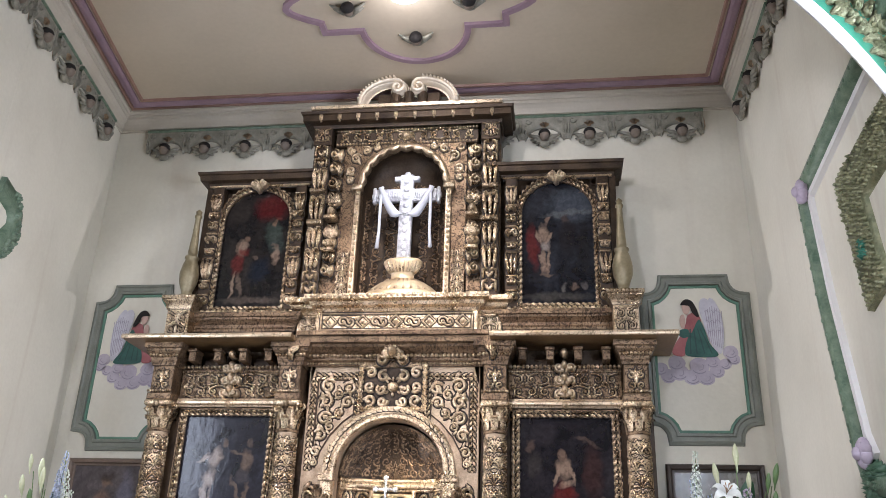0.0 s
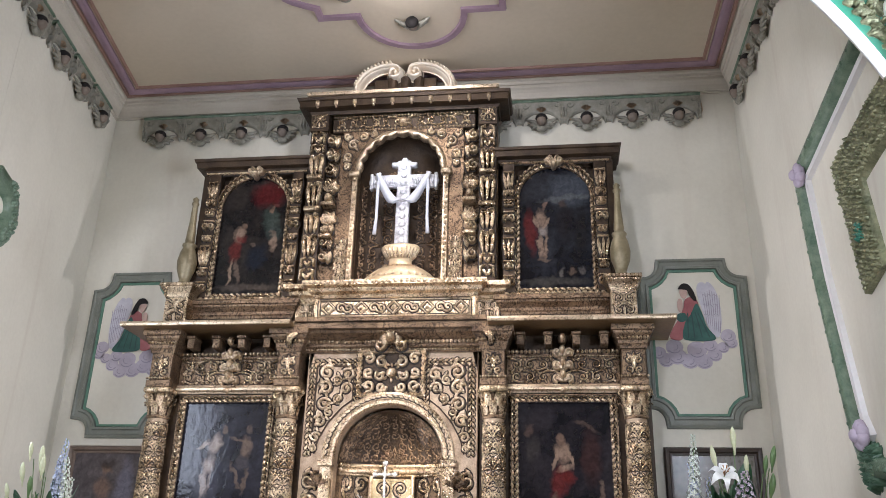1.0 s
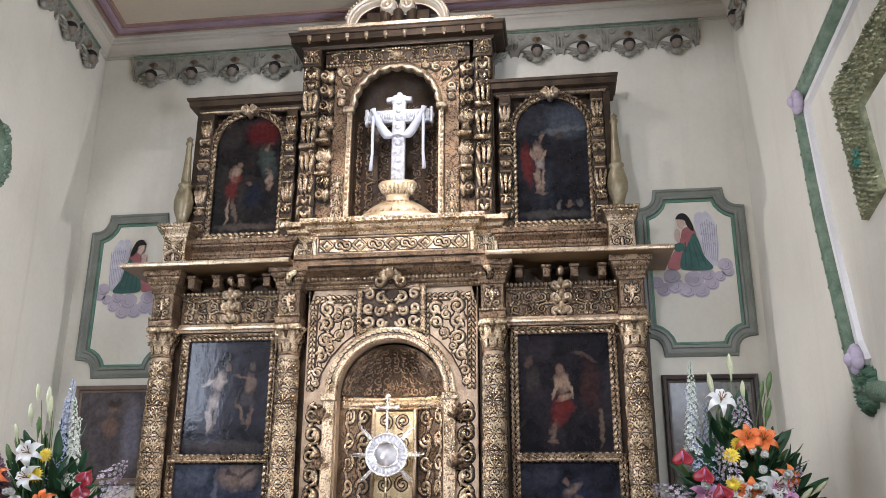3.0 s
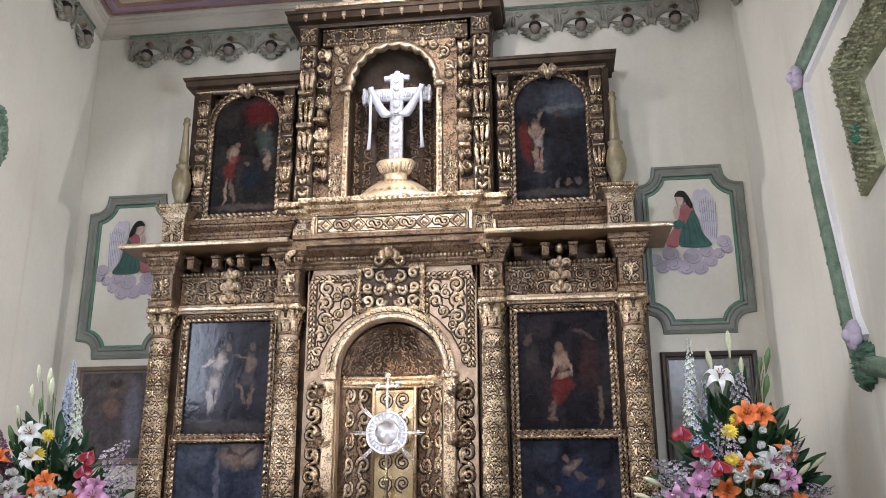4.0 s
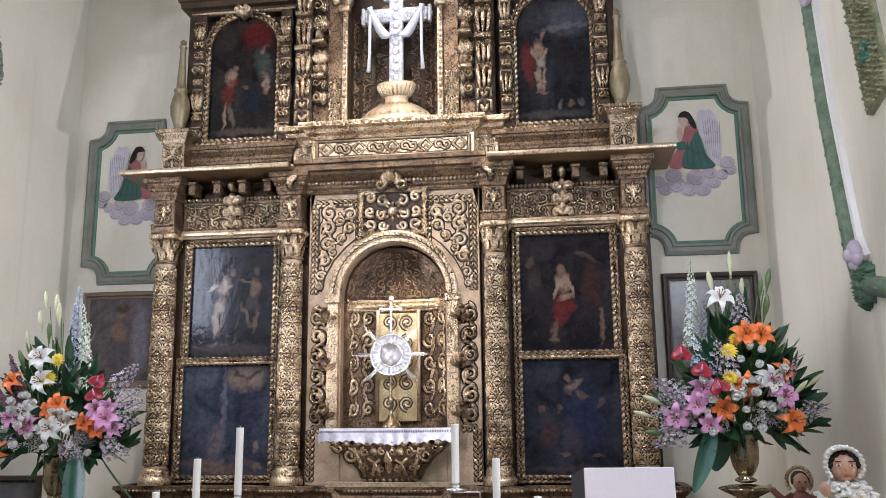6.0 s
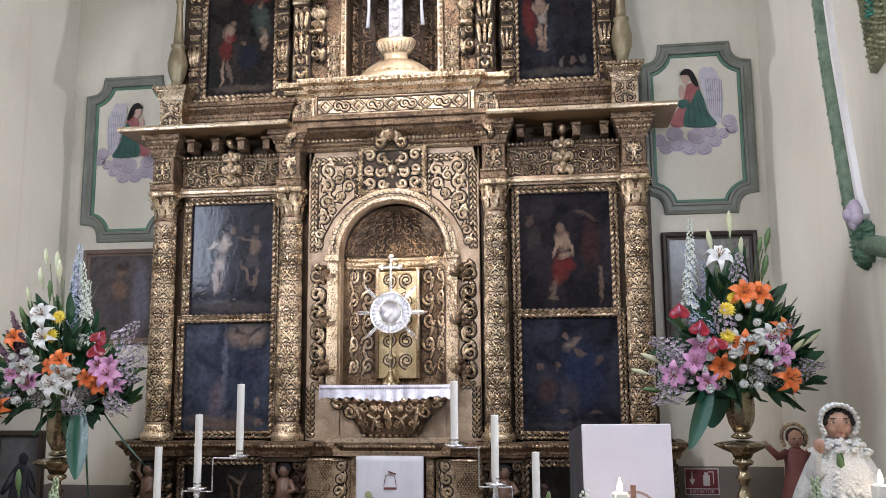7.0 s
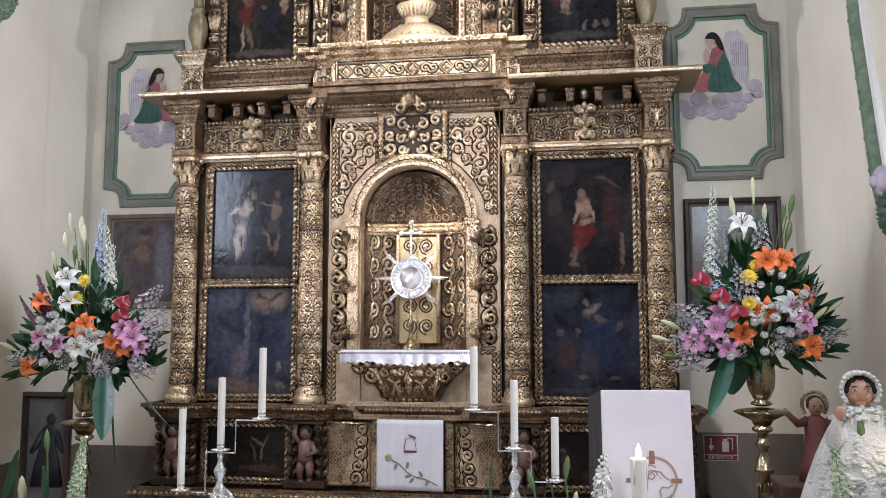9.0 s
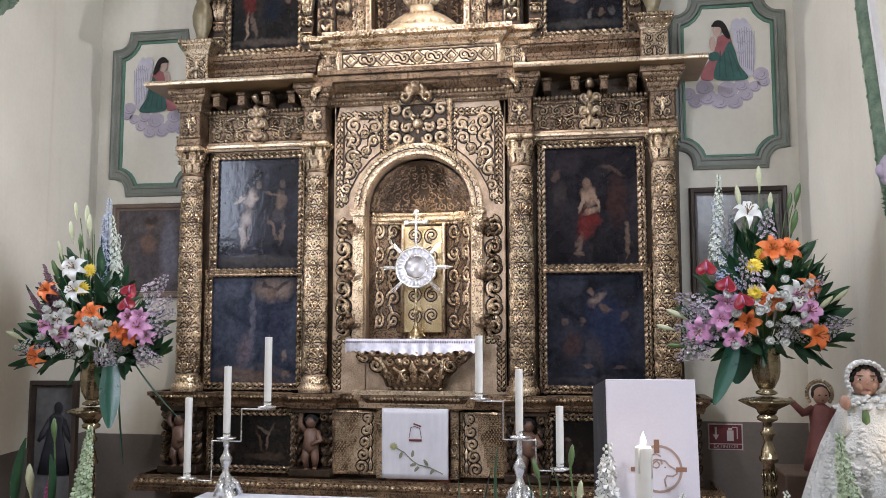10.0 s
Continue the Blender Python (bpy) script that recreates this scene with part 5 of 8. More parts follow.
for s in (-1, 1):
    box(b, *sorted((s * 0.425, s * 0.55)), -0.12, -0.05, 2.66, 2.715)
    box(b, *sorted((s * 0.44, s * 0.53)), -0.10, -0.05, 1.64, 2.66)
parts_by("niche_jamb", b, GOLD, cw, side, "")
# scrolled strips beside the jambs
for s in (-1, 1):
    for k in range(6):
        v = 1.76 + 0.158 * k
        b = B()
        relief(b, spiral(s * (0.617 + 0.006 * (k % 2)), v, 0.068, 1.35, math.pi / 2 * (1 if k % 2 else -1), s if k % 2 else -s, 20, 0.15), 0.0135, 0.05, S)
        leaf(b, s * 0.565, v - 0.07, math.pi / 2 - s * 0.3, 0.13, 0.018, 0.06, S)
        leaf(b, s * 0.665, v + 0.03, math.pi / 2 + s * 0.6, 0.09, 0.018, 0.05, S)
        part("side_scroll", b, GOLD, cw, "pierced gilt scrolls", True)
    for v in (1.80, 2.18, 2.56):
        b = B()
        bead(b, s * 0.535, v, 0.035, 0.05, 0.13, S)
        bead(b, s * 0.555, v + 0.05, 0.028, 0.028, 0.11, S)
        for k in range(4):
            leaf(b, s * 0.545, v - 0.05, math.pi / 2 + s * (1.1 - 0.75 * k), 0.11, 0.026, 0.11, S)
        part("side_bud", b, GOLD_MID, cw, "projecting gilt bud with leaves", True)
# spandrel fields with bold scrolls, each framed by a raised fillet
for s in (-1, 1):
    for (u, v, r, a0, hd) in ((0.36, 3.40, 0.055, 0.5, 1), (0.54, 3.42, 0.06, 2.6, -1), (0.37, 3.285, 0.05, 3.4, -1), (0.545, 3.29, 0.06, 0.2, 1), (0.45, 3.35, 0.04, 1.2, 1), (0.55, 3.155, 0.055, 2.9, -1), (0.43, 3.20, 0.042, 4.4, 1), (0.575, 3.02, 0.05, 0.4, 1), (0.505, 3.09, 0.036, 2.0, -1), (0.60, 2.89, 0.042, 2.8, -1), (0.61, 2.80, 0.03, 0.4, 1)):
        b = B()
        relief(b, spiral(s * u, v, r, 1.35, a0 if s > 0 else math.pi - a0, hd * s, 18), r * 0.25, 0.022, S)
        bead(b, s * u, v, r * 0.25, r * 0.25, 0.025, S)
        leaf(b, s * (u + r * 0.8), v - r * 0.8, math.pi / 2 + s * (0.3 + a0), r * 1.5, r * 0.32, 0.02, S)
        leaf(b, s * (u - r * 0.5), v + r * 0.9, math.pi / 2 - s * (0.9 - 0.2 * a0), r * 1.25, r * 0.28, 0.02, S)
        part("spandrel_scroll", b, GOLD_BRIGHT, cw, "bold gilt scrollwork", True)
b = B()
for s in (-1, 1):
    for p, q in (((0.285, 3.14), (0.285, 3.50)), ((0.285, 3.50), (0.655, 3.50)), ((0.655, 3.50), (0.655, 2.74))):
        leaf_strip(b, (s * p[0], p[1]), (s * q[0], q[1]), 0.04, 0.02, S, 0.045)
    for v0, v1, u in ((1.26, 1.66, 0.665), (1.66, 1.70, 0.60)):
        leaf_strip(b, (s * u, v0), (s * u, v1), 0.045, 0.02, S, 0.045)
    leaf_strip(b, (s * 0.665, 1.665), (s * 0.54, 1.665), 0.04, 0.02, S, 0.04)
parts_by("border_carving", b, GOLD, cw, lambda c: (c.x > 0, abs(c.x) < 0.3, round(c.z * 4)), "", True)
b = B()
for s in (-1, 1):
    line = [(0.315, 3.47), (0.625, 3.47), (0.625, 2.76)]
    sweep(b, [(s * u, v) for u, v in (line if s > 0 else line[::-1])], [(-0.007, 0), (-0.005, 0.014), (0.005, 0.014), (0.007, 0)], False, S)
    line = [(0.315, 3.47), (0.315, 3.19), (0.40, 3.125), (0.50, 3.01), (0.57, 2.88), (0.60, 2.76)]
    sweep(b, [(s * u, v) for u, v in (line[::-1] if s > 0 else line)], [(-0.006, 0), (-0.004, 0.012), (0.004, 0.012), (0.006, 0)], False, S)
parts_by("field_fillet", b, GOLD_DARK, cw, side, "dark fillet round the scroll field")
b = B()
box(b, -0.25, 0.25, -0.06, -0.045, 3.24, 3.57)
pf = apart("scroll_tablet", b, GOLD_DARK, "dark tablet with pierced gilt scrollwork over the niche")
b = B()
S2 = facade(-0.06)
for s in (-1, 1):
    for (u, v, r, a0, hd) in ((0.19, 3.53, 0.05, 0.5, 1), (0.08, 3.50, 0.05, 2.0, -1), (0.19, 3.41, 0.045, 4.0, 1), (0.095, 3.385, 0.04, 1.0, -1), (0.19, 3.30, 0.05, 5.0, -1), (0.08, 3.29, 0.045, 3.0, 1)):
        relief(b, spiral(s * u, v, r, 1.2, a0 if s > 0 else math.pi - a0, hd * s, 16), 0.0145, 0.03, S2)
        leaf(b, s * u, v, math.pi / 2 + s * a0, r * 1.5, 0.014, 0.026, S2)
bead(b, 0, 3.41, 0.05, 0.045, 0.05, S2)
for k in range(8):
    leaf(b, 0.05 * math.cos(k * math.pi / 4), 3.41 + 0.045 * math.sin(k * math.pi / 4), k * math.pi / 4, 0.04, 0.012, 0.03, S2)
part("tablet_carving", b, GOLD_BRIGHT, pf, "", True)
b = B()
sweep(b, [(-0.25, 3.24), (-0.25, 3.57), (0.25, 3.57), (0.25, 3.24)], [(0, 0), (0, 0.03), (-0.012, 0.035), (-0.03, 0.03), (-0.03, 0)], True, facade(-0.055))
for p, q in (((-0.265, 3.225), (-0.265, 3.58)), ((0.265, 3.225), (0.265, 3.58)), ((-0.265, 3.225), (0.265, 3.225))):
    leaf_strip(b, p, q, 0.035, 0.02, facade(-0.08), 0.04)
part("tablet_frame", b, GOLD, pf)

# the niche: curved wall, shell half-dome, panels
b = B()
nd = 0.30
quadstrip(b, [[(NA * math.cos(math.pi * i / 20), 0.05 + nd * math.sin(math.pi * i / 20) * 0.62, z) for i in range(21)] for z in (1.66, 2.68)])
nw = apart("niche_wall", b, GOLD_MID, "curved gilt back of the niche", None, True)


def SN(u, v, h):
    a = math.pi / 2 - u / NA
    return ((NA - h) * math.cos(a), 0.05 + (nd * 0.62 - h) * math.sin(a), v)


b = B()
for s in (-1, 1):
    for row in range(5):
        for k, u in enumerate((0.28, 0.45)):
            v = 1.82 + 0.185 * row
            relief(b, spiral(s * u, v, 0.068, 1.3, (row % 2) * math.pi + k, s * (1 if (row + k) % 2 else -1), 14), 0.0135, 0.014, SN)
            leaf(b, s * u, v + 0.05, math.pi / 2 - s * 0.5, 0.10, 0.02, 0.012, SN)
            leaf(b, s * (u + 0.06), v - 0.07, math.pi / 2 + s * 0.6, 0.10, 0.018, 0.012, SN)
parts_by("niche_scroll", b, GOLD, nw, lambda c: (round(c.x * 9), round((c.z - 1.82) / 0.185)), "gilt scrolls", True)
b = B()
for z, h in ((2.66, 0.03), (2.63, 0.016), (2.70, 0.02)):
    tube(b, [SN(-0.62 + 1.24 * i / 20, z, 0.012) for i in range(21)], h, 6)
part("niche_string_moulding", b, GOLD, nw, "", True)
b = B()
rows = []
for j in range(9):
    t = math.pi / 2 * j / 8
    rows.append([(NA * math.cos(t) * math.cos(math.pi * i / 20), 0.05 + nd * 0.62 * math.cos(t) * math.sin(math.pi * i / 20), 2.70 + NA * math.sin(t)) for i in range(21)])
quadstrip(b, rows)
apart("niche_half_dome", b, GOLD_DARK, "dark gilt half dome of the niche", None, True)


def SD(u, v, h):
    a = math.pi / 2 - u
    rr = 1 - h / NA
    return (NA * rr * math.cos(v) * math.cos(a), 0.05 + nd * 0.62 * rr * math.cos(v) * math.sin(a), 2.70 + NA * rr * math.sin(v))


b = B()
for j, v in enumerate((0.15, 0.38, 0.61, 0.84, 1.07)):
    m = max(2, round(7 * math.cos(v)))
    for i in range(-m, m + 1):
        if i or j > 1:
            u = 1.42 * i / (m + 0.3)
            pts = [(u + (a - u) / math.cos(v), q) for a, q in spiral(u, v, 0.095, 1.25, 0.8 * i + j, 1 if i > 0 else -1, 14)]
            relief(b, pts, 0.020, 0.012, SD)
            leaf(b, u, v + 0.02, math.pi / 2 + (0.5 if i > 0 else -0.5), 0.17, 0.035, 0.013, SD)
for k in range(9):
    leaf(b, 0, 0.06, math.pi * (0.06 + 0.11 * k), 0.34, 0.05, 0.03, SD)
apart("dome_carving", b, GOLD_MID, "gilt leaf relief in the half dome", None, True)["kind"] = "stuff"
GLOW = surface("polished_brass_panel", (0.70, 0.54, 0.29), (0.90, 0.74, 0.45), 0.22, 0.8, 4, 40, 0.15, 0.1)
b = B()
box(b, -0.16, 0.16, 0.160, 0.2, 1.72, 2.60, 0.004)
tp = apart("bright_panel", b, GLOW, "bright polished gilt panel at the back of the niche")
b = B()
for s in (-1, 1):
    for row in range(5):
        relief(b, spiral(s * 0.075, 1.86 + 0.165 * row, 0.06, 1.2, math.pi / 2 * (1 if row % 2 else -1), s * (1 if row % 2 else -1), 12), 0.009, 0.012, facade(0.160))
    box(b, *sorted((s * 0.16, s * 0.185)), 0.145, 0.2, 1.72, 2.62, 0.003)
parts_by("panel_scroll", b, GOLD_BRIGHT, tp, side, "", True)
b = B()
box(b, -NA + 0.002, NA - 0.002, -0.044, 0.1, 1.245, 1.6)
apart("niche_apron", b, GROUND_GOLD, "stippled gilt panel below the niche")
b = B()
box(b, -NA, NA, -0.02, 0.24, 1.60, 1.665)
apart("niche_floor", b, GOLD_MID)

# bracket below the niche
b = B()
rows = []
for z, w, d in ((1.27, 0.20, 0.10), (1.30, 0.24, 0.13), (1.36, 0.26, 0.15), (1.44, 0.33, 0.20), (1.52, 0.42, 0.25), (1.555, 0.45, 0.27), (1.57, 0.48, 0.26), (1.655, 0.48, 0.26)):
    rows.append([(-w, -0.05, z), (-w, -0.05 - d * 0.6, z), (-w * 0.8, -0.05 - d, z), (w * 0.8, -0.05 - d, z), (w, -0.05 - d * 0.6, z), (w, -0.05, z)])
quadstrip(b, rows, True, True)
bk = apart("bracket", b, GOLD_MID, "dark carved bracket under the niche")
b = B()


def SB(u, v, h):
    t = min(1, max(0, (v - 1.27) / 0.3))
    return (u, -0.05 - (0.10 + 0.17 * t ** 1.3) - h, v)


for s in (-1, 1):
    relief(b, spiral(s * 0.29, 1.47, 0.055, 1.4, math.pi / 2, s, 18), 0.014, 0.04, SB)
    relief(b, [(s * 0.25, 1.53), (s * 0.21, 1.40), (s * 0.19, 1.31)], 0.016, 0.04, SB)
    for u in (0.10,):
        bead(b, s * u, 1.50, 0.035, 0.035, 0.06, SB)
        relief(b, [(s * (u - 0.04), 1.44), (s * u, 1.41), (s * (u + 0.05), 1.45)], 0.012, 0.05, SB)
        relief(b, [(s * (u - 0.025), 1.32), (s * u, 1.42), (s * (u + 0.03), 1.32)], 0.014, 0.05, SB)
    for k in range(5):
        bead(b, s * (0.05 + 0.085 * k), 1.565, 0.035, 0.026, 0.05, SB)
leaf(b, 0, 1.33, math.pi / 2, 0.18, 0.04, 0.06, SB)
for s in (-1, 1):
    for u, v, r in ((0.04, 1.50, 0.03), (0.17, 1.50, 0.035), (0.06, 1.37, 0.03), (0.18, 1.38, 0.03), (0.37, 1.53, 0.035)):
        relief(b, spiral(s * u, v, r, 1.3, math.pi / 2, -s, 12), 0.009, 0.035, SB)
        leaf(b, s * u, v - r, math.pi / 2 - s * 0.9, 0.08, 0.02, 0.04, SB)
for k in range(9):
    bead(b, -0.20 + 0.05 * k, 1.285, 0.02, 0.016, 0.03, SB)
part("bracket_carving", b, GOLD, bk, "", True)


# carved boys that carry the columns, each one plain mesh
def putto(name, m):
    bm = B()
    ball(bm, (0, -0.06, 0.34), 0.042, 0.042, 0.048, 12, 8, 0)
    ball(bm, (0, -0.045, 0.362), 0.048, 0.045, 0.04, 12, 7, 1)
    for k in range(6):
        a = k * 1.05
        ball(bm, (0.04 * math.cos(a), -0.045 + 0.03 * math.sin(a), 0.355), 0.02, 0.02, 0.025, 7, 5, 1)
    tube(bm, [(0, -0.05, 0.305), (0, -0.05, 0.27), (0, -0.055, 0.20), (0, -0.06, 0.16), (0, -0.05, 0.13)], [0.022, 0.055, 0.056, 0.06, 0.045], 12, 0)
    tube(bm, [(-0.045, -0.05, 0.275), (-0.085, -0.06, 0.33), (-0.075, -0.05, 0.42)], [0.024, 0.022, 0.015], 8, 0)
    tube(bm, [(0.045, -0.055, 0.27), (0.085, -0.085, 0.21), (0.02, -0.115, 0.185)], [0.024, 0.022, 0.014], 8, 0)
    tube(bm, [(-0.025, -0.055, 0.15), (-0.035, -0.08, 0.08), (-0.03, -0.055, 0.0)], [0.036, 0.030, 0.017], 9, 0)
    tube(bm, [(0.025, -0.055, 0.15), (0.045, -0.09, 0.085), (0.03, -0.05, 0.005)], [0.036, 0.030, 0.017], 9, 0)
    ball(bm, (-0.03, -0.07, 0.0), 0.018, 0.03, 0.012, 7, 5, 0)
    ball(bm, (0.035, -0.07, 0.005), 0.018, 0.03, 0.012, 7, 5, 0)
    ob = part(name, bm, [SKIN_DARK, HAIR], None, "", True)
    ob.matrix_world = m
    return tagged(ob, "dark flesh-coloured carved figure of a boy below a column", "statue", "carved boys")


SKIN_DARK = surface("aged_painted_wood_flesh", (0.085, 0.048, 0.033), (0.19, 0.11, 0.075), 0.3, 0, 8, 40, 0.1)
p0 = None
for x in (-1.985, -0.86, 0.86, 1.985):
    if p0 is None:
        p0 = putto("carved_boy", pose(x, -0.03, 0.64) @ Matrix.Scale(1.08, 4))
    else:
        copy_thing(p0, pose(x, -0.03, 0.64) if x < 0 else pose(x, -0.03, 0.64, 0, 0, 12))
for x in (-1.985, -0.86, 0.86, 1.985):
    b = B()
    box(b, x - 0.15, x + 0.15, -0.03, 0.03, 0.58, 1.12)
    box(b, x - 0.17, x + 0.17, -0.13, 0.03, 0.585, 0.64)
    box(b, x - 0.16, x + 0.16, -0.12, 0.03, 1.08, 1.12)
    pb = apart("pier", b, GOLD_DARK)
    b = B()
    for s in (-1, 1):
        leaf_strip(b, (x + s * 0.125, 0.65), (x + s * 0.125, 1.08), 0.05, 0.07, facade(-0.03), 0.09)
        relief(b, spiral(x + s * 0.11, 1.05, 0.035, 1.3, math.pi / 2, s, 12), 0.012, 0.09, facade(-0.03))
    parts_by("pier_carving", b, GOLD_MID, pb, lambda c: (c.x > x, round((c.z - 0.65) / 0.09)), "", True)

# ---- upper storey ----
# pedestal course over the ledge
b = B()
for s in (-1, 1):
    x0, x1 = sorted((s * 0.9, s * 1.80))
    box(b, x0, x1, -0.02, 0.07, 3.785, 3.90)
    sweep(b, [(x0, YB), (x0, -0.02), (x1, -0.02), (x1, YB)], mould(3.90, 4.06, 0.07))
parts_by("wing_base", b, GOLD_MID, ALTARPIECE, side, "")
b = B()
for s in (-1, 1):
    x0, x1 = sorted((s * 0.95, s * 1.76))
    for k in range(12):
        u = x0 + (x1 - x0) * (k + 0.5) / 12
        relief(b, spiral(u, 3.845, 0.032, 1.1, 0 if k % 2 else math.pi, 1 if k % 2 else -1, 10), 0.008, 0.016, facade(-0.02))
    rope(b, (x0 - 0.04, 4.075), (x1 + 0.04, 4.075), 0.02, facade(-0.05), 0.05)
parts_by("wing_base_carving", b, GOLD, ALTARPIECE, side, "", True)
for s in (-1, 1):
    x = s * 1.875
    b = B()
    box(b, x - 0.10, x + 0.10, -0.19, 0.07, 3.785, 4.05)
    sweep(b, [(x - 0.10, 0.07), (x - 0.10, -0.19), (x + 0.10, -0.19), (x + 0.10, 0.07)], mould(4.05, 4.17, 0.05))
    pd = apart("corner_pedestal", b, GOLD, "carved pedestal below a turned baluster")
    b = B()
    scroll_field(b, x - 0.085, x + 0.085, 3.82, 4.03, facade(-0.19), 0.085, 0.02, 5)
    rope(b, (x - 0.15, 4.155), (x + 0.15, 4.155), 0.016, facade(-0.235), 0.03)
    parts_by("pedestal_carving", b, GOLD_BRIGHT, pd, lambda c: c.z > 4.1, "", True)
    b = B()
    lathe(b, [(0.07, 0), (0.07, 0.03), (0.045, 0.05), (0.05, 0.08), (0.078, 0.16), (0.085, 0.24), (0.07, 0.32), (0.05, 0.37), (0.062, 0.385), (0.062, 0.40), (0.04, 0.415), (0.043, 0.44), (0.03, 0.62), (0.024, 0.78), (0.034, 0.79), (0.034, 0.805), (0.022, 0.82), (0.03, 0.845), (0.0, 0.875)], x, -0.10, 4.17, 18)
    part("baluster", b, surface("olive_grey_gilt", (0.16, 0.13, 0.07), (0.32, 0.27, 0.17), 0.35, 0.4, 5, 40, 0.1), pd, "turned olive-grey baluster", True)

# central pedestal course
b = B()
sweep(b, [(-0.87, YB), (-0.87, -0.02), (-0.68, -0.02), (-0.68, -0.10), (0.68, -0.10), (0.68, -0.02), (0.87, -0.02), (0.87, YB)], [(0, 3.83), (0.05, 3.83), (0.045, 3.855), (0.01, 3.86), (0.0, 3.865), (0, 4.04), (0.01, 4.045), (0.02, 4.07), (0.05, 4.09), (0.06, 4.12), (0.10, 4.135), (0.10, 4.175), (0, 4.18)])
apart("centre_base", b, GOLD)
b = B()
rope(b, (-0.78, 4.155), (0.78, 4.155), 0.02, facade(-0.19), 0.048)
S = facade(-0.10)
for k in range(9):
    u = -0.56 + 0.14 * k
    if k % 2:
        relief(b, spiral(u - 0.03, 3.955, 0.045, 1.2, 0, 1, 12), 0.009, 0.018, S)
        relief(b, spiral(u + 0.03, 3.955, 0.045, 1.2, math.pi, 1, 12), 0.009, 0.018, S)
    else:
        relief(b, [(u - 0.055, 3.955), (u, 4.01), (u + 0.055, 3.955), (u, 3.90), (u - 0.055, 3.955)], 0.009, 0.018, S)
        bead(b, u, 3.955, 0.022, 0.022, 0.02, S)
for v in (3.885, 4.025):
    relief(b, [(-0.64, v), (0.64, v)], 0.008, 0.014, S)
for s in (-1, 1):
    relief(b, [(s * 0.64, 3.885), (s * 0.64, 4.025)], 0.008, 0.014, S)
    scroll_field(b, *sorted((s * 0.70, s * 0.85)), 3.88, 4.03, facade(-0.02), 0.075, 0.018, 9)
parts_by("centre_base_carving", b, GOLD_BRIGHT, ALTARPIECE, lambda c: (c.z > 4.1, round(c.x * 7)), "", True)

# upper niche: wall with an arch, scalloped edge
UA, UZ = 0.385, 5.24
b = B()
arch_wall(b, -0.56, 0.56, 4.18, 5.66, UA, UZ, -0.08, 0.12)
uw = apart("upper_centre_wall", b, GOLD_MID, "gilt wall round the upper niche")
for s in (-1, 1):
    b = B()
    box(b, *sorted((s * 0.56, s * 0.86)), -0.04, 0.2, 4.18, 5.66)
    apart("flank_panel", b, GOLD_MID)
    b = B()
    box(b, *sorted((s * 0.385, s * 0.43)), -0.12, -0.08, 4.18, 5.20)
    part("upper_jamb", b, GOLD_BRIGHT, uw)
b = B()
S = facade(-0.08)
rows = []
for k in range(133):
    a = math.pi * k / 132
    q = UA - 0.035 + 0.024 * (1 - abs(math.sin(11 * a)))
    rows.append([S(rr * math.cos(a), UZ + rr * math.sin(a), h) for rr, h in ((UA + 0.03, 0.0), (UA + 0.028, 0.035), (UA + 0.012, 0.05), (q + 0.008, 0.055), (q, 0.045), (q, -0.02))])
quadstrip(b, rows)
part("scalloped_edge", b, GOLD_BRIGHT, uw, "bright gilt scalloped arch edge", True)
b = B()
for s in (-1, 1):
    for (u, v, r, a0, hd) in ((0.36, 5.60, 0.045, 1, 1), (0.45, 5.52, 0.05, 2.5, -1), (0.49, 5.40, 0.045, 4, 1), (0.26, 5.63, 0.032, 0, -1), (0.50, 5.30, 0.035, 1, 1), (0.51, 5.61, 0.035, 3, 1)):
        relief(b, spiral(s * u, v, r, 1.3, a0 if s > 0 else math.pi - a0, hd * s, 14), 0.011, 0.03, S)
        leaf(b, s * u, v, math.pi / 2 + s * a0, r * 1.5, 0.014, 0.03, S)
parts_by("arch_carving", b, GOLD_BRIGHT, uw, lambda c: (c.x > 0, round(c.x * 9), round(c.z * 9)), "gilt scrolls beside the arch", True)
b = B()
for s in (-1, 1):
    rope(b, (s * 0.41, 4.2), (s * 0.41, 5.18), 0.016, facade(-0.12), 0.05)
    box(b, *sorted((s * 0.365, s * 0.46)), -0.15, -0.08, 5.18, 5.23)
    scroll_field(b, *sorted((s * 0.445, s * 0.555)), 4.2, 4.6, S, 0.06, 0.02, 31)
parts_by("jamb_carving", b, GOLD_BRIGHT, uw, lambda c: (c.x > 0, abs(c.x) > 0.44, round(c.z * 6)), "", True)
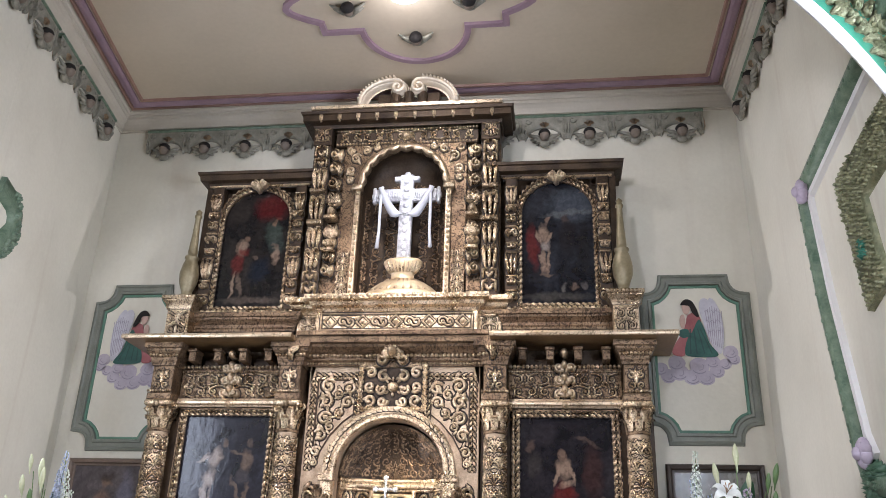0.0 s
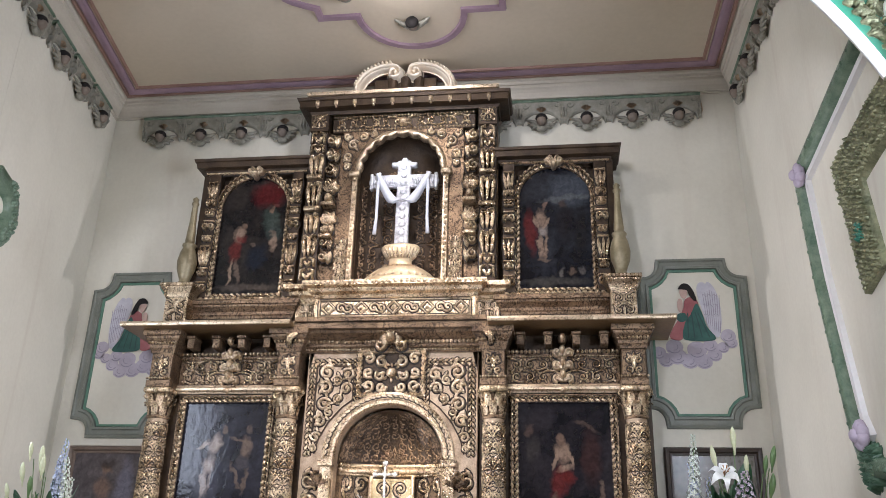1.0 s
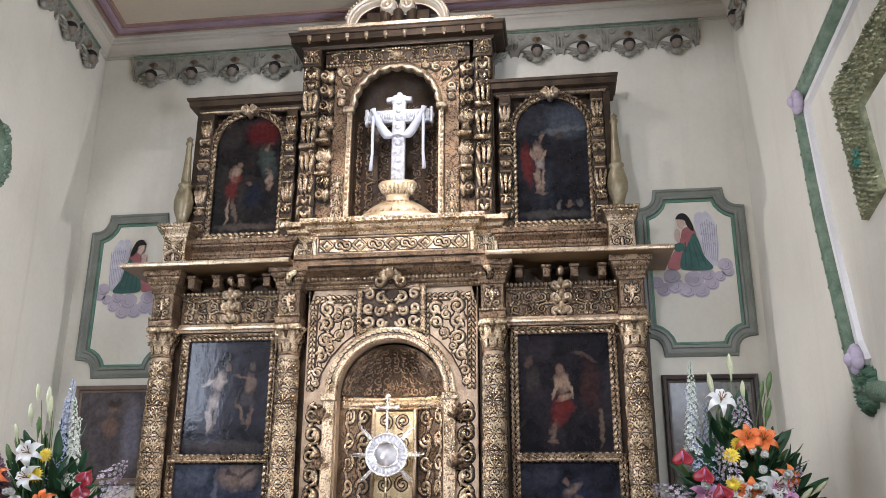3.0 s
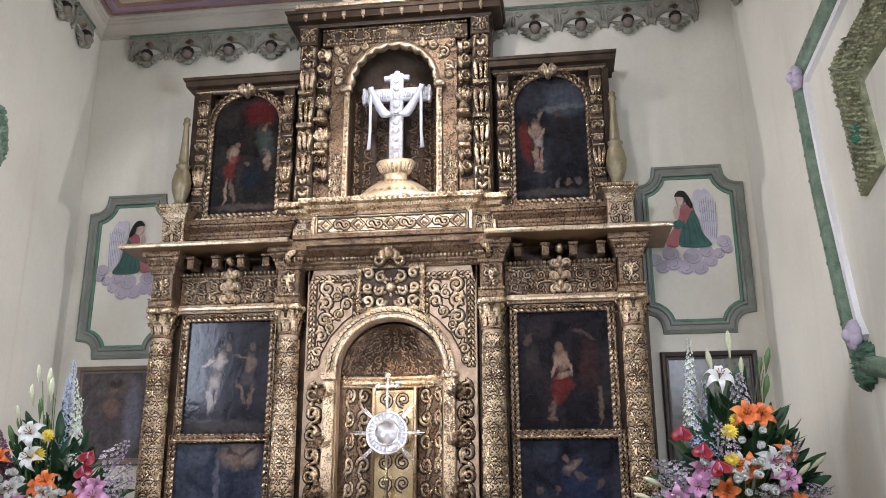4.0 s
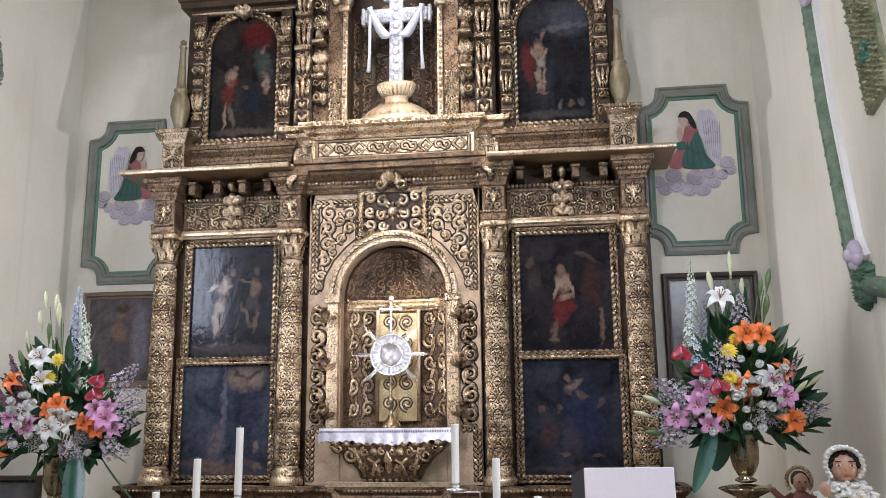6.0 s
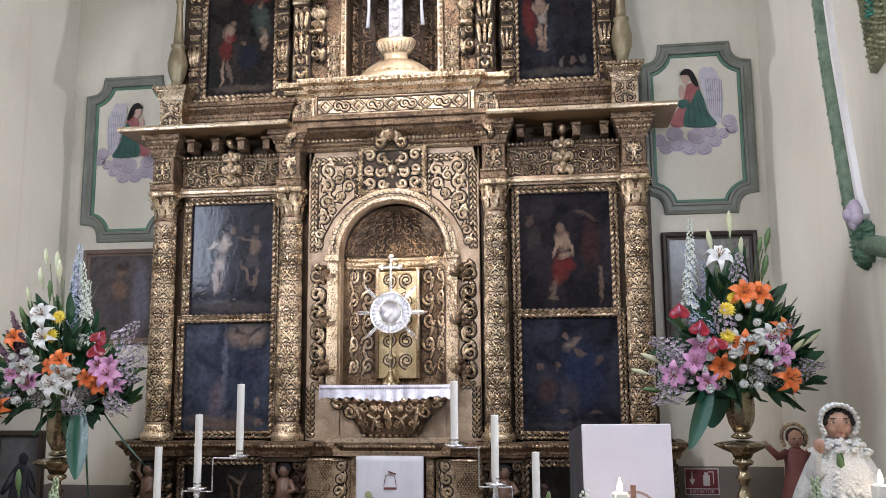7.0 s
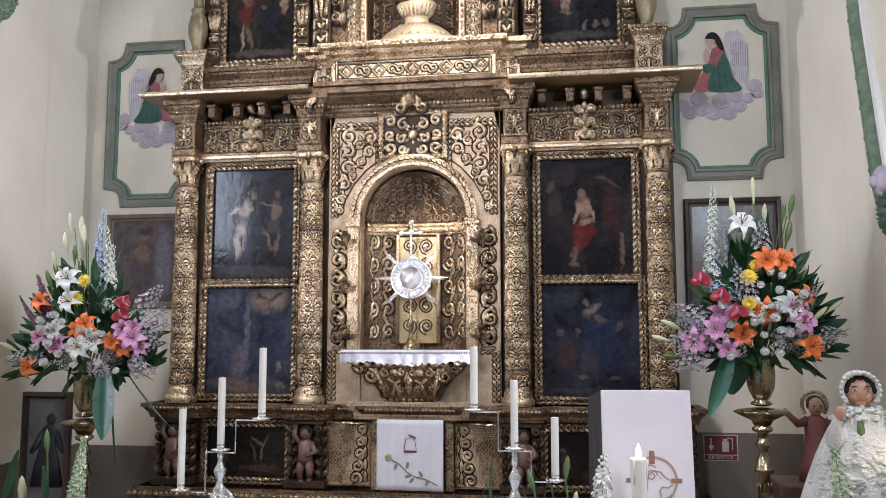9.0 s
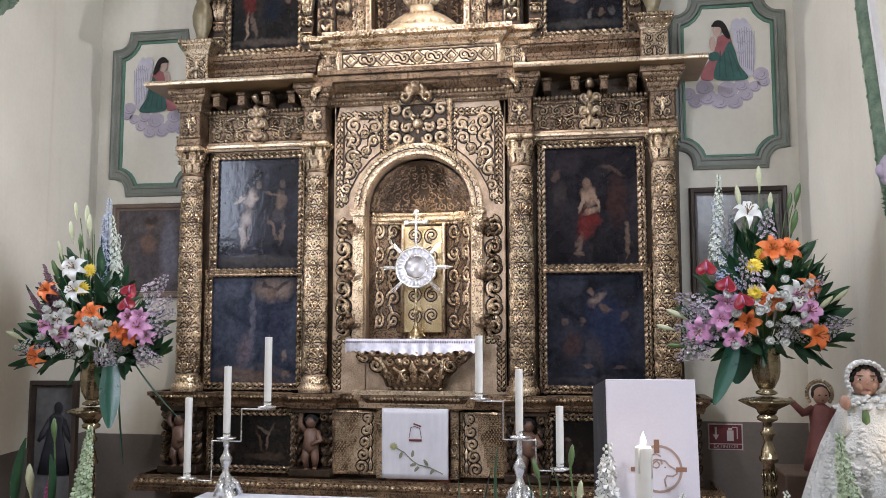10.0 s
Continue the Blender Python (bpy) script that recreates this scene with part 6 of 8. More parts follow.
# pilasters with stacked ornament and small carved heads
for s in (-1, 1):
    b = B()
    box(b, *sorted((s * 0.70, s * 0.85)), -0.10, -0.04, 4.18, 5.70)
    pi = apart("carved_pilaster", b, GOLD_DARK, "pilaster with stacked gilt ornament")
    b = B()
    S = facade(-0.10)
    xm = s * 0.775
    z = 4.2
    rng = random.Random(17)
    for k, h in enumerate((0.12, 0.10, 0.22, 0.20, 0.06, 0.26, 0.05, 0.22, 0.10, 0.13)):
        if h >= 0.2:
            for t in (-1, 0, 1):
                leaf(b, xm + t * 0.035, z + 0.01, math.pi / 2 - t * 0.12, h * 0.92, 0.022, 0.05, S)
            for t in (-1, 1):
                relief(b, spiral(xm + t * 0.035, z + h * 0.85, 0.026, 1.1, 0, t, 9), 0.008, 0.045, S)
        elif h > 0.07:
            for t in (-1, 1):
                relief(b, [(xm + t * 0.055, z + 0.01), (xm + t * 0.055, z + h * 0.8), (xm + t * 0.015, z + h * 0.9)], 0.013, 0.045, S)
                leaf(b, xm, z + 0.02, math.pi / 2 - t * 0.6, h * 0.6, 0.016, 0.04, S)
        else:
            box(b, xm - 0.07, xm + 0.07, -0.155, -0.10, z + 0.01, z + h - 0.005)
        z += h
    parts_by("pilaster_ornament", b, GOLD, pi, lambda c: int((c.z - 4.2) / 0.19), "", True)
    b = B()
    S = facade(-0.08)
    xm = s * 0.625
    for z0, r in ((4.42, 0.045), (4.55, 0.04), (4.68, 0.05), (4.80, 0.042), (5.12, 0.042), (5.26, 0.05), (5.42, 0.05), (5.56, 0.05)):
        relief(b, spiral(xm + s * 0.025, z0, r, 1.3, math.pi / 2, s, 12), 0.012, 0.07, S)
        leaf(b, xm - s * 0.02, z0 - 0.06, math.pi / 2 + s * 0.2, 0.12, 0.024, 0.07, S)
    for z0 in (4.62, 4.93):
        bead(b, xm, z0 + 0.03, 0.045, 0.06, 0.14, S)
        box(b, xm - 0.055, xm + 0.055, -0.20, -0.08, z0 - 0.045, z0 - 0.015)
        for k in range(4):
            leaf(b, xm, z0 + 0.10, math.pi / 2 + 0.5 * (k - 1.5), 0.11, 0.028, 0.10, S)
    parts_by("volute", b, GOLD, pi, lambda c: int((c.z - 4.3) / 0.16), "", True)
# upper niche back
b = B()
quadstrip(b, [[(UA * math.cos(math.pi * i / 16), 0.0 + 0.21 * math.sin(math.pi * i / 16), z) for i in range(17)] for z in (4.18, UZ)])
rows = []
for j in range(8):
    t = math.pi / 2 * j / 7
    rows.append([(UA * math.cos(t) * math.cos(math.pi * i / 16), 0.21 * math.cos(t) * math.sin(math.pi * i / 16), UZ + UA * math.sin(t)) for i in range(17)])
quadstrip(b, rows)
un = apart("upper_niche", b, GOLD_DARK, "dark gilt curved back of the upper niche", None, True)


def SU(u, v, h):
    a = math.pi / 2 - u / UA
    return ((UA - h) * math.cos(a), (0.21 - h) * math.sin(a), v)


b = B()
for i in range(-3, 4):
    for j in range(7):
        if i:
            scroll_unit(b, i * 0.15, 4.28 + 0.14 * j, 0.13, 0.13, SU, 0.014, random.Random(j + 3), 1 if i > 0 else -1)
for k in range(11):
    leaf(b, 0, 5.30, math.pi * k / 10, 0.22, 0.03, 0.02, SU)
part("upper_niche_carving", b, GOLD_MID, un, "", True)

# upper entablature, crown cornice with brackets, broken scroll pediment
b = B()
box(b, -0.66, 0.66, -0.08, YB, 5.66, 5.80)
for s in (-1, 1):
    box(b, *sorted((s * 0.69, s * 0.86)), -0.13, YB, 5.66, 5.84)
sweep(b, [(-0.86, YB), (-0.86, -0.10), (0.86, -0.10), (0.86, YB)], [(0, 5.84), (0.01, 5.84), (0.02, 5.87), (0.10, 5.875), (0.10, 5.935), (0.115, 5.94), (0.125, 5.965), (0, 5.97)])
uc = apart("crown_cornice", b, GOLD_DARK, "dark crown cornice with gilt brackets")
b = B()
for k in range(10):
    u = -0.79 + 1.58 * k / 9
    box(b, u - 0.018, u + 0.018, -0.215, -0.10, 5.885, 5.935, 0.004)
    bead(b, u, 5.905, 0.016, 0.02, 0.02, facade(-0.21))
    bead(b, u, 5.875, 0.012, 0.014, 0.02, facade(-0.19))
parts_by("cornice_bracket", b, GOLD_BRIGHT, uc, lambda c: round((c.x + 0.79) / 1.58 * 9), "", True)
b = B()
sweep(b, [(-0.86, YB), (-0.86, -0.225), (0.86, -0.225), (0.86, YB)], [(0, 5.968), (0.02, 5.97), (0.025, 6.0), (0, 6.005)])
box(b, -0.84, 0.84, -0.2, YB, 5.97, 6.0)
part("cornice_top", b, GOLD_BRIGHT, uc, "pale gilt top edge")
b = B()
S = facade(-0.08)
rope(b, (-0.66, 5.68), (0.66, 5.68), 0.014, S, 0.03)
rope(b, (-0.66, 5.82), (0.66, 5.82), 0.014, S, 0.03)
scroll_field(b, -0.62, 0.62, 5.70, 5.80, S, 0.10, 0.025, 41)
for s in (-1, 1):
    scroll_field(b, *sorted((s * 0.70, s * 0.85)), 5.69, 5.82, facade(-0.13), 0.075, 0.02, 43)
bead(b, 0, 5.75, 0.06, 0.05, 0.05, S)
parts_by("crown_frieze_carving", b, GOLD, uc, lambda c: (round(c.z * 16), round(c.x * 3)), "", True)
b = B()
S = facade(-0.16)
for s in (-1, 1):
    pts = [(0.015 + s * (0.13 + 0.31 * math.cos(t * math.pi / 2)), 6.0 + 0.262 * math.sin(t * math.pi / 2)) for t in [k / 14 for k in range(15)]]
    pts += spiral(0.015 + s * 0.10, 6.19, 0.072, 1.45, math.pi / 2, s, 20, 0.15)
    relief(b, pts, [0.042 - 0.026 * min(1, k / 24) for k in range(len(pts))], 0.09, S)
    relief(b, pts, [0.02 - 0.008 * min(1, k / 24) for k in range(len(pts))], 0.12, S)
    for k in range(2, 15):
        bead(b, pts[k][0] + s * 0.028 * (1 - k / 18), pts[k][1] + 0.012 + 0.022 * k / 14, 0.022, 0.022, 0.10, S)
# paler than the other gilding: the ceiling lamp's light is in the colour
parts_by("scroll_pediment", b, surface("lamp_lit_gilding", (0.66, 0.55, 0.42), (0.84, 0.76, 0.64), 0.4, 0.35, 6, 60, 0.3), ALTARPIECE, side, "gilt broken scroll pediment, lamp light in its pale colour", True)
b = B()
box(b, -0.28, 0.30, -0.14, -0.07, 6.0, 6.17)
for u in (-0.10, 0.02, 0.14):
    lathe(b, [(0.05, 0), (0.055, 0.03), (0.045, 0.05), (0.05, 0.15), (0.03, 0.17)], u, -0.16, 6.0, 12)
apart("pediment_back", b, GOLD_DARK)

# wing cornices, pilasters and keystones
for s in (-1, 1):
    x0, x1 = sorted((s * 0.88, s * 1.83))
    b = B()
    sweep(b, [(x0, YB), (x0, -0.03), (x1, -0.03), (x1, YB)], [(0, 5.30), (0.015, 5.30), (0.02, 5.33), (0.08, 5.335), (0.085, 5.385), (0.10, 5.39), (0.105, 5.415), (0, 5.42)])
    wc = apart("wing_cornice", b, GOLD_DARK, "dark cornice with gilt brackets over a wing")
    b = B()
    for k in range(8):
        u = x0 + 0.06 + (x1 - x0 - 0.12) * k / 7
        box(b, u - 0.016, u + 0.016, -0.105, -0.03, 5.345, 5.388, 0.004)
    relief(b, [(x0, 5.30), (x1, 5.30)], 0.012, 0.03, facade(-0.03))
    parts_by("cornice_bracket", b, GOLD, wc, lambda c: round(c.x * 8.4))
    b = B()
    xm = s * 1.35
    S = facade(-0.04)
    for t in (-1, 1):
        relief(b, spiral(xm + t * 0.045, 5.30, 0.04, 1.3, math.pi / 2, t, 12), 0.014, 0.07, S)
        leaf(b, xm, 5.25, math.pi / 2 - t * 0.9, 0.11, 0.024, 0.07, S)
    bead(b, xm, 5.26, 0.03, 0.045, 0.10, S)
    part("keystone", b, GOLD_BRIGHT, wc, "", True)
    for xp in (s * 1.745, s * 0.955):
        b = B()
        box(b, xp - 0.05, xp + 0.05, -0.045, 0.06, 4.09, 5.30)
        wp = apart("wing_pilaster", b, GOLD_DARK)
        b = B()
        S = facade(-0.045)
        z = 4.11
        for k, h in enumerate((0.13, 0.12, 0.2, 0.08, 0.14, 0.1, 0.08, 0.17)):
            if h >= 0.17:
                for t in (-1, 0, 1):
                    leaf(b, xp + t * 0.02, z, math.pi / 2 - t * 0.15, h * 0.95, 0.018, 0.05, S)
            else:
                for t in (-1, 1):
                    relief(b, spiral(xp + t * 0.02, z + h * 0.55, min(0.034, h * 0.34), 1.1, math.pi / 2 * (1 if k % 2 else -1), t, 10), 0.010, 0.045, S)
            box(b, xp - 0.048, xp + 0.048, -0.07, -0.04, z + h - 0.014, z + h - 0.002)
            z += h + 0.012
        parts_by("pilaster_ornament", b, GOLD, wp, lambda c: int((c.z - 4.1) / 0.16), "", True)
    b = B()
    for t in (-1, 1):
        scroll_unit(b, s * 1.35 + t * 0.235, 5.20, 0.10, 0.12, facade(0.03), 0.03, random.Random(2), -t)
    part("spandrel_carving", b, GOLD_MID, wc, "", True)
    b = B()
    box(b, *sorted((s * 1.80, s * 1.86)), -0.03, YB, 3.785, 5.3)
    part("side_board", b, GOLD_DARK, wc)

# ---- things in the niches ----
def glassy(name, colour, rough=0.05):
    m = bpy.data.materials.new(name)
    m.use_nodes = True
    p = m.node_tree.nodes["Principled BSDF"]
    p.inputs["Base Color"].default_value = (*colour, 1)
    p.inputs["Roughness"].default_value, p.inputs["Transmission Weight"].default_value, p.inputs["IOR"].default_value = rough, 1.0, 1.45
    return m


SILVER = surface("polished_silver", (0.62, 0.62, 0.62), (0.86, 0.86, 0.85), 0.22, 0.9, 12, 80, 0.3, 0.1)
SILVER_WHITE = surface("chased_silver_sheet", (0.42, 0.42, 0.45), (0.86, 0.86, 0.89), 0.32, 0.5, 30, 90, 0.9, 0.1)
BRASS = surface("polished_brass", (0.15, 0.12, 0.07), (0.52, 0.43, 0.28), 0.16, 0.95, 14, 60, 0.3, 0.1)
LINEN = surface("white_linen", (0.56, 0.57, 0.63), (0.68, 0.69, 0.73), 0.8, 0, 5, 300, 0.25, 0.05)
LACE = surface("white_lace", (0.42, 0.42, 0.50), (0.66, 0.66, 0.73), 0.8, 0, 30, 200, 0.5, 0.05)
WAX = surface("candle_wax", (0.62, 0.60, 0.54), (0.72, 0.70, 0.64), 0.45, 0, 5, 30, 0.05, 0.05)

# monstrance of silver and gilt in the lower niche
mon = thing("monstrance", "silver monstrance with glass disc and rays", "monstrance", at=pose(-0.03, 0.02, 1.716))
b = B()
lathe(b, [(0.085, -0.05), (0.085, -0.03), (0.06, 0.0), (0.03, 0.03), (0.014, 0.07), (0.012, 0.14), (0.026, 0.16), (0.026, 0.18), (0.012, 0.20), (0.010, 0.34), (0.018, 0.37)], seg=20)
part("stem", b, BRASS, mon, "slender gilt stem", True)
b = B()
for R0, R1, y0, y1 in ((0.150, 0.172, -0.012, 0.012), (0.088, 0.105, -0.022, 0.012)):
    rows = [[((rr) * math.cos(2 * math.pi * i / 40), yy, 0.53 + rr * math.sin(2 * math.pi * i / 40)) for i in range(40)] for rr, yy in ((R0, y1), (R0, y0), ((R0 + R1) / 2, y0 - 0.008), (R1, y0), (R1, y1), (R0, y1))]
    quadstrip(b, rows, True)
part("ring", b, SILVER, mon, "polished silver rings", True)
b = B()
for k in range(28):
    a = 2 * math.pi * k / 28
    c, s_ = math.cos(a), math.sin(a)
    quadstrip(b, [[(r * c - w * s_, -0.006, 0.53 + r * s_ + w * c), (r * c, -0.014, 0.53 + r * s_), (r * c + w * s_, -0.006, 0.53 + r * s_ - w * c)] for r, w in ((0.10, 0.004), (0.13, 0.009), (0.152, 0.006))])
part("petal_ring", b, SILVER_WHITE, mon, "", True)
b = B()
rows = [[(rr * math.cos(2 * math.pi * i / 40), yy, 0.53 + rr * math.sin(2 * math.pi * i / 40)) for i in range(40)] for rr, yy in ((0.09, 0.006), (0.09, -0.003), (0.12, -0.005), (0.152, -0.001), (0.152, 0.006))]
quadstrip(b, rows, True)
part("silver_plate", b, SILVER_WHITE, mon, "chased silver plate behind the petals", True)
b = B()
lathe(b, [(0, -0.01), (0.06, -0.008), (0.085, 0.0), (0.0, 0.004)], 0, 0, 0, 28)
bmesh.ops.transform(b, matrix=pose(0, -0.012, 0.53, 90), verts=b.verts)
part("disc", b, surface("pale_silver_disc", (0.5, 0.5, 0.52), (0.78, 0.78, 0.8), 0.15, 0.7, 10, 60, 0.1), mon, "pale round disc under glass", True)
b = B()
for k in range(8):
    a = 2 * math.pi * k / 8
    if k == 2 or k == 6:
        continue
    for d in (-0.045, 0.0, 0.045):
        L = 0.30 if d == 0 else 0.27
        tube(b, [(0.172 * math.cos(a + d), 0, 0.53 + 0.172 * math.sin(a + d)), (L * math.cos(a + d), 0, 0.53 + L * math.sin(a + d))], [0.006, 0.004], 5)
part("ray", b, SILVER, mon, "thin silver rays")
b = B()
tube(b, [(0, 0, 0.70), (0, 0, 0.98)], 0.012, 6)
tube(b, [(-0.075, 0, 0.90), (0.075, 0, 0.90)], 0.012, 6)
for p in ((0, 0.985), (-0.08, 0.90), (0.08, 0.90), (0, 0.90)):
    ball(b, (p[0], 0, p[1]), 0.024, 0.016, 0.024, 8, 5)
part("cross", b, SILVER, mon, "small silver cross", True)

# lace cloth on the bracket
b = B()
rows = []
N = 100
for v, (o, z) in enumerate(((-0.12, 1.672), (0.0, 1.674), (0.008, 1.66), (0.012, 1.63), (0.016, 1.595), (0.018, 1.56))):
    row = []
    for i in range(N + 1):
        t = i / N
        x = -0.535 + 1.07 * t
        fold = (0.010 * math.sin(t * 60 + 2 * math.sin(t * 11)) + 0.006 * math.sin(t * 23)) * max(0, v - 1) / 4
        zz = z + (0.014 * abs(math.sin(t * math.pi * 20)) if v == 5 else 0) + (0.012 * math.sin(t * 9) + 0.006 * math.sin(t * 31)) * (v > 2)
        y = -0.355 + 0.10 * (abs(2 * t - 1) ** 6) - o + fold
        row.append((x, y, zz))
    rows.append(row)
quadstrip(b, rows)
lace = part("lace_cloth", b, LACE)
tagged(lace, "white lace-edged cloth draped over the bracket", "cloth")
mod = lace.modifiers.new("thickness", "SOLIDIFY")
mod.thickness = 0.003
# solid dark blocks on the lace, coloured as the shade in its holes
b = B()
for i in range(60):
    t = (i + 0.5) / 60
    box(b, -0.53 + 1.06 * t - 0.0045, -0.53 + 1.06 * t + 0.0045, -0.372 + 0.10 * (abs(2 * t - 1) ** 6), -0.366 + 0.10 * (abs(2 * t - 1) ** 6), 1.640, 1.656, 0.001)
part("lace_hole", b, surface("lace_shadow", (0.10, 0.09, 0.10), (0.16, 0.15, 0.17), 0.9), lace, "row of dark blocks, the shade of lace holes as colour")

# silver cross with sudarium on a turned pedestal in the upper niche
uc_ = thing("silver_cross", "bright silver cross draped with a white cloth on a turned pedestal", "cross", at=pose(0.02, -0.02, 4.18))
b = B()
lathe(b, [(0.34, 0.0), (0.34, 0.03), (0.32, 0.045), (0.30, 0.05), (0.27, 0.09), (0.20, 0.14), (0.12, 0.17), (0.10, 0.19), (0.10, 0.22), (0.13, 0.26), (0.165, 0.31), (0.17, 0.34), (0.15, 0.36), (0.07, 0.365)], seg=28, flat=0.45)
ped = part("pedestal", b, surface("pale_gilt_wood", (0.46, 0.34, 0.2), (0.70, 0.56, 0.37), 0.38, 0.5, 7, 60, 0.3), uc_, "gadrooned gilt pedestal", True)
b = B()
for k in range(26):
    a = 2 * math.pi * k / 26
    for (r0, z0, r1, z1, w) in ((0.29, 0.055, 0.14, 0.165, 0.013), (0.11, 0.235, 0.168, 0.33, 0.009)):
        tube(b, [((r0 + (r1 - r0) * t) * math.cos(a), 0.45 * (r0 + (r1 - r0) * t) * math.sin(a) - 0.004, z0 + (z1 - z0) * (t ** 1.3)) for t in (0, 0.33, 0.66, 1)], [w, w * 1.1, w, w * 0.7], 5)
part("gadroon", b, GOLD_BRIGHT, ped, "", True)
b = B()
box(b, -0.06, 0.06, -0.025, 0.025, 0.36, 1.19, 0.008)
box(b, -0.275, 0.275, -0.026, 0.026, 0.92, 1.045, 0.008)
box(b, -0.115, 0.115, -0.028, 0.03, 1.125, 1.17, 0.006)
for u, v in ((-0.29, 0.983), (0.29, 0.983), (0.0, 1.20)):
    ball(b, (u, 0, v), 0.03, 0.024, 0.045 if v < 1.1 else 0.025, 8, 5)
for s in (-1, 1):
    box(b, *sorted((s * 0.275, s * 0.305)), -0.03, 0.03, 0.905, 1.06, 0.006)
S = facade(-0.026)
rng = random.Random(6)
for k in range(10):
    bead(b, 0.0, 0.40 + 0.08 * k, 0.034, 0.034, 0.012, S)
    for s in (-1, 1):
        bead(b, s * (0.075 + 0.021 * k), 0.983, 0.010, 0.04, 0.012, S)
part("cross_body", b, SILVER_WHITE, uc_, "chased silver cross body", True)
b = B()
for s in (-1, 1):
    rows = []
    for k in range(16):
        t = k / 15
        u = s * (0.235 - 0.20 * t)
        z = 1.05 - 0.30 * math.sin(math.pi * 0.5 * t) ** 1.0 + 0.10 * max(0, t - 0.8)
        w = 0.02 + 0.035 * t
        rows.append([(u - s * w, -0.05 - 0.015 * math.sin(3 * t), z + w * 0.4), (u, -0.062 - 0.02 * t, z), (u + s * w, -0.05, z - w * 0.2), (u + s * w * 0.4, -0.042, z - 0.01)])
    quadstrip(b, rows, True, True)
    tube(b, [(s * 0.215, -0.04, 1.06), (s * 0.225, -0.05, 0.90), (s * 0.225, -0.045, 0.62), (s * 0.235, -0.045, 0.46)], [0.012, 0.015, 0.013, 0.018], 6)
part("drape", b, LINEN, uc_, "hanging white cloth", True)

# embroidered cloth in front of the tabernacle door
ec = thing("embroidered_cloth", "white cloth embroidered with a rose and a chalice", "cloth", at=pose(0.005, -0.185, 0.0))
b = B()
rows = []
for j in range(13):
    z = 1.135 - 0.535 * j / 12
    rows.append([(-0.262 + 0.524 * i / 24, 0.006 * math.sin(i * 0.7 + j * 0.2) * (j / 12) + 0.003 * math.sin(i * 2.1), z) for i in range(25)])
quadstrip(b, rows)
base = part("cloth_sheet", b, LINEN, ec, "plain white linen", True)
md = base.modifiers.new("thickness", "SOLIDIFY")
md.thickness = 0.002
S = facade(-0.006)
TH = surface("green_grey_thread", (0.15, 0.16, 0.11), (0.28, 0.28, 0.20), 0.7)
b = B()
relief(b, [(-0.14, 0.83), (-0.08, 0.80), (-0.02, 0.74), (0.03, 0.71), (0.12, 0.69), (0.22, 0.645)], 0.0022, 0.004, S)
for u, v, a in ((-0.02, 0.77, 1.4), (0.01, 0.715, 3.4), (0.10, 0.71, 2.2), (0.15, 0.68, -2.2), (-0.10, 0.80, -2.0), (0.03, 0.695, 4.0)):
    leaf(b, u, v, a, 0.046, 0.008, 0.004, S)
part("stem_embroidery", b, TH, ec, "green-grey stitched rose stem")
b = B()
for k in range(9):
    leaf(b, -0.165, 0.845, k * 0.7, 0.03, 0.006, 0.005, S)
part("rose_embroidery", b, surface("pale_yellow_thread", (0.35, 0.36, 0.18), (0.5, 0.48, 0.28), 0.7), ec, "pale yellow stitched rose")
b = B()
relief(b, [(-0.045, 0.895), (0.055, 0.895)], 0.0045, 0.004, S)
relief(b, [(-0.045, 0.91), (-0.03, 0.99), (0.0, 1.0), (0.04, 0.985), (0.052, 0.91)], 0.0014, 0.003, S)
relief(b, [(-0.01, 1.02), (0.02, 1.01), (0.05, 1.0)], 0.003, 0.004, S)
part("chalice_embroidery", b, surface("dark_red_thread", (0.10, 0.03, 0.03), (0.2, 0.06, 0.05), 0.7), ec, "dark red stitched emblem")


# ---- on the walls ----
def wall_picture(name, x0, x1, z0, z1, wood, canvas, label):
    root = thing(name, label, "picture", "framed pictures")
    b = B()
    sweep(b, [(x0, z0), (x0, z1), (x1, z1), (x1, z0)], [(0, 0), (0, 0.03), (0.012, 0.045), (0.035, 0.04), (0.045, 0.022), (0.06, 0.02), (0.065, 0.0)], True, facade(WY))
    part("frame", b, wood, root)
    b = B()
    box(b, x0 + 0.06, x1 - 0.06, WY - 0.012, WY - 0.004, z0 + 0.06, z1 - 0.06, 0.001)
    cv = part("picture_canvas", b, canvas, root)
    return root


DARK_WOOD = surface("dark_brown_frame_wood", (0.02, 0.014, 0.010), (0.06, 0.04, 0.03), 0.35, 0, 4, 60, 0.1)
RED_WOOD = surface("brown_frame_wood", (0.11, 0.075, 0.055), (0.21, 0.155, 0.12), 0.35, 0, 4, 60, 0.1)
PICA = surface("dim_print", (0.05, 0.045, 0.04), (0.16, 0.15, 0.12), 0.2, 0, 5, 20, 0)
PICB = canvas_material("brown_violet_print", (0.05, 0.042, 0.045), (0.13, 0.11, 0.115), [(-2.50, 2.34, 0.13, 0.24, 5, (0.075, 0.065, 0.075)), (-2.50, 2.50, 0.085, 0.09, 0, (0.19, 0.12, 0.09)), (-2.47, 2.66, 0.045, 0.055, 0, (0.22, 0.14, 0.10)), (-2.47, 2.71, 0.06, 0.04, 0, (0.035, 0.025, 0.022)), (-2.30, 2.45, 0.08, 0.3, 0, (0.16, 0.16, 0.21))])
wall_picture("framed_picture", 2.15, 2.895, 1.75, 2.87, DARK_WOOD, PICA, "dark-framed picture under glass on the wall")
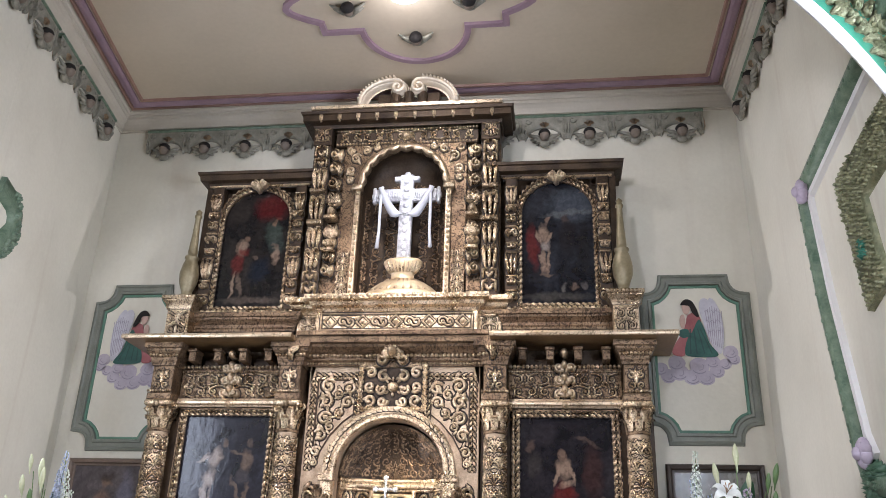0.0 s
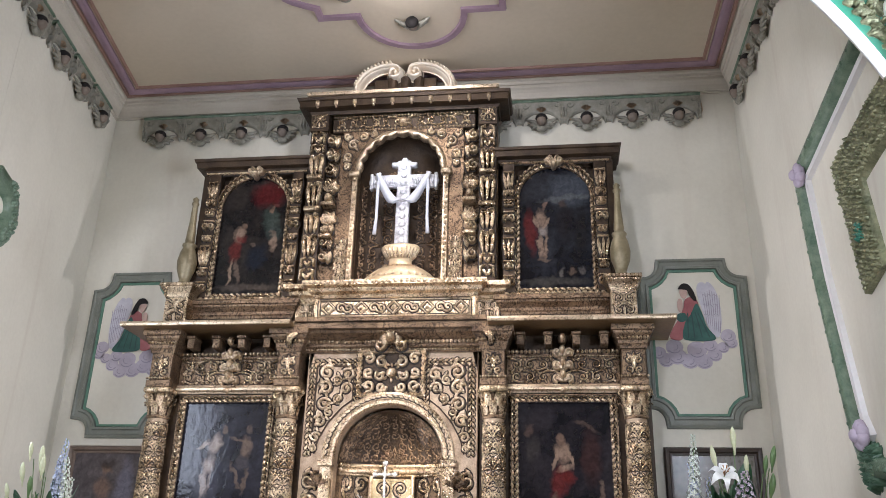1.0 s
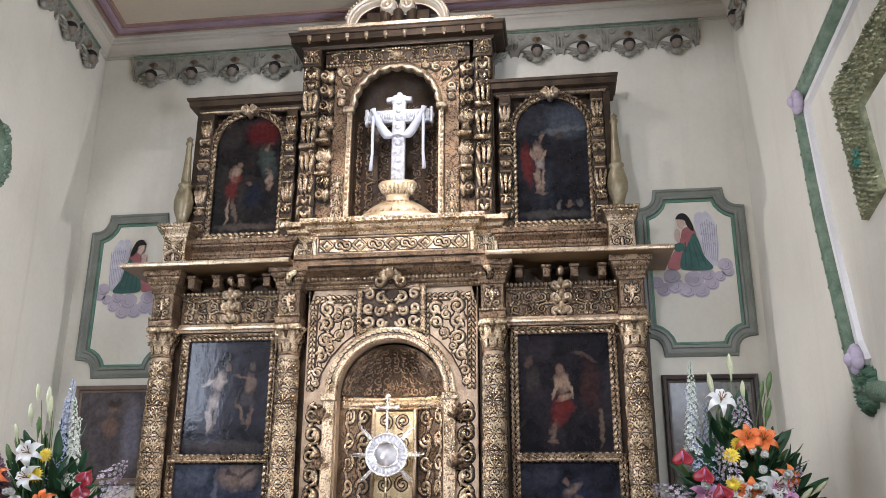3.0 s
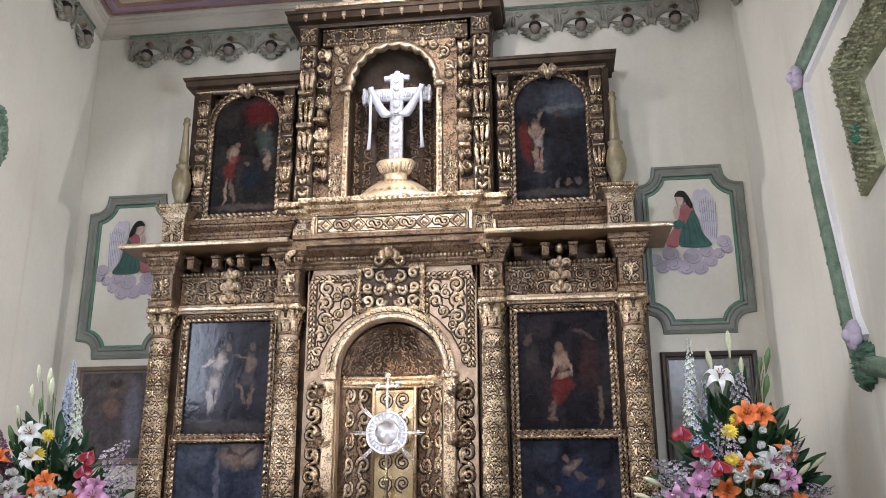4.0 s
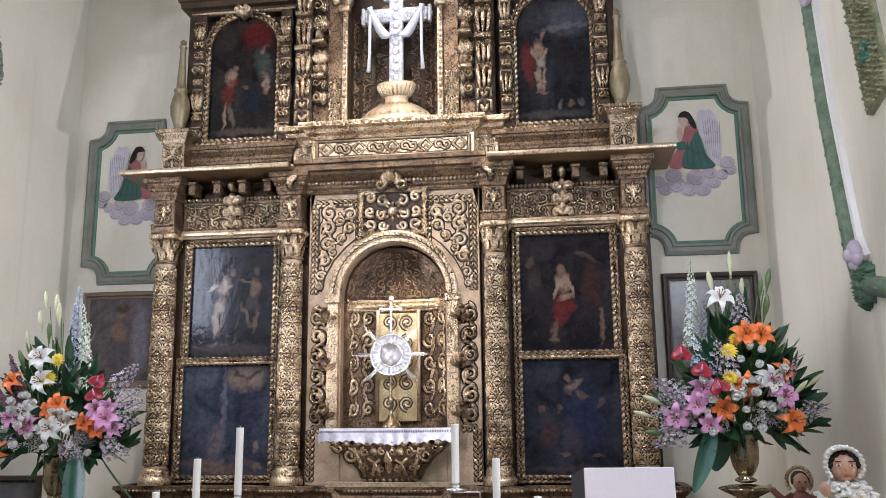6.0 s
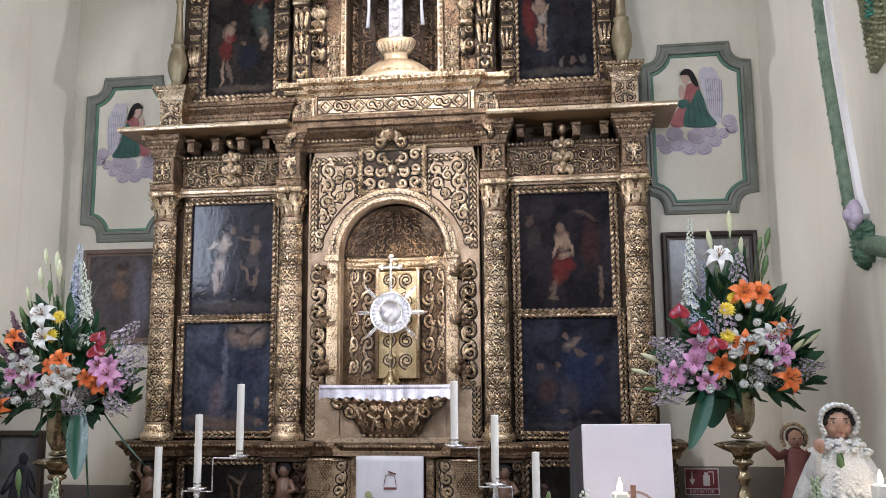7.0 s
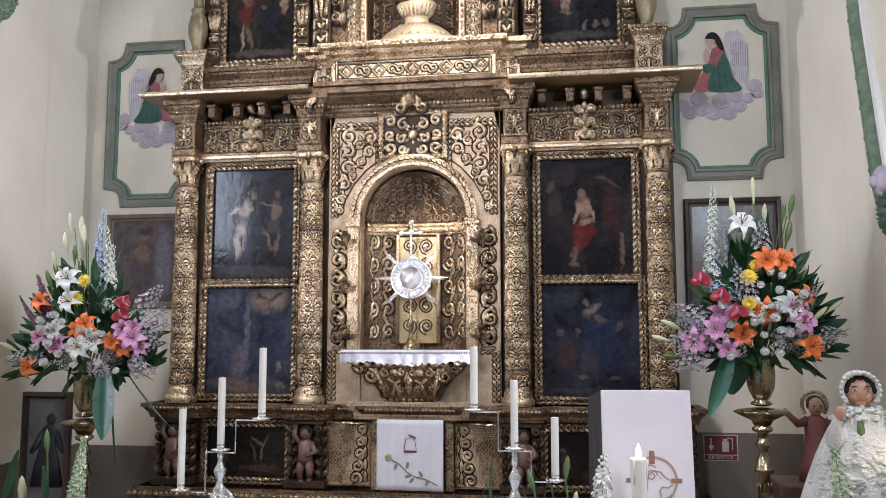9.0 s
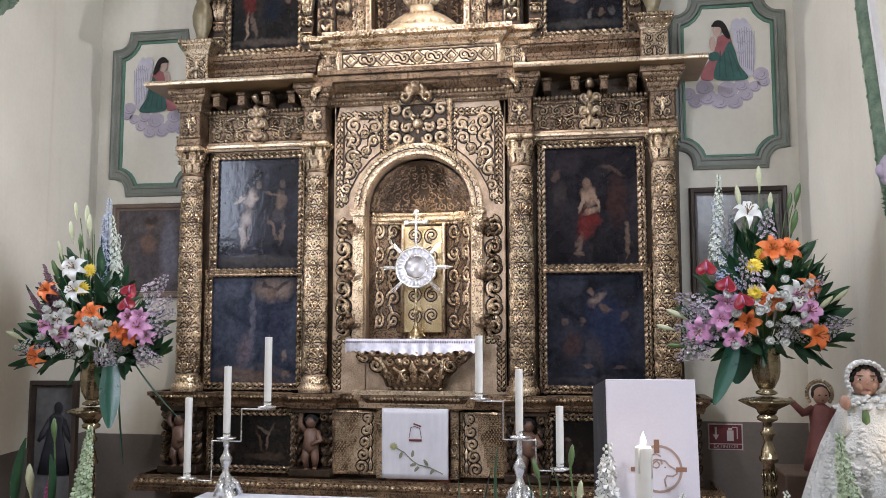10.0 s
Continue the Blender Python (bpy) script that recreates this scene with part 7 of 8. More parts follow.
wall_picture("framed_picture", -2.84, -2.13, 2.02, 2.86, RED_WOOD, PICB, "brown-framed dim picture on the wall")
sg = thing("extinguisher_sign", "dark red and white fire extinguisher sign on the wall", "sign")
b = B()
box(b, 2.245, 2.505, WY - 0.012, WY - 0.006, 0.815, 1.015, 0.002)
part("sign_plate", b, surface("white_plastic", (0.55, 0.52, 0.52), (0.65, 0.62, 0.62), 0.4), sg)
SIGN_RED = surface("dark_red_plastic", (0.13, 0.025, 0.03), (0.18, 0.04, 0.045), 0.4)
b = B()
box(b, 2.255, 2.495, WY - 0.0155, WY - 0.0125, 0.865, 1.007, 0.001)
box(b, 2.255, 2.495, WY - 0.0155, WY - 0.0125, 0.823, 0.858, 0.001)
part("red_field", b, SIGN_RED, sg)
b = B()
SW = surface("sign_white", (0.5, 0.48, 0.48), (0.6, 0.58, 0.58), 0.5)
y = WY - 0.0185
box(b, 2.295, 2.311, y, y + 0.002, 0.93, 0.99, 0.0005)
quadstrip(b, [[(2.28, y, 0.932), (2.326, y, 0.932)], [(2.302, y, 0.892), (2.304, y, 0.892)]])
box(b, 2.385, 2.435, y, y + 0.002, 0.885, 0.965, 0.0005)
box(b, 2.395, 2.425, y, y + 0.002, 0.968, 0.985, 0.0005)
box(b, 2.425, 2.465, y, y + 0.002, 0.985, 0.993, 0.0005)
box(b, 2.458, 2.466, y, y + 0.002, 0.90, 0.985, 0.0005)
part("pictogram", b, SW, sg)
fc = bpy.data.curves.new("sign_word", "FONT")
fc.body, fc.size, fc.align_x, fc.align_y, fc.extrude = "EXTINTOR", 0.038, "CENTER", "CENTER", 0.0005
tx = new("sign_word", fc)
tx.data.materials.append(SW)
tx.matrix_world = pose(2.375, WY - 0.017, 0.841, 90, 0, 0)
tx.parent = sg


# ---- flowers ----
def leafmat(name, a, b_, rough=0.4):
    return surface(name, a, b_, rough, 0, 8, 60, 0.15, 0.1, 0.15)


M_GREEN = leafmat("deep_green_leaf", (0.010, 0.045, 0.018), (0.035, 0.11, 0.045))
M_FRESH = leafmat("fresh_green_leaf", (0.06, 0.12, 0.035), (0.14, 0.22, 0.08))
M_BIGLEAF = leafmat("glossy_green_leaf", (0.008, 0.06, 0.035), (0.02, 0.12, 0.07), 0.28)
M_WHITE = leafmat("white_petal", (0.56, 0.57, 0.53), (0.74, 0.74, 0.71), 0.55)
M_CREAM = leafmat("cream_green_bud", (0.42, 0.45, 0.24), (0.66, 0.66, 0.46), 0.5)
M_PINK = leafmat("pink_petal", (0.46, 0.18, 0.36), (0.68, 0.38, 0.56), 0.5)
M_LILAC = leafmat("lilac_floret", (0.30, 0.23, 0.31), (0.54, 0.48, 0.53), 0.55)
M_BLUE = leafmat("pale_blue_floret", (0.28, 0.33, 0.46), (0.52, 0.56, 0.68), 0.55)
M_ORANGE = leafmat("orange_petal", (0.62, 0.11, 0.02), (0.80, 0.24, 0.06), 0.45)
M_YELLOW = leafmat("yellow_petal", (0.70, 0.50, 0.02), (0.86, 0.68, 0.08), 0.5)
M_RED = leafmat("crimson_spathe", (0.17, 0.002, 0.009), (0.30, 0.006, 0.02), 0.3)
M_PURPLE = leafmat("dull_purple_sprig", (0.16, 0.08, 0.12), (0.28, 0.15, 0.2), 0.6)


def petal_rows(L, W, rise, curl, n=6, cup=0.25):
    rows = []
    for i in range(n + 1):
        t = i / n
        w = W * math.sin(math.pi * (0.08 + 0.90 * t) ** 0.8) if t < 1 else W * 0.04
        x = L * (t if t < 0.7 else 0.7 + (t - 0.7) * 0.8)
        z = rise * math.sin(t * math.pi * 0.5) - curl * max(0, t - 0.45) ** 2 * 3
        rows.append([(x, -w, z + cup * w), (x, 0, z), (x, w, z + cup * w)])
    return rows


def add_petal(bm, rows, ang, tilt=0.0, slot=0, lift=0.0):
    m = Matrix.Rotation(ang, 4, "Z") @ Matrix.Rotation(-tilt, 4, "Y")
    quadstrip(bm, [[m @ Vector(p) + Vector((0, 0, lift)) for p in r] for r in rows], slot=slot)


def lily_bm():
    bm = B()
    for k in range(6):
        add_petal(bm, petal_rows(0.088, 0.024 if k % 2 else 0.019, 0.05, 0.07), k * math.pi / 3, 0, 0, 0.002 * (k % 2))
    for k in range(6):
        a = k * math.pi / 3 + 0.5
        tube(bm, [(0, 0, 0.01), (0.012 * math.cos(a), 0.012 * math.sin(a), 0.055), (0.02 * math.cos(a), 0.02 * math.sin(a), 0.07)], [0.0015, 0.0015, 0.004], 4, 1)
    tube(bm, [(0, 0, -0.05), (0, 0, 0.005)], [0.004, 0.008], 5, 2)
    return bm


def rose_bm():
    bm = B()
    for ring, (n, L, W, tilt) in enumerate(((5, 0.036, 0.022, 0.35), (5, 0.032, 0.02, 0.8), (4, 0.028, 0.016, 1.15), (3, 0.026, 0.011, 1.4))):
        for k in range(n):
            add_petal(bm, petal_rows(L, W, 0.012, -0.02, 5, 0.5), 2 * math.pi * k / n + ring * 0.6, tilt, 0, 0.002 * ring)
    ball(bm, (0, 0, 0.012), 0.022, 0.022, 0.024, 9, 6)
    tube(bm, [(0, 0, -0.05), (0, 0, 0.0)], [0.003, 0.006], 5, 2)
    return bm


def gerbera_bm():
    bm = B()
    for ring, (n, L) in enumerate(((16, 0.05), (14, 0.042), (12, 0.03))):
        for k in range(n):
            add_petal(bm, petal_rows(L, 0.0075, 0.006 + 0.006 * ring, 0.01, 4, 0.2), 2 * math.pi * (k + 0.5 * ring) / n, 0.12 * ring, 0, 0.003 * ring)
    ball(bm, (0, 0, 0.008), 0.012, 0.012, 0.006, 10, 5, 1)
    tube(bm, [(0, 0, -0.05), (0, 0, 0.0)], [0.003, 0.008], 5, 2)
    return bm


def anthurium_bm():
    bm = B()
    ring = []
    for k in range(25):
        t = 2 * math.pi * k / 24
        x = 0.055 * math.sin(t) ** 3 * 1.05
        y = 0.05 * (0.8125 * math.cos(t) - 0.3125 * math.cos(2 * t) - 0.125 * math.cos(3 * t) - 0.0625 * math.cos(4 * t))
        ring.append((x, y * 1.15))
    quadstrip(bm, [[(x * k, y * k, 0.018 * k * k) for x, y in ring] for k in (0.02, 0.4, 0.75, 1.0)] + [[(x * 1.0, y * 1.0, 0.014) for x, y in ring]] + [[(x * 0.4, y * 0.4, -0.003) for x, y in ring]])
    tube(bm, [(0, 0.01, 0.0), (0, 0.0, 0.03), (0, -0.02, 0.05)], [0.006, 0.006, 0.003], 6, 1)
    tube(bm, [(0, 0.0, -0.08), (0, 0.0, 0.0)], [0.003, 0.004], 5, 2)
    return bm


def bud_bm():
    bm = B()
    tube(bm, [(0, 0, -0.03), (0, 0, 0), (0.002, 0, 0.03), (0.003, 0, 0.065), (0.002, 0, 0.10), (0, 0, 0.115)], [0.003, 0.006, 0.014, 0.017, 0.010, 0.002], 7)
    return bm


def spike_bm(n, L, seed, r0=0.045, big=0.019):
    """A flower spike: a stem set with small five-petalled florets that shrink to buds at the tip."""
    bm = B()
    rng = random.Random(seed)
    tube(bm, [(0, 0, 0), (0.005, 0, L * 0.5), (0.015, 0, L)], [0.005, 0.004, 0.002], 5, 2)
    for k in range(n):
        t = k / n
        a = k * 2.4
        r = r0 * (1 - 0.75 * t) * rng.uniform(0.8, 1.2)
        c = Vector((r * math.cos(a) + 0.015 * t * t, r * math.sin(a), L * (0.12 + 0.88 * t)))
        if t > 0.8:
            ball(bm, c, 0.006, 0.006, 0.008, 5, 3)
            continue
        q = Vector((math.cos(a), math.sin(a), 0.5)).to_track_quat("Z", "Y").to_matrix()
        s = big * (1 - 0.5 * t) * rng.uniform(0.8, 1.15)
        for j in range(5):
            b1 = 2 * math.pi * j / 5
            pts = [(0, 0, 0), (s * math.cos(b1 - 0.45), s * math.sin(b1 - 0.45), 0.3 * s), (1.25 * s * math.cos(b1), 1.25 * s * math.sin(b1), 0.45 * s), (s * math.cos(b1 + 0.45), s * math.sin(b1 + 0.45), 0.3 * s)]
            try:
                bm.faces.new([bm.verts.new(c + q @ Vector(p)) for p in pts])
            except ValueError:
                pass
    return bm


def blade_bm(L, W, bend, seed=0, n=10):
    bm = B()
    rows = []
    for i in range(n + 1):
        t = i / n
        w = W * math.sin(math.pi * min(0.985, 0.10 + 0.88 * t)) ** 0.7
        x = bend * t * t
        z = L * (t - 0.15 * abs(bend) * t * t)
        rows.append([(x, -w, z + 0.0), (x + 0.12 * w, -w * 0.5, z), (x + 0.22 * w, 0, z), (x + 0.12 * w, w * 0.5, z), (x, w, z)])
    quadstrip(bm, rows)
    return bm


def make_mesh(name, bm, mats):
    me = bpy.data.meshes.new(name)
    bmesh.ops.recalc_face_normals(bm, faces=bm.faces)
    bm.to_mesh(me)
    bm.free()
    for m in mats:
        me.materials.append(m)
    me.polygons.foreach_set("use_smooth", [True] * len(me.polygons))
    return me


ANTHER = surface("brown_anther", (0.2, 0.08, 0.02), (0.3, 0.14, 0.04), 0.7)
STEMS = M_FRESH
ME = {
    "white_lily": make_mesh("white_lily", lily_bm(), [M_WHITE, ANTHER, STEMS]),
    "pink_lily": make_mesh("pink_lily", lily_bm(), [M_PINK, ANTHER, STEMS]),
    "orange_lily": make_mesh("orange_lily", lily_bm(), [M_ORANGE, ANTHER, STEMS]),
    "white_rose": make_mesh("white_rose", rose_bm(), [M_WHITE, M_WHITE, STEMS]),
    "yellow_gerbera": make_mesh("yellow_gerbera", gerbera_bm(), [M_YELLOW, M_YELLOW, STEMS]),
    "red_anthurium": make_mesh("red_anthurium", anthurium_bm(), [M_RED, M_PINK, STEMS]),
    "lily_bud": make_mesh("lily_bud", bud_bm(), [M_CREAM]),
    "green_bud": make_mesh("green_bud", bud_bm(), [M_FRESH]),
    "blue_delphinium": make_mesh("blue_delphinium", spike_bm(110, 0.62, 1), [M_BLUE, M_BLUE, STEMS]),
    "white_delphinium": make_mesh("white_delphinium", spike_bm(110, 0.62, 2), [surface("pale_green_white_floret", (0.5, 0.55, 0.46), (0.74, 0.77, 0.70), 0.55, 0, 10, 60, 0.1, 0.1, 0.15), M_WHITE, STEMS]),
    "lilac_spray": make_mesh("lilac_spray", spike_bm(46, 0.19, 3, 0.055, 0.014), [M_LILAC, M_LILAC, STEMS]),
    "white_spray": make_mesh("white_spray", spike_bm(40, 0.16, 4, 0.055, 0.015), [M_WHITE, M_WHITE, STEMS]),
    "purple_sprig": make_mesh("purple_sprig", spike_bm(60, 0.30, 5, 0.02), [M_PURPLE, M_PURPLE, STEMS]),
    "leaf": make_mesh("leaf", blade_bm(0.22, 0.028, 0.05), [M_GREEN]),
    "fresh_leaf": make_mesh("fresh_leaf", blade_bm(0.18, 0.02, 0.04), [M_FRESH]),
}


def pointed(p, way, spin=0.0, size=1.0):
    """A pose at p whose z axis points along way."""
    return Matrix.Translation(p) @ Vector(way).normalized().to_track_quat("Z", "Y").to_matrix().to_4x4() @ Matrix.Rotation(spin, 4, "Z") @ Matrix.Scale(size, 4)


def set_flower(kind, parent, m):
    ob = new(kind, ME[kind])
    ob.parent = parent
    ob.matrix_basis = m
    return ob


def toward_eye(at, x, depth, z):
    """Shifts a bloom in front of the vase towards the camera's eye, by its depth."""
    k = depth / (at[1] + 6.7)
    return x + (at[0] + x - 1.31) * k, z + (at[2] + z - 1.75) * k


def bouquet(name, at, kx, kz, flowers, label, seed, spread=0.5):
    """A tall arrangement; flowers gives kind -> [(across, up), ...] in small steps from the vase's rim."""
    root = thing(name, label, "flower arrangement", "altar flowers", at=pose(*at))
    rng = random.Random(seed)
    heads = []
    flowers = dict(flowers)
    flowers["white_rose"] = flowers["white_rose"] + [(rng.uniform(-85, 85), rng.uniform(5, 110)) for _ in range(12)]
    flowers["pink_lily"] = flowers["pink_lily"] + [(rng.uniform(-95, 95), rng.uniform(0, 70)) for _ in range(1)]
    flowers["lilac_spray"] = flowers["lilac_spray"] + [(rng.uniform(-80, 80), rng.uniform(0, 120)) for _ in range(2)]
    for kind, spots in flowers.items():
        for (u, v) in spots:
            x, z = u * kx, v * kz
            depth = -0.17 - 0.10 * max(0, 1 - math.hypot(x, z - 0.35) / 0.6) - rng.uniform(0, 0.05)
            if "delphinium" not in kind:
                x, z = toward_eye(at, x, depth, z)
            heads.append((x, -0.02 if "delphinium" in kind else -0.10, z))
            if "delphinium" in kind:
                set_flower(kind, root, pointed((x, -0.02, z), (0.10 * rng.uniform(-1, 1), -0.05, 1), rng.uniform(0, 6), rng.uniform(0.9, 1.05)))
            elif kind in ("lily_bud", "green_bud", "purple_sprig", "lilac_spray"):
                set_flower(kind, root, pointed((x, depth + 0.06, z), (x, -0.1, z - 0.10 + 0.15 * (kind != "lilac_spray")), rng.uniform(0, 6), rng.uniform(0.85, 1.15)))
            elif kind == "red_anthurium":
                set_flower(kind, root, pointed((x, depth - 0.07, z), (0.25 * (1 if x > 0 else -1) * rng.uniform(0.2, 1), -1, 0.45), rng.uniform(-0.5, 0.5) + math.pi, 1.0))
            else:
                set_flower(kind, root, pointed((x, depth - (0.05 if kind == "white_rose" else 0), z), (x * 0.9 + rng.uniform(-0.25, 0.25), -1, (z - 0.3) * 0.9 + rng.uniform(-0.1, 0.4)), rng.uniform(0, 6), rng.uniform(0.85, 1.15)))
    # filling foliage: dark leaves and small white sprays
    for k in range(260):
        a = rng.uniform(-0.25, math.pi + 0.25)
        q = rng.uniform(0.15, 1) ** 0.6
        x, z = spread * q * math.cos(a), 0.06 + (0.78 if math.sin(a) > 0 else 0.3) * q * math.sin(a) * (1 - 0.35 * abs(math.cos(a)))
        set_flower("leaf" if k % 5 else "fresh_leaf", root, pointed((x * 0.75, rng.uniform(-0.09, 0.1), z * 0.75), (x * 1.4 + rng.uniform(-0.3, 0.3), rng.uniform(-0.5, 0.2), z * 0.8 + rng.uniform(-0.15, 0.35)), rng.uniform(0, 6), rng.uniform(0.7, 1.25)))
    for k in range(16):
        x = rng.uniform(-0.84, 0.84) * spread
        set_flower("white_spray" if k % 4 else "lilac_spray", root, pointed((x, -0.08, 0.10 + rng.uniform(-0.06, 0.05)), (x * 2, -0.7, rng.uniform(-0.5, 0.3)), rng.uniform(0, 6), rng.uniform(0.6, 0.9)))
    for k in range(34):
        x = rng.uniform(-0.8, 0.8) * spread
        set_flower("leaf", root, pointed((x * 0.7, rng.uniform(-0.12, 0.05), rng.uniform(-0.02, 0.10)), (x * 1.6, rng.uniform(-0.6, 0.1), rng.uniform(-0.7, 0.05)), rng.uniform(0, 6), rng.uniform(0.6, 1.0)))
    b = B()
    for hx, hy, hz in heads:
        tube(b, [(hx * 0.1, 0, -0.05), (hx * 0.45, hy * 0.4, hz * 0.5), (hx * 0.97, hy, hz)], [0.004, 0.0035, 0.003], 5)
    st = part("stem", b, M_FRESH, root, "green stems")
    st["kind"] = "stuff"
    return root


def long_leaf(root, p, way, L, W, bend, spin):
    b = blade_bm(L, W, bend)
    ob = part("long_leaf", b, M_BIGLEAF, root, "long glossy hanging leaf", True)
    ob.matrix_basis = pointed(p, way, spin)
    return ob


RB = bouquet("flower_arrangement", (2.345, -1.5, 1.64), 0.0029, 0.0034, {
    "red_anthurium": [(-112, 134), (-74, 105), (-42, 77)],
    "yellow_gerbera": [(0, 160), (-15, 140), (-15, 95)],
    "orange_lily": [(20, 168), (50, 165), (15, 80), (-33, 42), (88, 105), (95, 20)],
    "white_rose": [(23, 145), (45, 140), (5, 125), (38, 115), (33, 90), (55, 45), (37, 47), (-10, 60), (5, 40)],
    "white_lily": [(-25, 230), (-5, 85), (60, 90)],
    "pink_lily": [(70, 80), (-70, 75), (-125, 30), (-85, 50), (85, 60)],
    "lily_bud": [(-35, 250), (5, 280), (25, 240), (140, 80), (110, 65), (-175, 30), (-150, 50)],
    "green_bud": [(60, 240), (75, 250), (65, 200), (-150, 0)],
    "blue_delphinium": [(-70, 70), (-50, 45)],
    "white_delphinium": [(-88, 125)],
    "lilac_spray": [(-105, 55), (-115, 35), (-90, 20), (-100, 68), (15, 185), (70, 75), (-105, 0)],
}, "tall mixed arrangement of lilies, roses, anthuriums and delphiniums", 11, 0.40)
long_leaf(RB, (-0.20, -0.20, 0.06), (-0.22, -0.12, -1), 0.40, 0.075, 0.06, 1.5)
long_leaf(RB, (-0.16, -0.10, 0.03), (0.0, 0.05, -1), 0.24, 0.09, 0.03, 1.2)
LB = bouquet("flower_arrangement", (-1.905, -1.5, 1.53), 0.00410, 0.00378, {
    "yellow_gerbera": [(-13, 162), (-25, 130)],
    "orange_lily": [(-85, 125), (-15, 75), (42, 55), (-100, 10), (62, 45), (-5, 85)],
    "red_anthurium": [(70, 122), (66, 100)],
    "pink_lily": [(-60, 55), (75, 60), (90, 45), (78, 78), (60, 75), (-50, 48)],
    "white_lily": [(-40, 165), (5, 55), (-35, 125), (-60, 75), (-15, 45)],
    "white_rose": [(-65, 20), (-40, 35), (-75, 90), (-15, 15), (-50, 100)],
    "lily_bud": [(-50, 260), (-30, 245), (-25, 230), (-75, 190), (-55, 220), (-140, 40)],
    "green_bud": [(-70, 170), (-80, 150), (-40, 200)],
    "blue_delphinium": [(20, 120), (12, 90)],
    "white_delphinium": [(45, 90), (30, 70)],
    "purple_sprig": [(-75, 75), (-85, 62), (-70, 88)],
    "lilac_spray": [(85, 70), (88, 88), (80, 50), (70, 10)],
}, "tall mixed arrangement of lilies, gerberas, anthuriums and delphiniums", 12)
long_leaf(LB, (0.22, -0.16, 0.03), (0.05, -0.1, -1), 0.44, 0.065, 0.05, 1.4)
long_leaf(LB, (0.36, -0.12, 0.0), (0.75, -0.05, -1), 0.46, 0.038, 0.05, 1.2)
long_leaf(LB, (0.20, -0.05, -0.04), (0.05, 0.0, -1), 0.62, 0.05, 0.03, 1.0)


def flower_pedestal(name, at):
    root = thing(name, "tall polished brass flower stand with a fluted cup", "flower stand", "brass flower stands", at=pose(*at))
    b = B()
    quadstrip(b, [[(r * (1 + w * math.cos(9 * 2 * math.pi * i / 54 + 8 * (1.64 - z))) * math.cos(2 * math.pi * i / 54), r * (1 + w * math.cos(9 * 2 * math.pi * i / 54 + 8 * (1.64 - z))) * math.sin(2 * math.pi * i / 54), z) for i in range(54)] for r, z, w in ((0.072, 1.62, 0), (0.075, 1.64, 0), (0.082, 1.655, 0), (0.085, 1.64, 0), (0.080, 1.60, 0.02), (0.079, 1.55, 0.05), (0.076, 1.50, 0.06), (0.068, 1.46, 0.06), (0.045, 1.41, 0.02), (0.035, 1.40, 0), (0.06, 1.385, 0), (0.06, 1.375, 0), (0.03, 1.365, 0))], True, True)
    part("cup", b, BRASS, root, "", True)
    b = B()
    n = 32
    quadstrip(b, [[(r * (1 + w * math.cos(8 * 2 * math.pi * i / n)) * math.cos(2 * math.pi * i / n), r * (1 + w * math.cos(8 * 2 * math.pi * i / n)) * math.sin(2 * math.pi * i / n), z) for i in range(n)] for r, z, w in ((0.03, 1.36, 0), (0.13, 1.345, 0.08), (0.145, 1.335, 0.12), (0.12, 1.315, 0.06), (0.06, 1.285, 0), (0.05, 1.26, 0))], True, True)
    part("drip_pan", b, BRASS, root, "scalloped brass pan", True)
    b = B()
    lathe(b, [(0.035, 1.265), (0.06, 1.24), (0.055, 1.225), (0.025, 1.21), (0.03, 1.17), (0.045, 1.15), (0.03, 1.13), (0.022, 1.10), (0.038, 1.06), (0.045, 1.02), (0.055, 1.01), (0.05, 0.99), (0.03, 0.98), (0.036, 0.90), (0.032, 0.70), (0.04, 0.45), (0.06, 0.42), (0.05, 0.38), (0.06, 0.30), (0.12, 0.16), (0.15, 0.05), (0.17, 0.0)], seg=16)
    part("shaft", b, BRASS, root, "", True)
    b = B()
    for k in range(10):
        a = 2 * math.pi * k / 10
        for j in range(3):
            z = 0.94 - 0.08 * j
            tube(b, [(0.036 * math.cos(a), 0.036 * math.sin(a), z), (0.041 * math.cos(a + 0.2), 0.041 * math.sin(a + 0.2), z - 0.03), (0.035 * math.cos(a + 0.35), 0.035 * math.sin(a + 0.35), z - 0.06)], [0.004, 0.007, 0.003], 5)
    part("shaft_chasing", b, BRASS, root, "", True)
    return root


flower_pedestal("flower_stand", (2.345, -1.5, 0.0))
flower_pedestal("flower_stand", (-1.905, -1.5, -0.12))

# ---- the altar table and what stands on it ----
AT = 1.0
alt = thing("altar_table", "altar table with a white cloth", "altar")
b = B()
box(b, -0.40, 2.9, -3.75, -2.945, 0.0, AT - 0.015, 0.01)
part("table_body", b, surface("pale_stone", (0.5, 0.47, 0.42), (0.62, 0.58, 0.52), 0.5), alt)
b = B()
rows = []
for (y, z) in ((-2.932, 0.72), (-2.928, AT - 0.02), (-2.935, AT - 0.004), (-2.945, AT), (-3.0, AT), (-3.4, AT), (-3.74, AT), (-3.765, AT - 0.02), (-3.77, 0.7)):
    rows.append([(-0.42 + 3.34 * i / 60, y + (0.008 * math.sin(i * 0.9) if z < 0.9 else 0), z) for i in range(61)])
quadstrip(b, rows)
clo = part("altar_cloth", b, LINEN, alt, "white linen altar cloth", True)


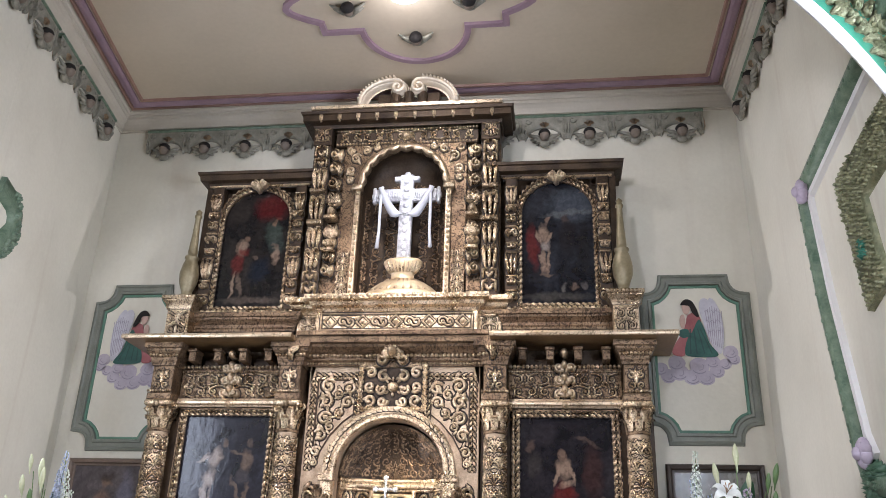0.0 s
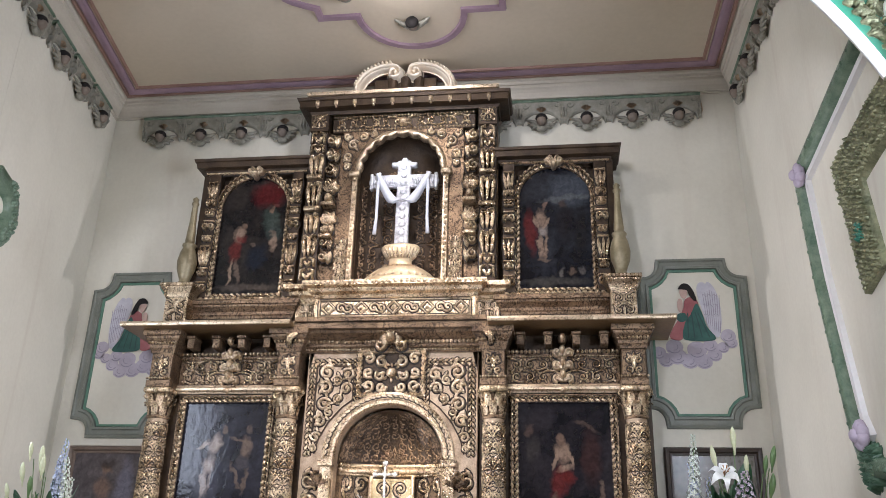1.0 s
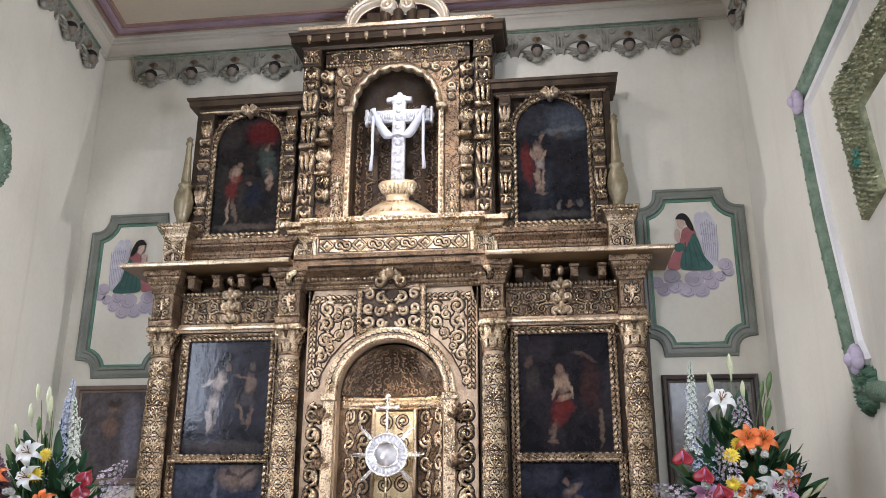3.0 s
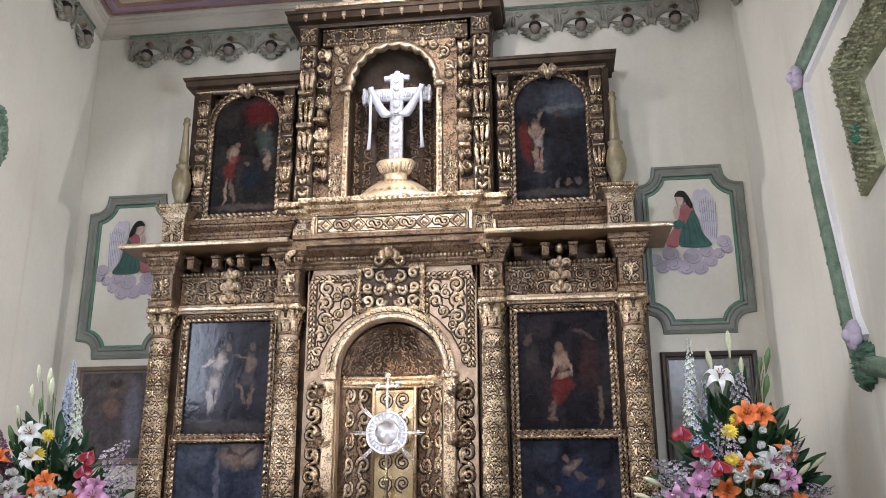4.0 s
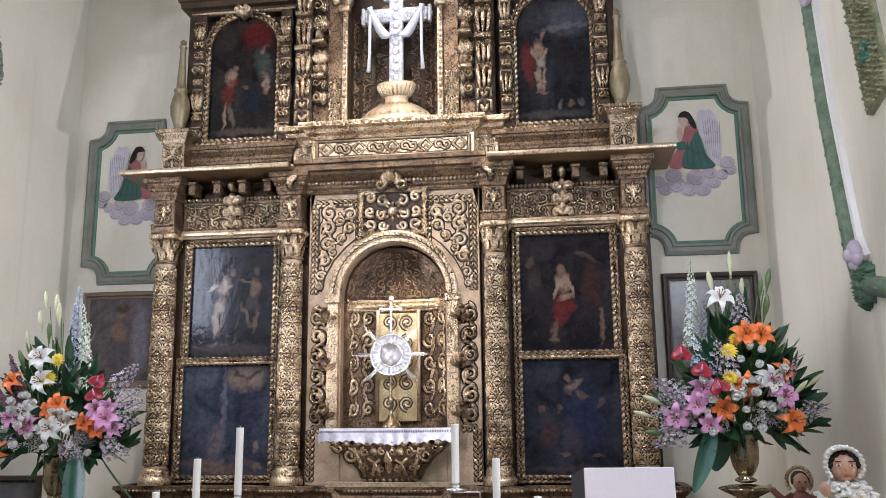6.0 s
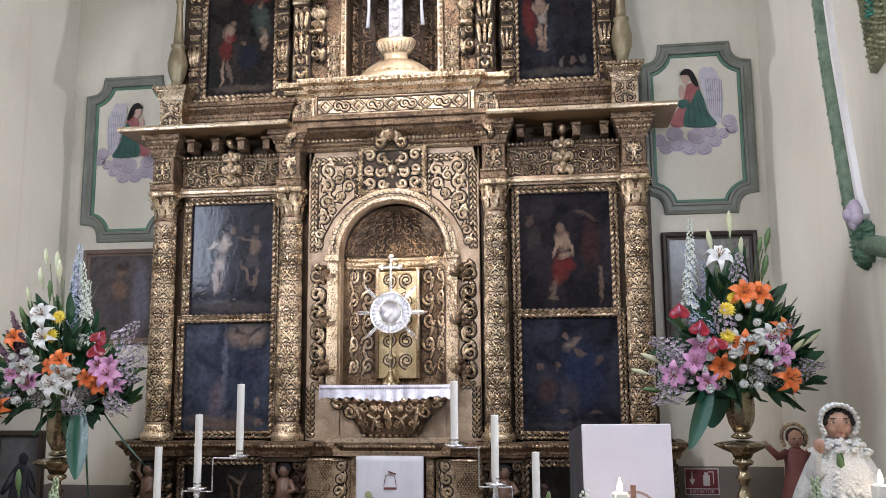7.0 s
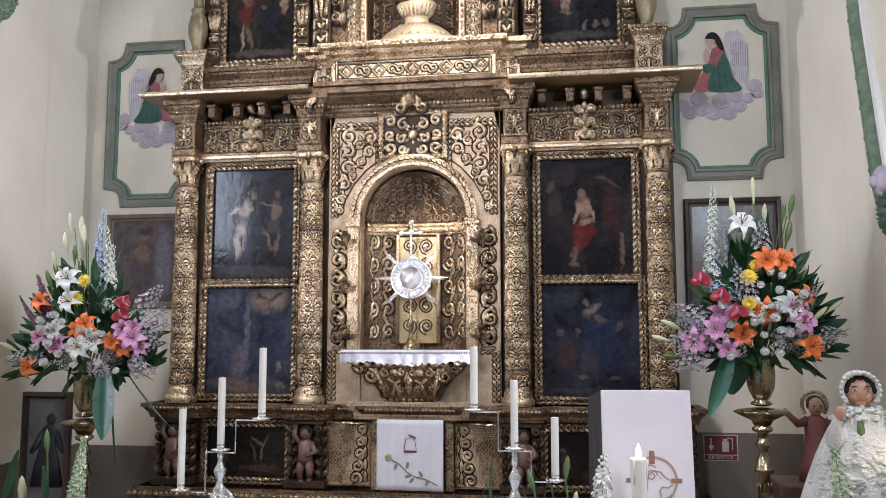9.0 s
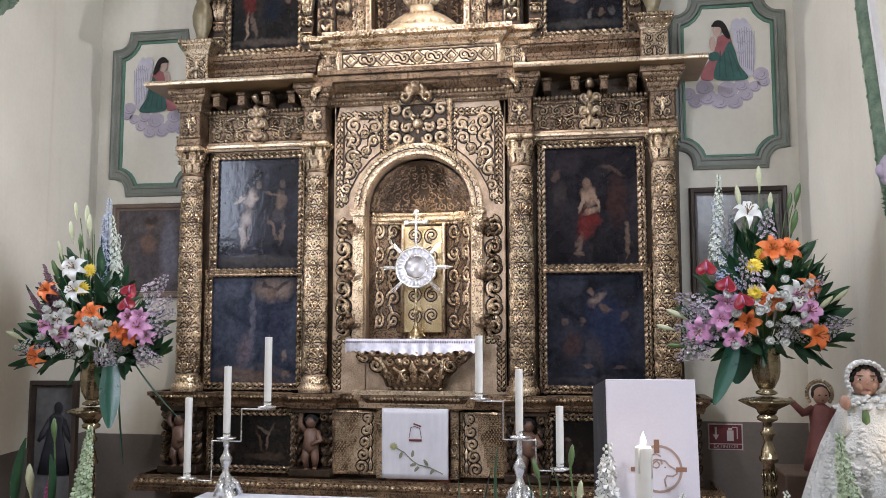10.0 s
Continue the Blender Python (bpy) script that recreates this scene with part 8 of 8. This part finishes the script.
def candelabrum(name, x, y, spots, base_z):
    """Three candles on stepped arms over a chased silver foot; spots are (across, cup height, candle top)."""
    root = thing(name, "silver three-armed candelabrum with tall white candles", "candelabrum", "altar candelabra", at=pose(x, y, 0))
    b = B()
    zc = spots[1][1]
    H = zc - base_z
    lathe(b, [(0.055, 0), (0.05, 0.01), (0.035, 0.03), (0.03, 0.05), (0.034, 0.07), (0.018, 0.10), (0.014, 0.12), (0.026, 0.15), (0.028, 0.165), (0.014, 0.19), (0.010, 0.21), (0.016, 0.225), (0.010, H - 0.01)], 0, 0, base_z, 14)
    for k in range(3):
        a = 2 * math.pi * k / 3 + 0.5
        tube(b, [(0.02 * math.cos(a), 0.02 * math.sin(a), base_z + 0.08), (0.05 * math.cos(a), 0.05 * math.sin(a), base_z + 0.05), (0.065 * math.cos(a), 0.065 * math.sin(a), base_z + 0.005)], [0.010, 0.012, 0.016], 7)
        for j in range(4):
            ball(b, (0.036 * math.cos(a + 0.5 * j), 0.036 * math.sin(a + 0.5 * j), base_z + 0.035 + 0.012 * (j % 2)), 0.011, 0.011, 0.012, 6, 4)
    part("foot", b, SILVER, root, "chased silver foot", True)
    b = B()
    for (u, z, top) in spots:
        if abs(u) > 1e-6:
            inner = math.copysign(min(abs(u) * 0.45, 0.07), u)
            tube(b, [(u, 0, z - 0.012), (inner, 0, z - 0.012)], 0.0035, 6)
            tube(b, [(inner, 0, z - 0.012), (inner, 0, zc - 0.015)], 0.0035, 6)
            tube(b, [(inner, 0, zc - 0.015), (0, 0, zc - 0.015)], 0.0035, 6)
    part("arm", b, SILVER, root, "stepped silver arms")
    for (u, z, top) in spots:
        b = B()
        lathe(b, [(0.012, -0.015), (0.042, -0.004), (0.044, 0.0), (0.015, 0.003), (0.017, 0.02), (0.018, 0.024)], u, 0, z, 16)
        cup = part("drip_cup", b, SILVER, root, "", True)
        b = B()
        lathe(b, [(0.0165, 0.0), (0.0165, top - z - 0.012), (0.0155, top - z - 0.008), (0.010, top - z - 0.012), (0.004, top - z - 0.014)], u, 0, z + 0.008, 14)
        tube(b, [(u, 0, top - 0.006), (u + 0.002, 0, top + 0.006)], 0.0012, 4)
        part("candle", b, WAX, root, "white wax candle", True)
    return root


candelabrum("candelabrum", -0.305, -3.0, [(0.193, 1.40, 1.713), (0.0, 1.257, 1.578), (-0.187, 1.075, 1.435)], AT)
candelabrum("candelabrum", 1.028, -3.0, [(-0.174, 1.45, 1.72), (0.0, 1.29, 1.575), (0.172, 1.16, 1.42)], AT)

# white folder with an emblem, standing on the altar
cd = thing("standing_card", "white standing card with a brown lamb emblem", "card", at=pose(1.565, -3.32, AT) @ pose(0, 0, 0, -6, 0, 4))
b = B()
box(b, -0.172, 0.172, -0.006, 0.004, 0.0, 0.555, 0.003)
part("front_sheet", b, surface("white_card", (0.60, 0.57, 0.62), (0.68, 0.65, 0.69), 0.6, 0, 3, 100, 0.05), cd)
b = B()
quadstrip(b, [[(-0.170, 0.004, 0.555), (-0.170, 0.004, 0.0)], [(-0.214, 0.10, 0.53), (-0.214, 0.16, 0.0)], [(-0.210, 0.104, 0.53), (-0.210, 0.164, 0.0)], [(-0.165, 0.006, 0.553), (-0.165, 0.006, 0.0)]])
part("back_sheet", b, surface("black_card", (0.02, 0.018, 0.02), (0.04, 0.036, 0.04), 0.6), cd, "dark back")
EM = surface("brown_print", (0.20, 0.10, 0.06), (0.30, 0.16, 0.10), 0.6)
S = facade(-0.006)
b = B()
relief(b, [(0.02 + 0.085 * math.cos(2 * math.pi * i / 32), 0.215 + 0.085 * math.sin(2 * math.pi * i / 32)) for i in range(33)], 0.0025, 0.002, S)
relief(b, [(-0.035, 0.155), (-0.03, 0.19), (-0.012, 0.205), (0.0, 0.235), (0.02, 0.25), (0.045, 0.245), (0.06, 0.228), (0.085, 0.212), (0.088, 0.198), (0.072, 0.188), (0.05, 0.19), (0.04, 0.175), (0.045, 0.15)], 0.0016, 0.002, S)
relief(b, spiral(0.012, 0.232, 0.022, 1.2, 0.0, 1, 14, 0.4), 0.0013, 0.002, S)
relief(b, [(-0.03, 0.215), (-0.038, 0.235), (-0.02, 0.262), (0.01, 0.272), (0.03, 0.262)], 0.0014, 0.002, S)
bead(b, 0.045, 0.222, 0.004, 0.003, 0.003, S)
part("emblem_line", b, surface("fine_brown_line", (0.32, 0.22, 0.18), (0.42, 0.30, 0.25), 0.6), cd, "thin brown emblem line")
b = B()
box(b, 0.005, 0.025, -0.009, -0.006, 0.275, 0.325, 0.0005)
box(b, 0.085, 0.125, -0.009, -0.006, 0.205, 0.222, 0.0005)
box(b, -0.085, -0.06, -0.009, -0.006, 0.205, 0.222, 0.0005)
part("emblem_bar", b, EM, cd, "brown cross ends")

# thick burning candles
FLAME = bpy.data.materials.new("flame")
FLAME.use_nodes = True
fp = FLAME.node_tree.nodes["Principled BSDF"]
fp.inputs["Emission Color"].default_value, fp.inputs["Emission Strength"].default_value = (1.0, 0.86, 0.62, 1), 12


def burning_candle(name, x, y, z0, z1, r):
    root = thing(name, "thick cream candle with a burning flame", "candle", "burning candles", at=pose(x, y, 0))
    b = B()
    lathe(b, [(r, z0), (r, z1 - 0.006), (r * 0.9, z1), (r * 0.6, z1 - 0.008), (0.003, z1 - 0.01)], seg=20)
    for k in range(4):
        a = 0.7 + 1.7 * k
        tube(b, [(r * math.cos(a), r * math.sin(a), z1 - 0.005), (r * 1.02 * math.cos(a), r * 1.02 * math.sin(a), z1 - 0.05 - 0.02 * k)], [0.004, 0.003], 5)
    part("wax", b, WAX, root, "", True)
    b = B()
    lathe(b, [(0.001, 0), (0.008, 0.006), (0.011, 0.016), (0.008, 0.030), (0.003, 0.044), (0.0005, 0.052)], 0, 0, z1 + 0.0, 10)
    part("flame", b, FLAME, root, "small bright flame", True)
    point_light("flame_light", (x, y, z1 + 0.03), 1.2, (1.0, 0.72, 0.40), 0.012)
    return root


burning_candle("burning_candle", 1.512, -3.55, AT, 1.33, 0.030)
burning_candle("burning_candle", 2.405, -3.50, AT, 1.36, 0.030)

# ---- the child figures ----
b = B()
DRESS = surface("white_satin_and_lace", (0.54, 0.55, 0.52), (0.70, 0.70, 0.68), 0.6, 0, 14, 120, 0.8, 0.1)
n = 40
rows = []
for r, z, w in ((0.30, 0.0, 0.05), (0.275, 0.10, 0.05), (0.235, 0.20, 0.05), (0.19, 0.30, 0.045), (0.145, 0.38, 0.04), (0.11, 0.43, 0.03), (0.085, 0.46, 0.02), (0.05, 0.475, 0.0)):
    rows.append([(r * (1 + w * math.sin(11 * 2 * math.pi * i / n)) * math.cos(2 * math.pi * i / n), 0.75 * r * (1 + w * math.sin(11 * 2 * math.pi * i / n)) * math.sin(2 * math.pi * i / n), z) for i in range(n)])
quadstrip(b, rows, True, True, 0)
rng = random.Random(9)
for k in range(620):
    a, z = rng.uniform(math.pi, 2 * math.pi), rng.uniform(0.02, 0.42)
    r = 0.31 - 0.42 * z if z < 0.3 else 0.18 - 0.75 * (z - 0.3)
    ball(b, (r * math.cos(a), 0.77 * r * math.sin(a), z), rng.uniform(0.010, 0.024), rng.uniform(0.010, 0.018), rng.uniform(0.006, 0.014), 6, 4, 0)
bmesh.ops.transform(b, matrix=Matrix.Diagonal((1, 1, 1.10, 1)), verts=b.verts)
dress_verts = set(b.verts)
ball(b, (0, 0, 0.555), 0.068, 0.066, 0.078, 16, 10, 1)
ball(b, (0, 0.02, 0.575), 0.078, 0.066, 0.075, 14, 9, 2)
for k in range(7):
    a = math.pi * (0.02 + 0.16 * k)
    ball(b, (0.062 * math.cos(a), -0.026, 0.562 + 0.056 * math.sin(a)), 0.019, 0.018, 0.018, 8, 6, 2)
for k in range(34):
    a = math.pi * (-0.22 + 1.44 * k / 33)
    q = 0.083 + 0.004 * (k % 2)
    ball(b, (q * math.cos(a), -0.030 - 0.006 * (k % 2), 0.565 + q * math.sin(a)), 0.0125, 0.028, 0.0125, 7, 5, 0)
ball(b, (0, 0.05, 0.58), 0.085, 0.05, 0.082, 12, 8, 0)
for s in (-1, 1):
    ball(b, (s * 0.030, -0.060, 0.566), 0.011, 0.007, 0.004, 8, 5, 4)
    ball(b, (s * 0.030, -0.0625, 0.566), 0.006, 0.006, 0.0045, 7, 5, 2)
    ball(b, (s * 0.030, -0.058, 0.584), 0.017, 0.007, 0.003, 8, 4, 2)
    ball(b, (s * 0.030, -0.042, 0.533), 0.020, 0.019, 0.022, 12, 8, 1)
ball(b, (0, -0.063, 0.548), 0.006, 0.007, 0.011, 8, 6, 1)
ball(b, (0, -0.060, 0.518), 0.014, 0.007, 0.005, 8, 5, 3)
ball(b, (0, -0.042, 0.500), 0.024, 0.019, 0.018, 12, 8, 1)
head_verts = [v for v in b.verts if v not in dress_verts]
bmesh.ops.transform(b, matrix=Matrix.Translation((0, 0, 0.655)) @ Matrix.Diagonal((0.92, 0.95, 0.78, 1)) @ Matrix.Translation((0, 0, -0.655)), verts=head_verts)
for k in range(110):
    a = rng.uniform(0, 2 * math.pi)
    q = rng.uniform(0.06, 0.125)
    ball(b, (q * math.cos(a), 0.75 * q * math.sin(a) - 0.01, 0.575 - 0.85 * q + rng.uniform(-0.006, 0.006)), rng.uniform(0.010, 0.022), rng.uniform(0.010, 0.016), rng.uniform(0.006, 0.011), 7, 5, 0)
tube(b, [(-0.07, -0.05, 0.42), (-0.13, -0.10, 0.40), (-0.12, -0.13, 0.46), (-0.105, -0.135, 0.51)], [0.04, 0.04, 0.024, 0.012], 9, 0)
ball(b, (-0.105, -0.14, 0.50), 0.024, 0.018, 0.03, 8, 6, 1)
doll = part("child_statue", b, [DRESS, SKIN, HAIR, RED_PAINT, WAX], None, "", True)
doll.matrix_world = pose(2.345, -3.28, AT, 0, 0, -8) @ Matrix.Diagonal((0.82, 0.82, 0.96, 1))
tagged(doll, "child statue in a white lace dress and bonnet", "statue")
b = B()
tube(b, [(0, 0, 0), (0, 0, 0.12), (0, 0, 0.30), (0, 0, 0.42), (0, 0, 0.46)], [0.13, 0.11, 0.075, 0.085, 0.03], 14, 0)
tube(b, [(-0.06, -0.01, 0.42), (-0.13, -0.04, 0.40), (-0.20, -0.05, 0.47)], [0.035, 0.03, 0.022], 8, 0)
ball(b, (-0.215, -0.05, 0.485), 0.022, 0.018, 0.026, 8, 5, 1)
tube(b, [(0.06, -0.01, 0.42), (0.14, -0.05, 0.38), (0.18, -0.08, 0.42)], [0.035, 0.03, 0.022], 8, 0)
ball(b, (0, -0.01, 0.52), 0.055, 0.055, 0.065, 14, 9, 1)
ball(b, (0, 0.012, 0.548), 0.06, 0.052, 0.05, 12, 7, 2)
for s in (-1, 1):
    ball(b, (s * 0.021, -0.060, 0.525), 0.009, 0.005, 0.005, 7, 5, 2)
    ball(b, (s * 0.050, -0.004, 0.53), 0.014, 0.026, 0.030, 8, 6, 2)
ball(b, (0, -0.064, 0.508), 0.007, 0.008, 0.011, 7, 5, 1)
ball(b, (0, -0.058, 0.486), 0.011, 0.006, 0.004, 7, 5, 0)
for k in range(18):
    a = math.pi * (-0.2 + 1.4 * k / 17)
    ball(b, (0.085 * math.cos(a), 0.02, 0.53 + 0.09 * math.sin(a)), 0.016, 0.008, 0.016, 6, 4, 3)
st2 = part("red_robed_statue", b, [surface("dark_red_brown_robe", (0.13, 0.04, 0.035), (0.22, 0.08, 0.07), 0.6, 0, 12, 60, 0.2), SKIN, surface("dark_brown_curls", (0.02, 0.012, 0.008), (0.05, 0.03, 0.02), 0.7, 0, 30, 90, 0.4), GOLD_BRIGHT], None, "", True)
st2.matrix_world = pose(2.83, -0.75, 0.83) @ Matrix.Scale(0.93, 4)
tagged(st2, "small child statue in a red robe with a gilt halo", "statue")
b = B()
box(b, 2.55, 2.97, -0.95, -0.5, 0, 0.83, 0.01)
tagged(part("plinth", b, surface("dark_wood_plinth", (0.05, 0.03, 0.02), (0.10, 0.06, 0.04), 0.4)), "dark wooden plinth under the red-robed statue", "plinth")

# glazed box with a dim figure leaning by the wall
gb = thing("glazed_frame", "tall dark wooden frame with glass beside the altarpiece", "display frame", at=pose(-2.69, -0.75, 0.0) @ pose(0, 0, 0, 0, 0, 4))
b = B()
sweep(b, [(-0.18, 0.35), (-0.18, 1.36), (0.21, 1.36), (0.21, 0.35)], [(0, 0), (0, 0.05), (0.03, 0.055), (0.04, 0.03), (0.045, 0)], True, facade(0))
part("frame", b, DARK_WOOD, gb)
b = B()
box(b, -0.14, 0.17, 0.0, 0.01, 0.39, 1.32, 0.001)
part("backing", b, surface("grey_backing", (0.07, 0.07, 0.072), (0.17, 0.17, 0.17), 0.12, 0, 4, 20, 0), gb)
b = B()
tube(b, [(0.03, -0.012, 0.66), (0.03, -0.012, 0.80), (0.03, -0.012, 0.98), (0.04, -0.012, 1.08), (0.045, -0.012, 1.12)], [0.13, 0.10, 0.055, 0.06, 0.02], 12)
ball(b, (0.05, -0.012, 1.155), 0.034, 0.034, 0.045, 10, 7)
for q in (-1, 1):
    tube(b, [(0.04 + q * 0.05, -0.012, 1.06), (0.03 + q * 0.10, -0.012, 0.95), (0.03 + q * 0.13, -0.012, 0.90)], [0.024, 0.022, 0.012], 7)
bmesh.ops.transform(b, matrix=Matrix.Translation((0, -0.012, 0)) @ Matrix.Diagonal((1, 0.08, 1, 1)), verts=b.verts)
part("dark_shape", b, surface("near_black_cloth", (0.008, 0.009, 0.013), (0.03, 0.032, 0.042), 0.5), gb, "dim dark shape behind the glass", True)

# side table that carries the low flowers
b = B()
box(b, -1.35, -0.5, -3.6, -3.12, 0.0, 0.95, 0.01)
tagged(part("side_table", b, DARK_WOOD), "plain dark side table beside the altar", "table")

# flowers in front, close to the altar's edge
fg = thing("low_flowers", "low white stock and green lily buds along the altar", "flowers")


def near(kind, x, y, z, way, size=1.0, spin=0.0):
    return set_flower(kind, fg, pointed((x, y, z), way, spin, size))


ME["white_stock"] = make_mesh("white_stock", spike_bm(64, 0.34, 21, 0.042, 0.026), [M_WHITE, M_WHITE, STEMS])
ME["green_stock"] = make_mesh("green_stock", spike_bm(110, 0.42, 22, 0.04, 0.02), [surface("pale_green_floret", (0.26, 0.36, 0.20), (0.50, 0.60, 0.40), 0.5, 0, 10, 60, 0.1, 0.1, 0.2), M_WHITE, STEMS])
near("green_stock", -0.80, -3.35, 0.98, (0.08, 0, 1), 0.85)
ME["pink_stock"] = make_mesh("pink_stock", spike_bm(60, 0.30, 23, 0.03, 0.016), [leafmat("magenta_floret", (0.30, 0.03, 0.13), (0.48, 0.10, 0.26), 0.5), M_WHITE, STEMS])
near("pink_stock", -0.955, -3.35, 0.97, (0.05, 0, 1), 0.55)
near("white_stock", 1.385, -3.40, 1.0, (-0.02, -0.05, 1), 0.95)
near("white_stock", 1.60, -3.62, 0.98, (0.2, 0, 1), 0.6)
near("green_stock", 2.20, -3.60, 1.02, (-0.12, 0, 1), 0.9)
near("white_stock", 2.05, -3.55, 0.98, (-0.3, 0, 1), 0.65)
for x, z, w, s in ((-1.03, 1.05, (-0.1, 0, 1), 1.1), (-0.93, 1.28, (-0.06, 0, 1), 0.8), (1.25, 1.22, (0.1, 0, 1), 0.75), (2.33, 1.35, (-0.1, 0, 1), 1.0), (1.13, 1.17, (-0.3, 0, 1), 0.7), (-1.12, 1.05, (0.1, 0, 1), 0.8), (1.28, 1.08, (0.1, 0, 1), 0.8)):
    near("lily_bud" if x in (-1.03, 1.28, -1.12) else "green_bud", x, -3.35, z, w, s)
for x, z, w, s in ((0.98, 1.0, (-0.25, 0, 1), 1.35), (0.92, 0.99, (-0.1, 0, 1), 1.0), (1.1, 1.0, (0.15, 0, 1), 0.9), (1.22, 1.0, (0.05, 0, 1), 1.1), (1.16, 1.0, (-0.12, 0, 1), 1.0), (-1.08, 1.0, (-0.1, 0, 1), 1.3), (-0.92, 1.0, (0.2, 0, 1), 1.0), (0.86, 0.99, (-0.5, 0, 1), 0.8), (2.42, 1.05, (-0.2, 0, 1), 1.0), (2.45, 1.12, (0.6, 0, 0.5), 0.8)):
    near("leaf", x, -3.38, z, w, s, 1.57)
for x, z0, z1 in ((1.25, 0.99, 1.22), (-1.03, 0.98, 1.04), (2.37, 1.0, 1.35), (1.13, 0.99, 1.17), (-0.93, 0.98, 1.28)):
    b = B()
    tube(b, [(x + 0.02, -3.36, z0), (x + 0.01, -3.35, (z0 + z1) / 2), (x, -3.35, z1)], 0.004, 5)
    part("stem", b, M_FRESH, fg)
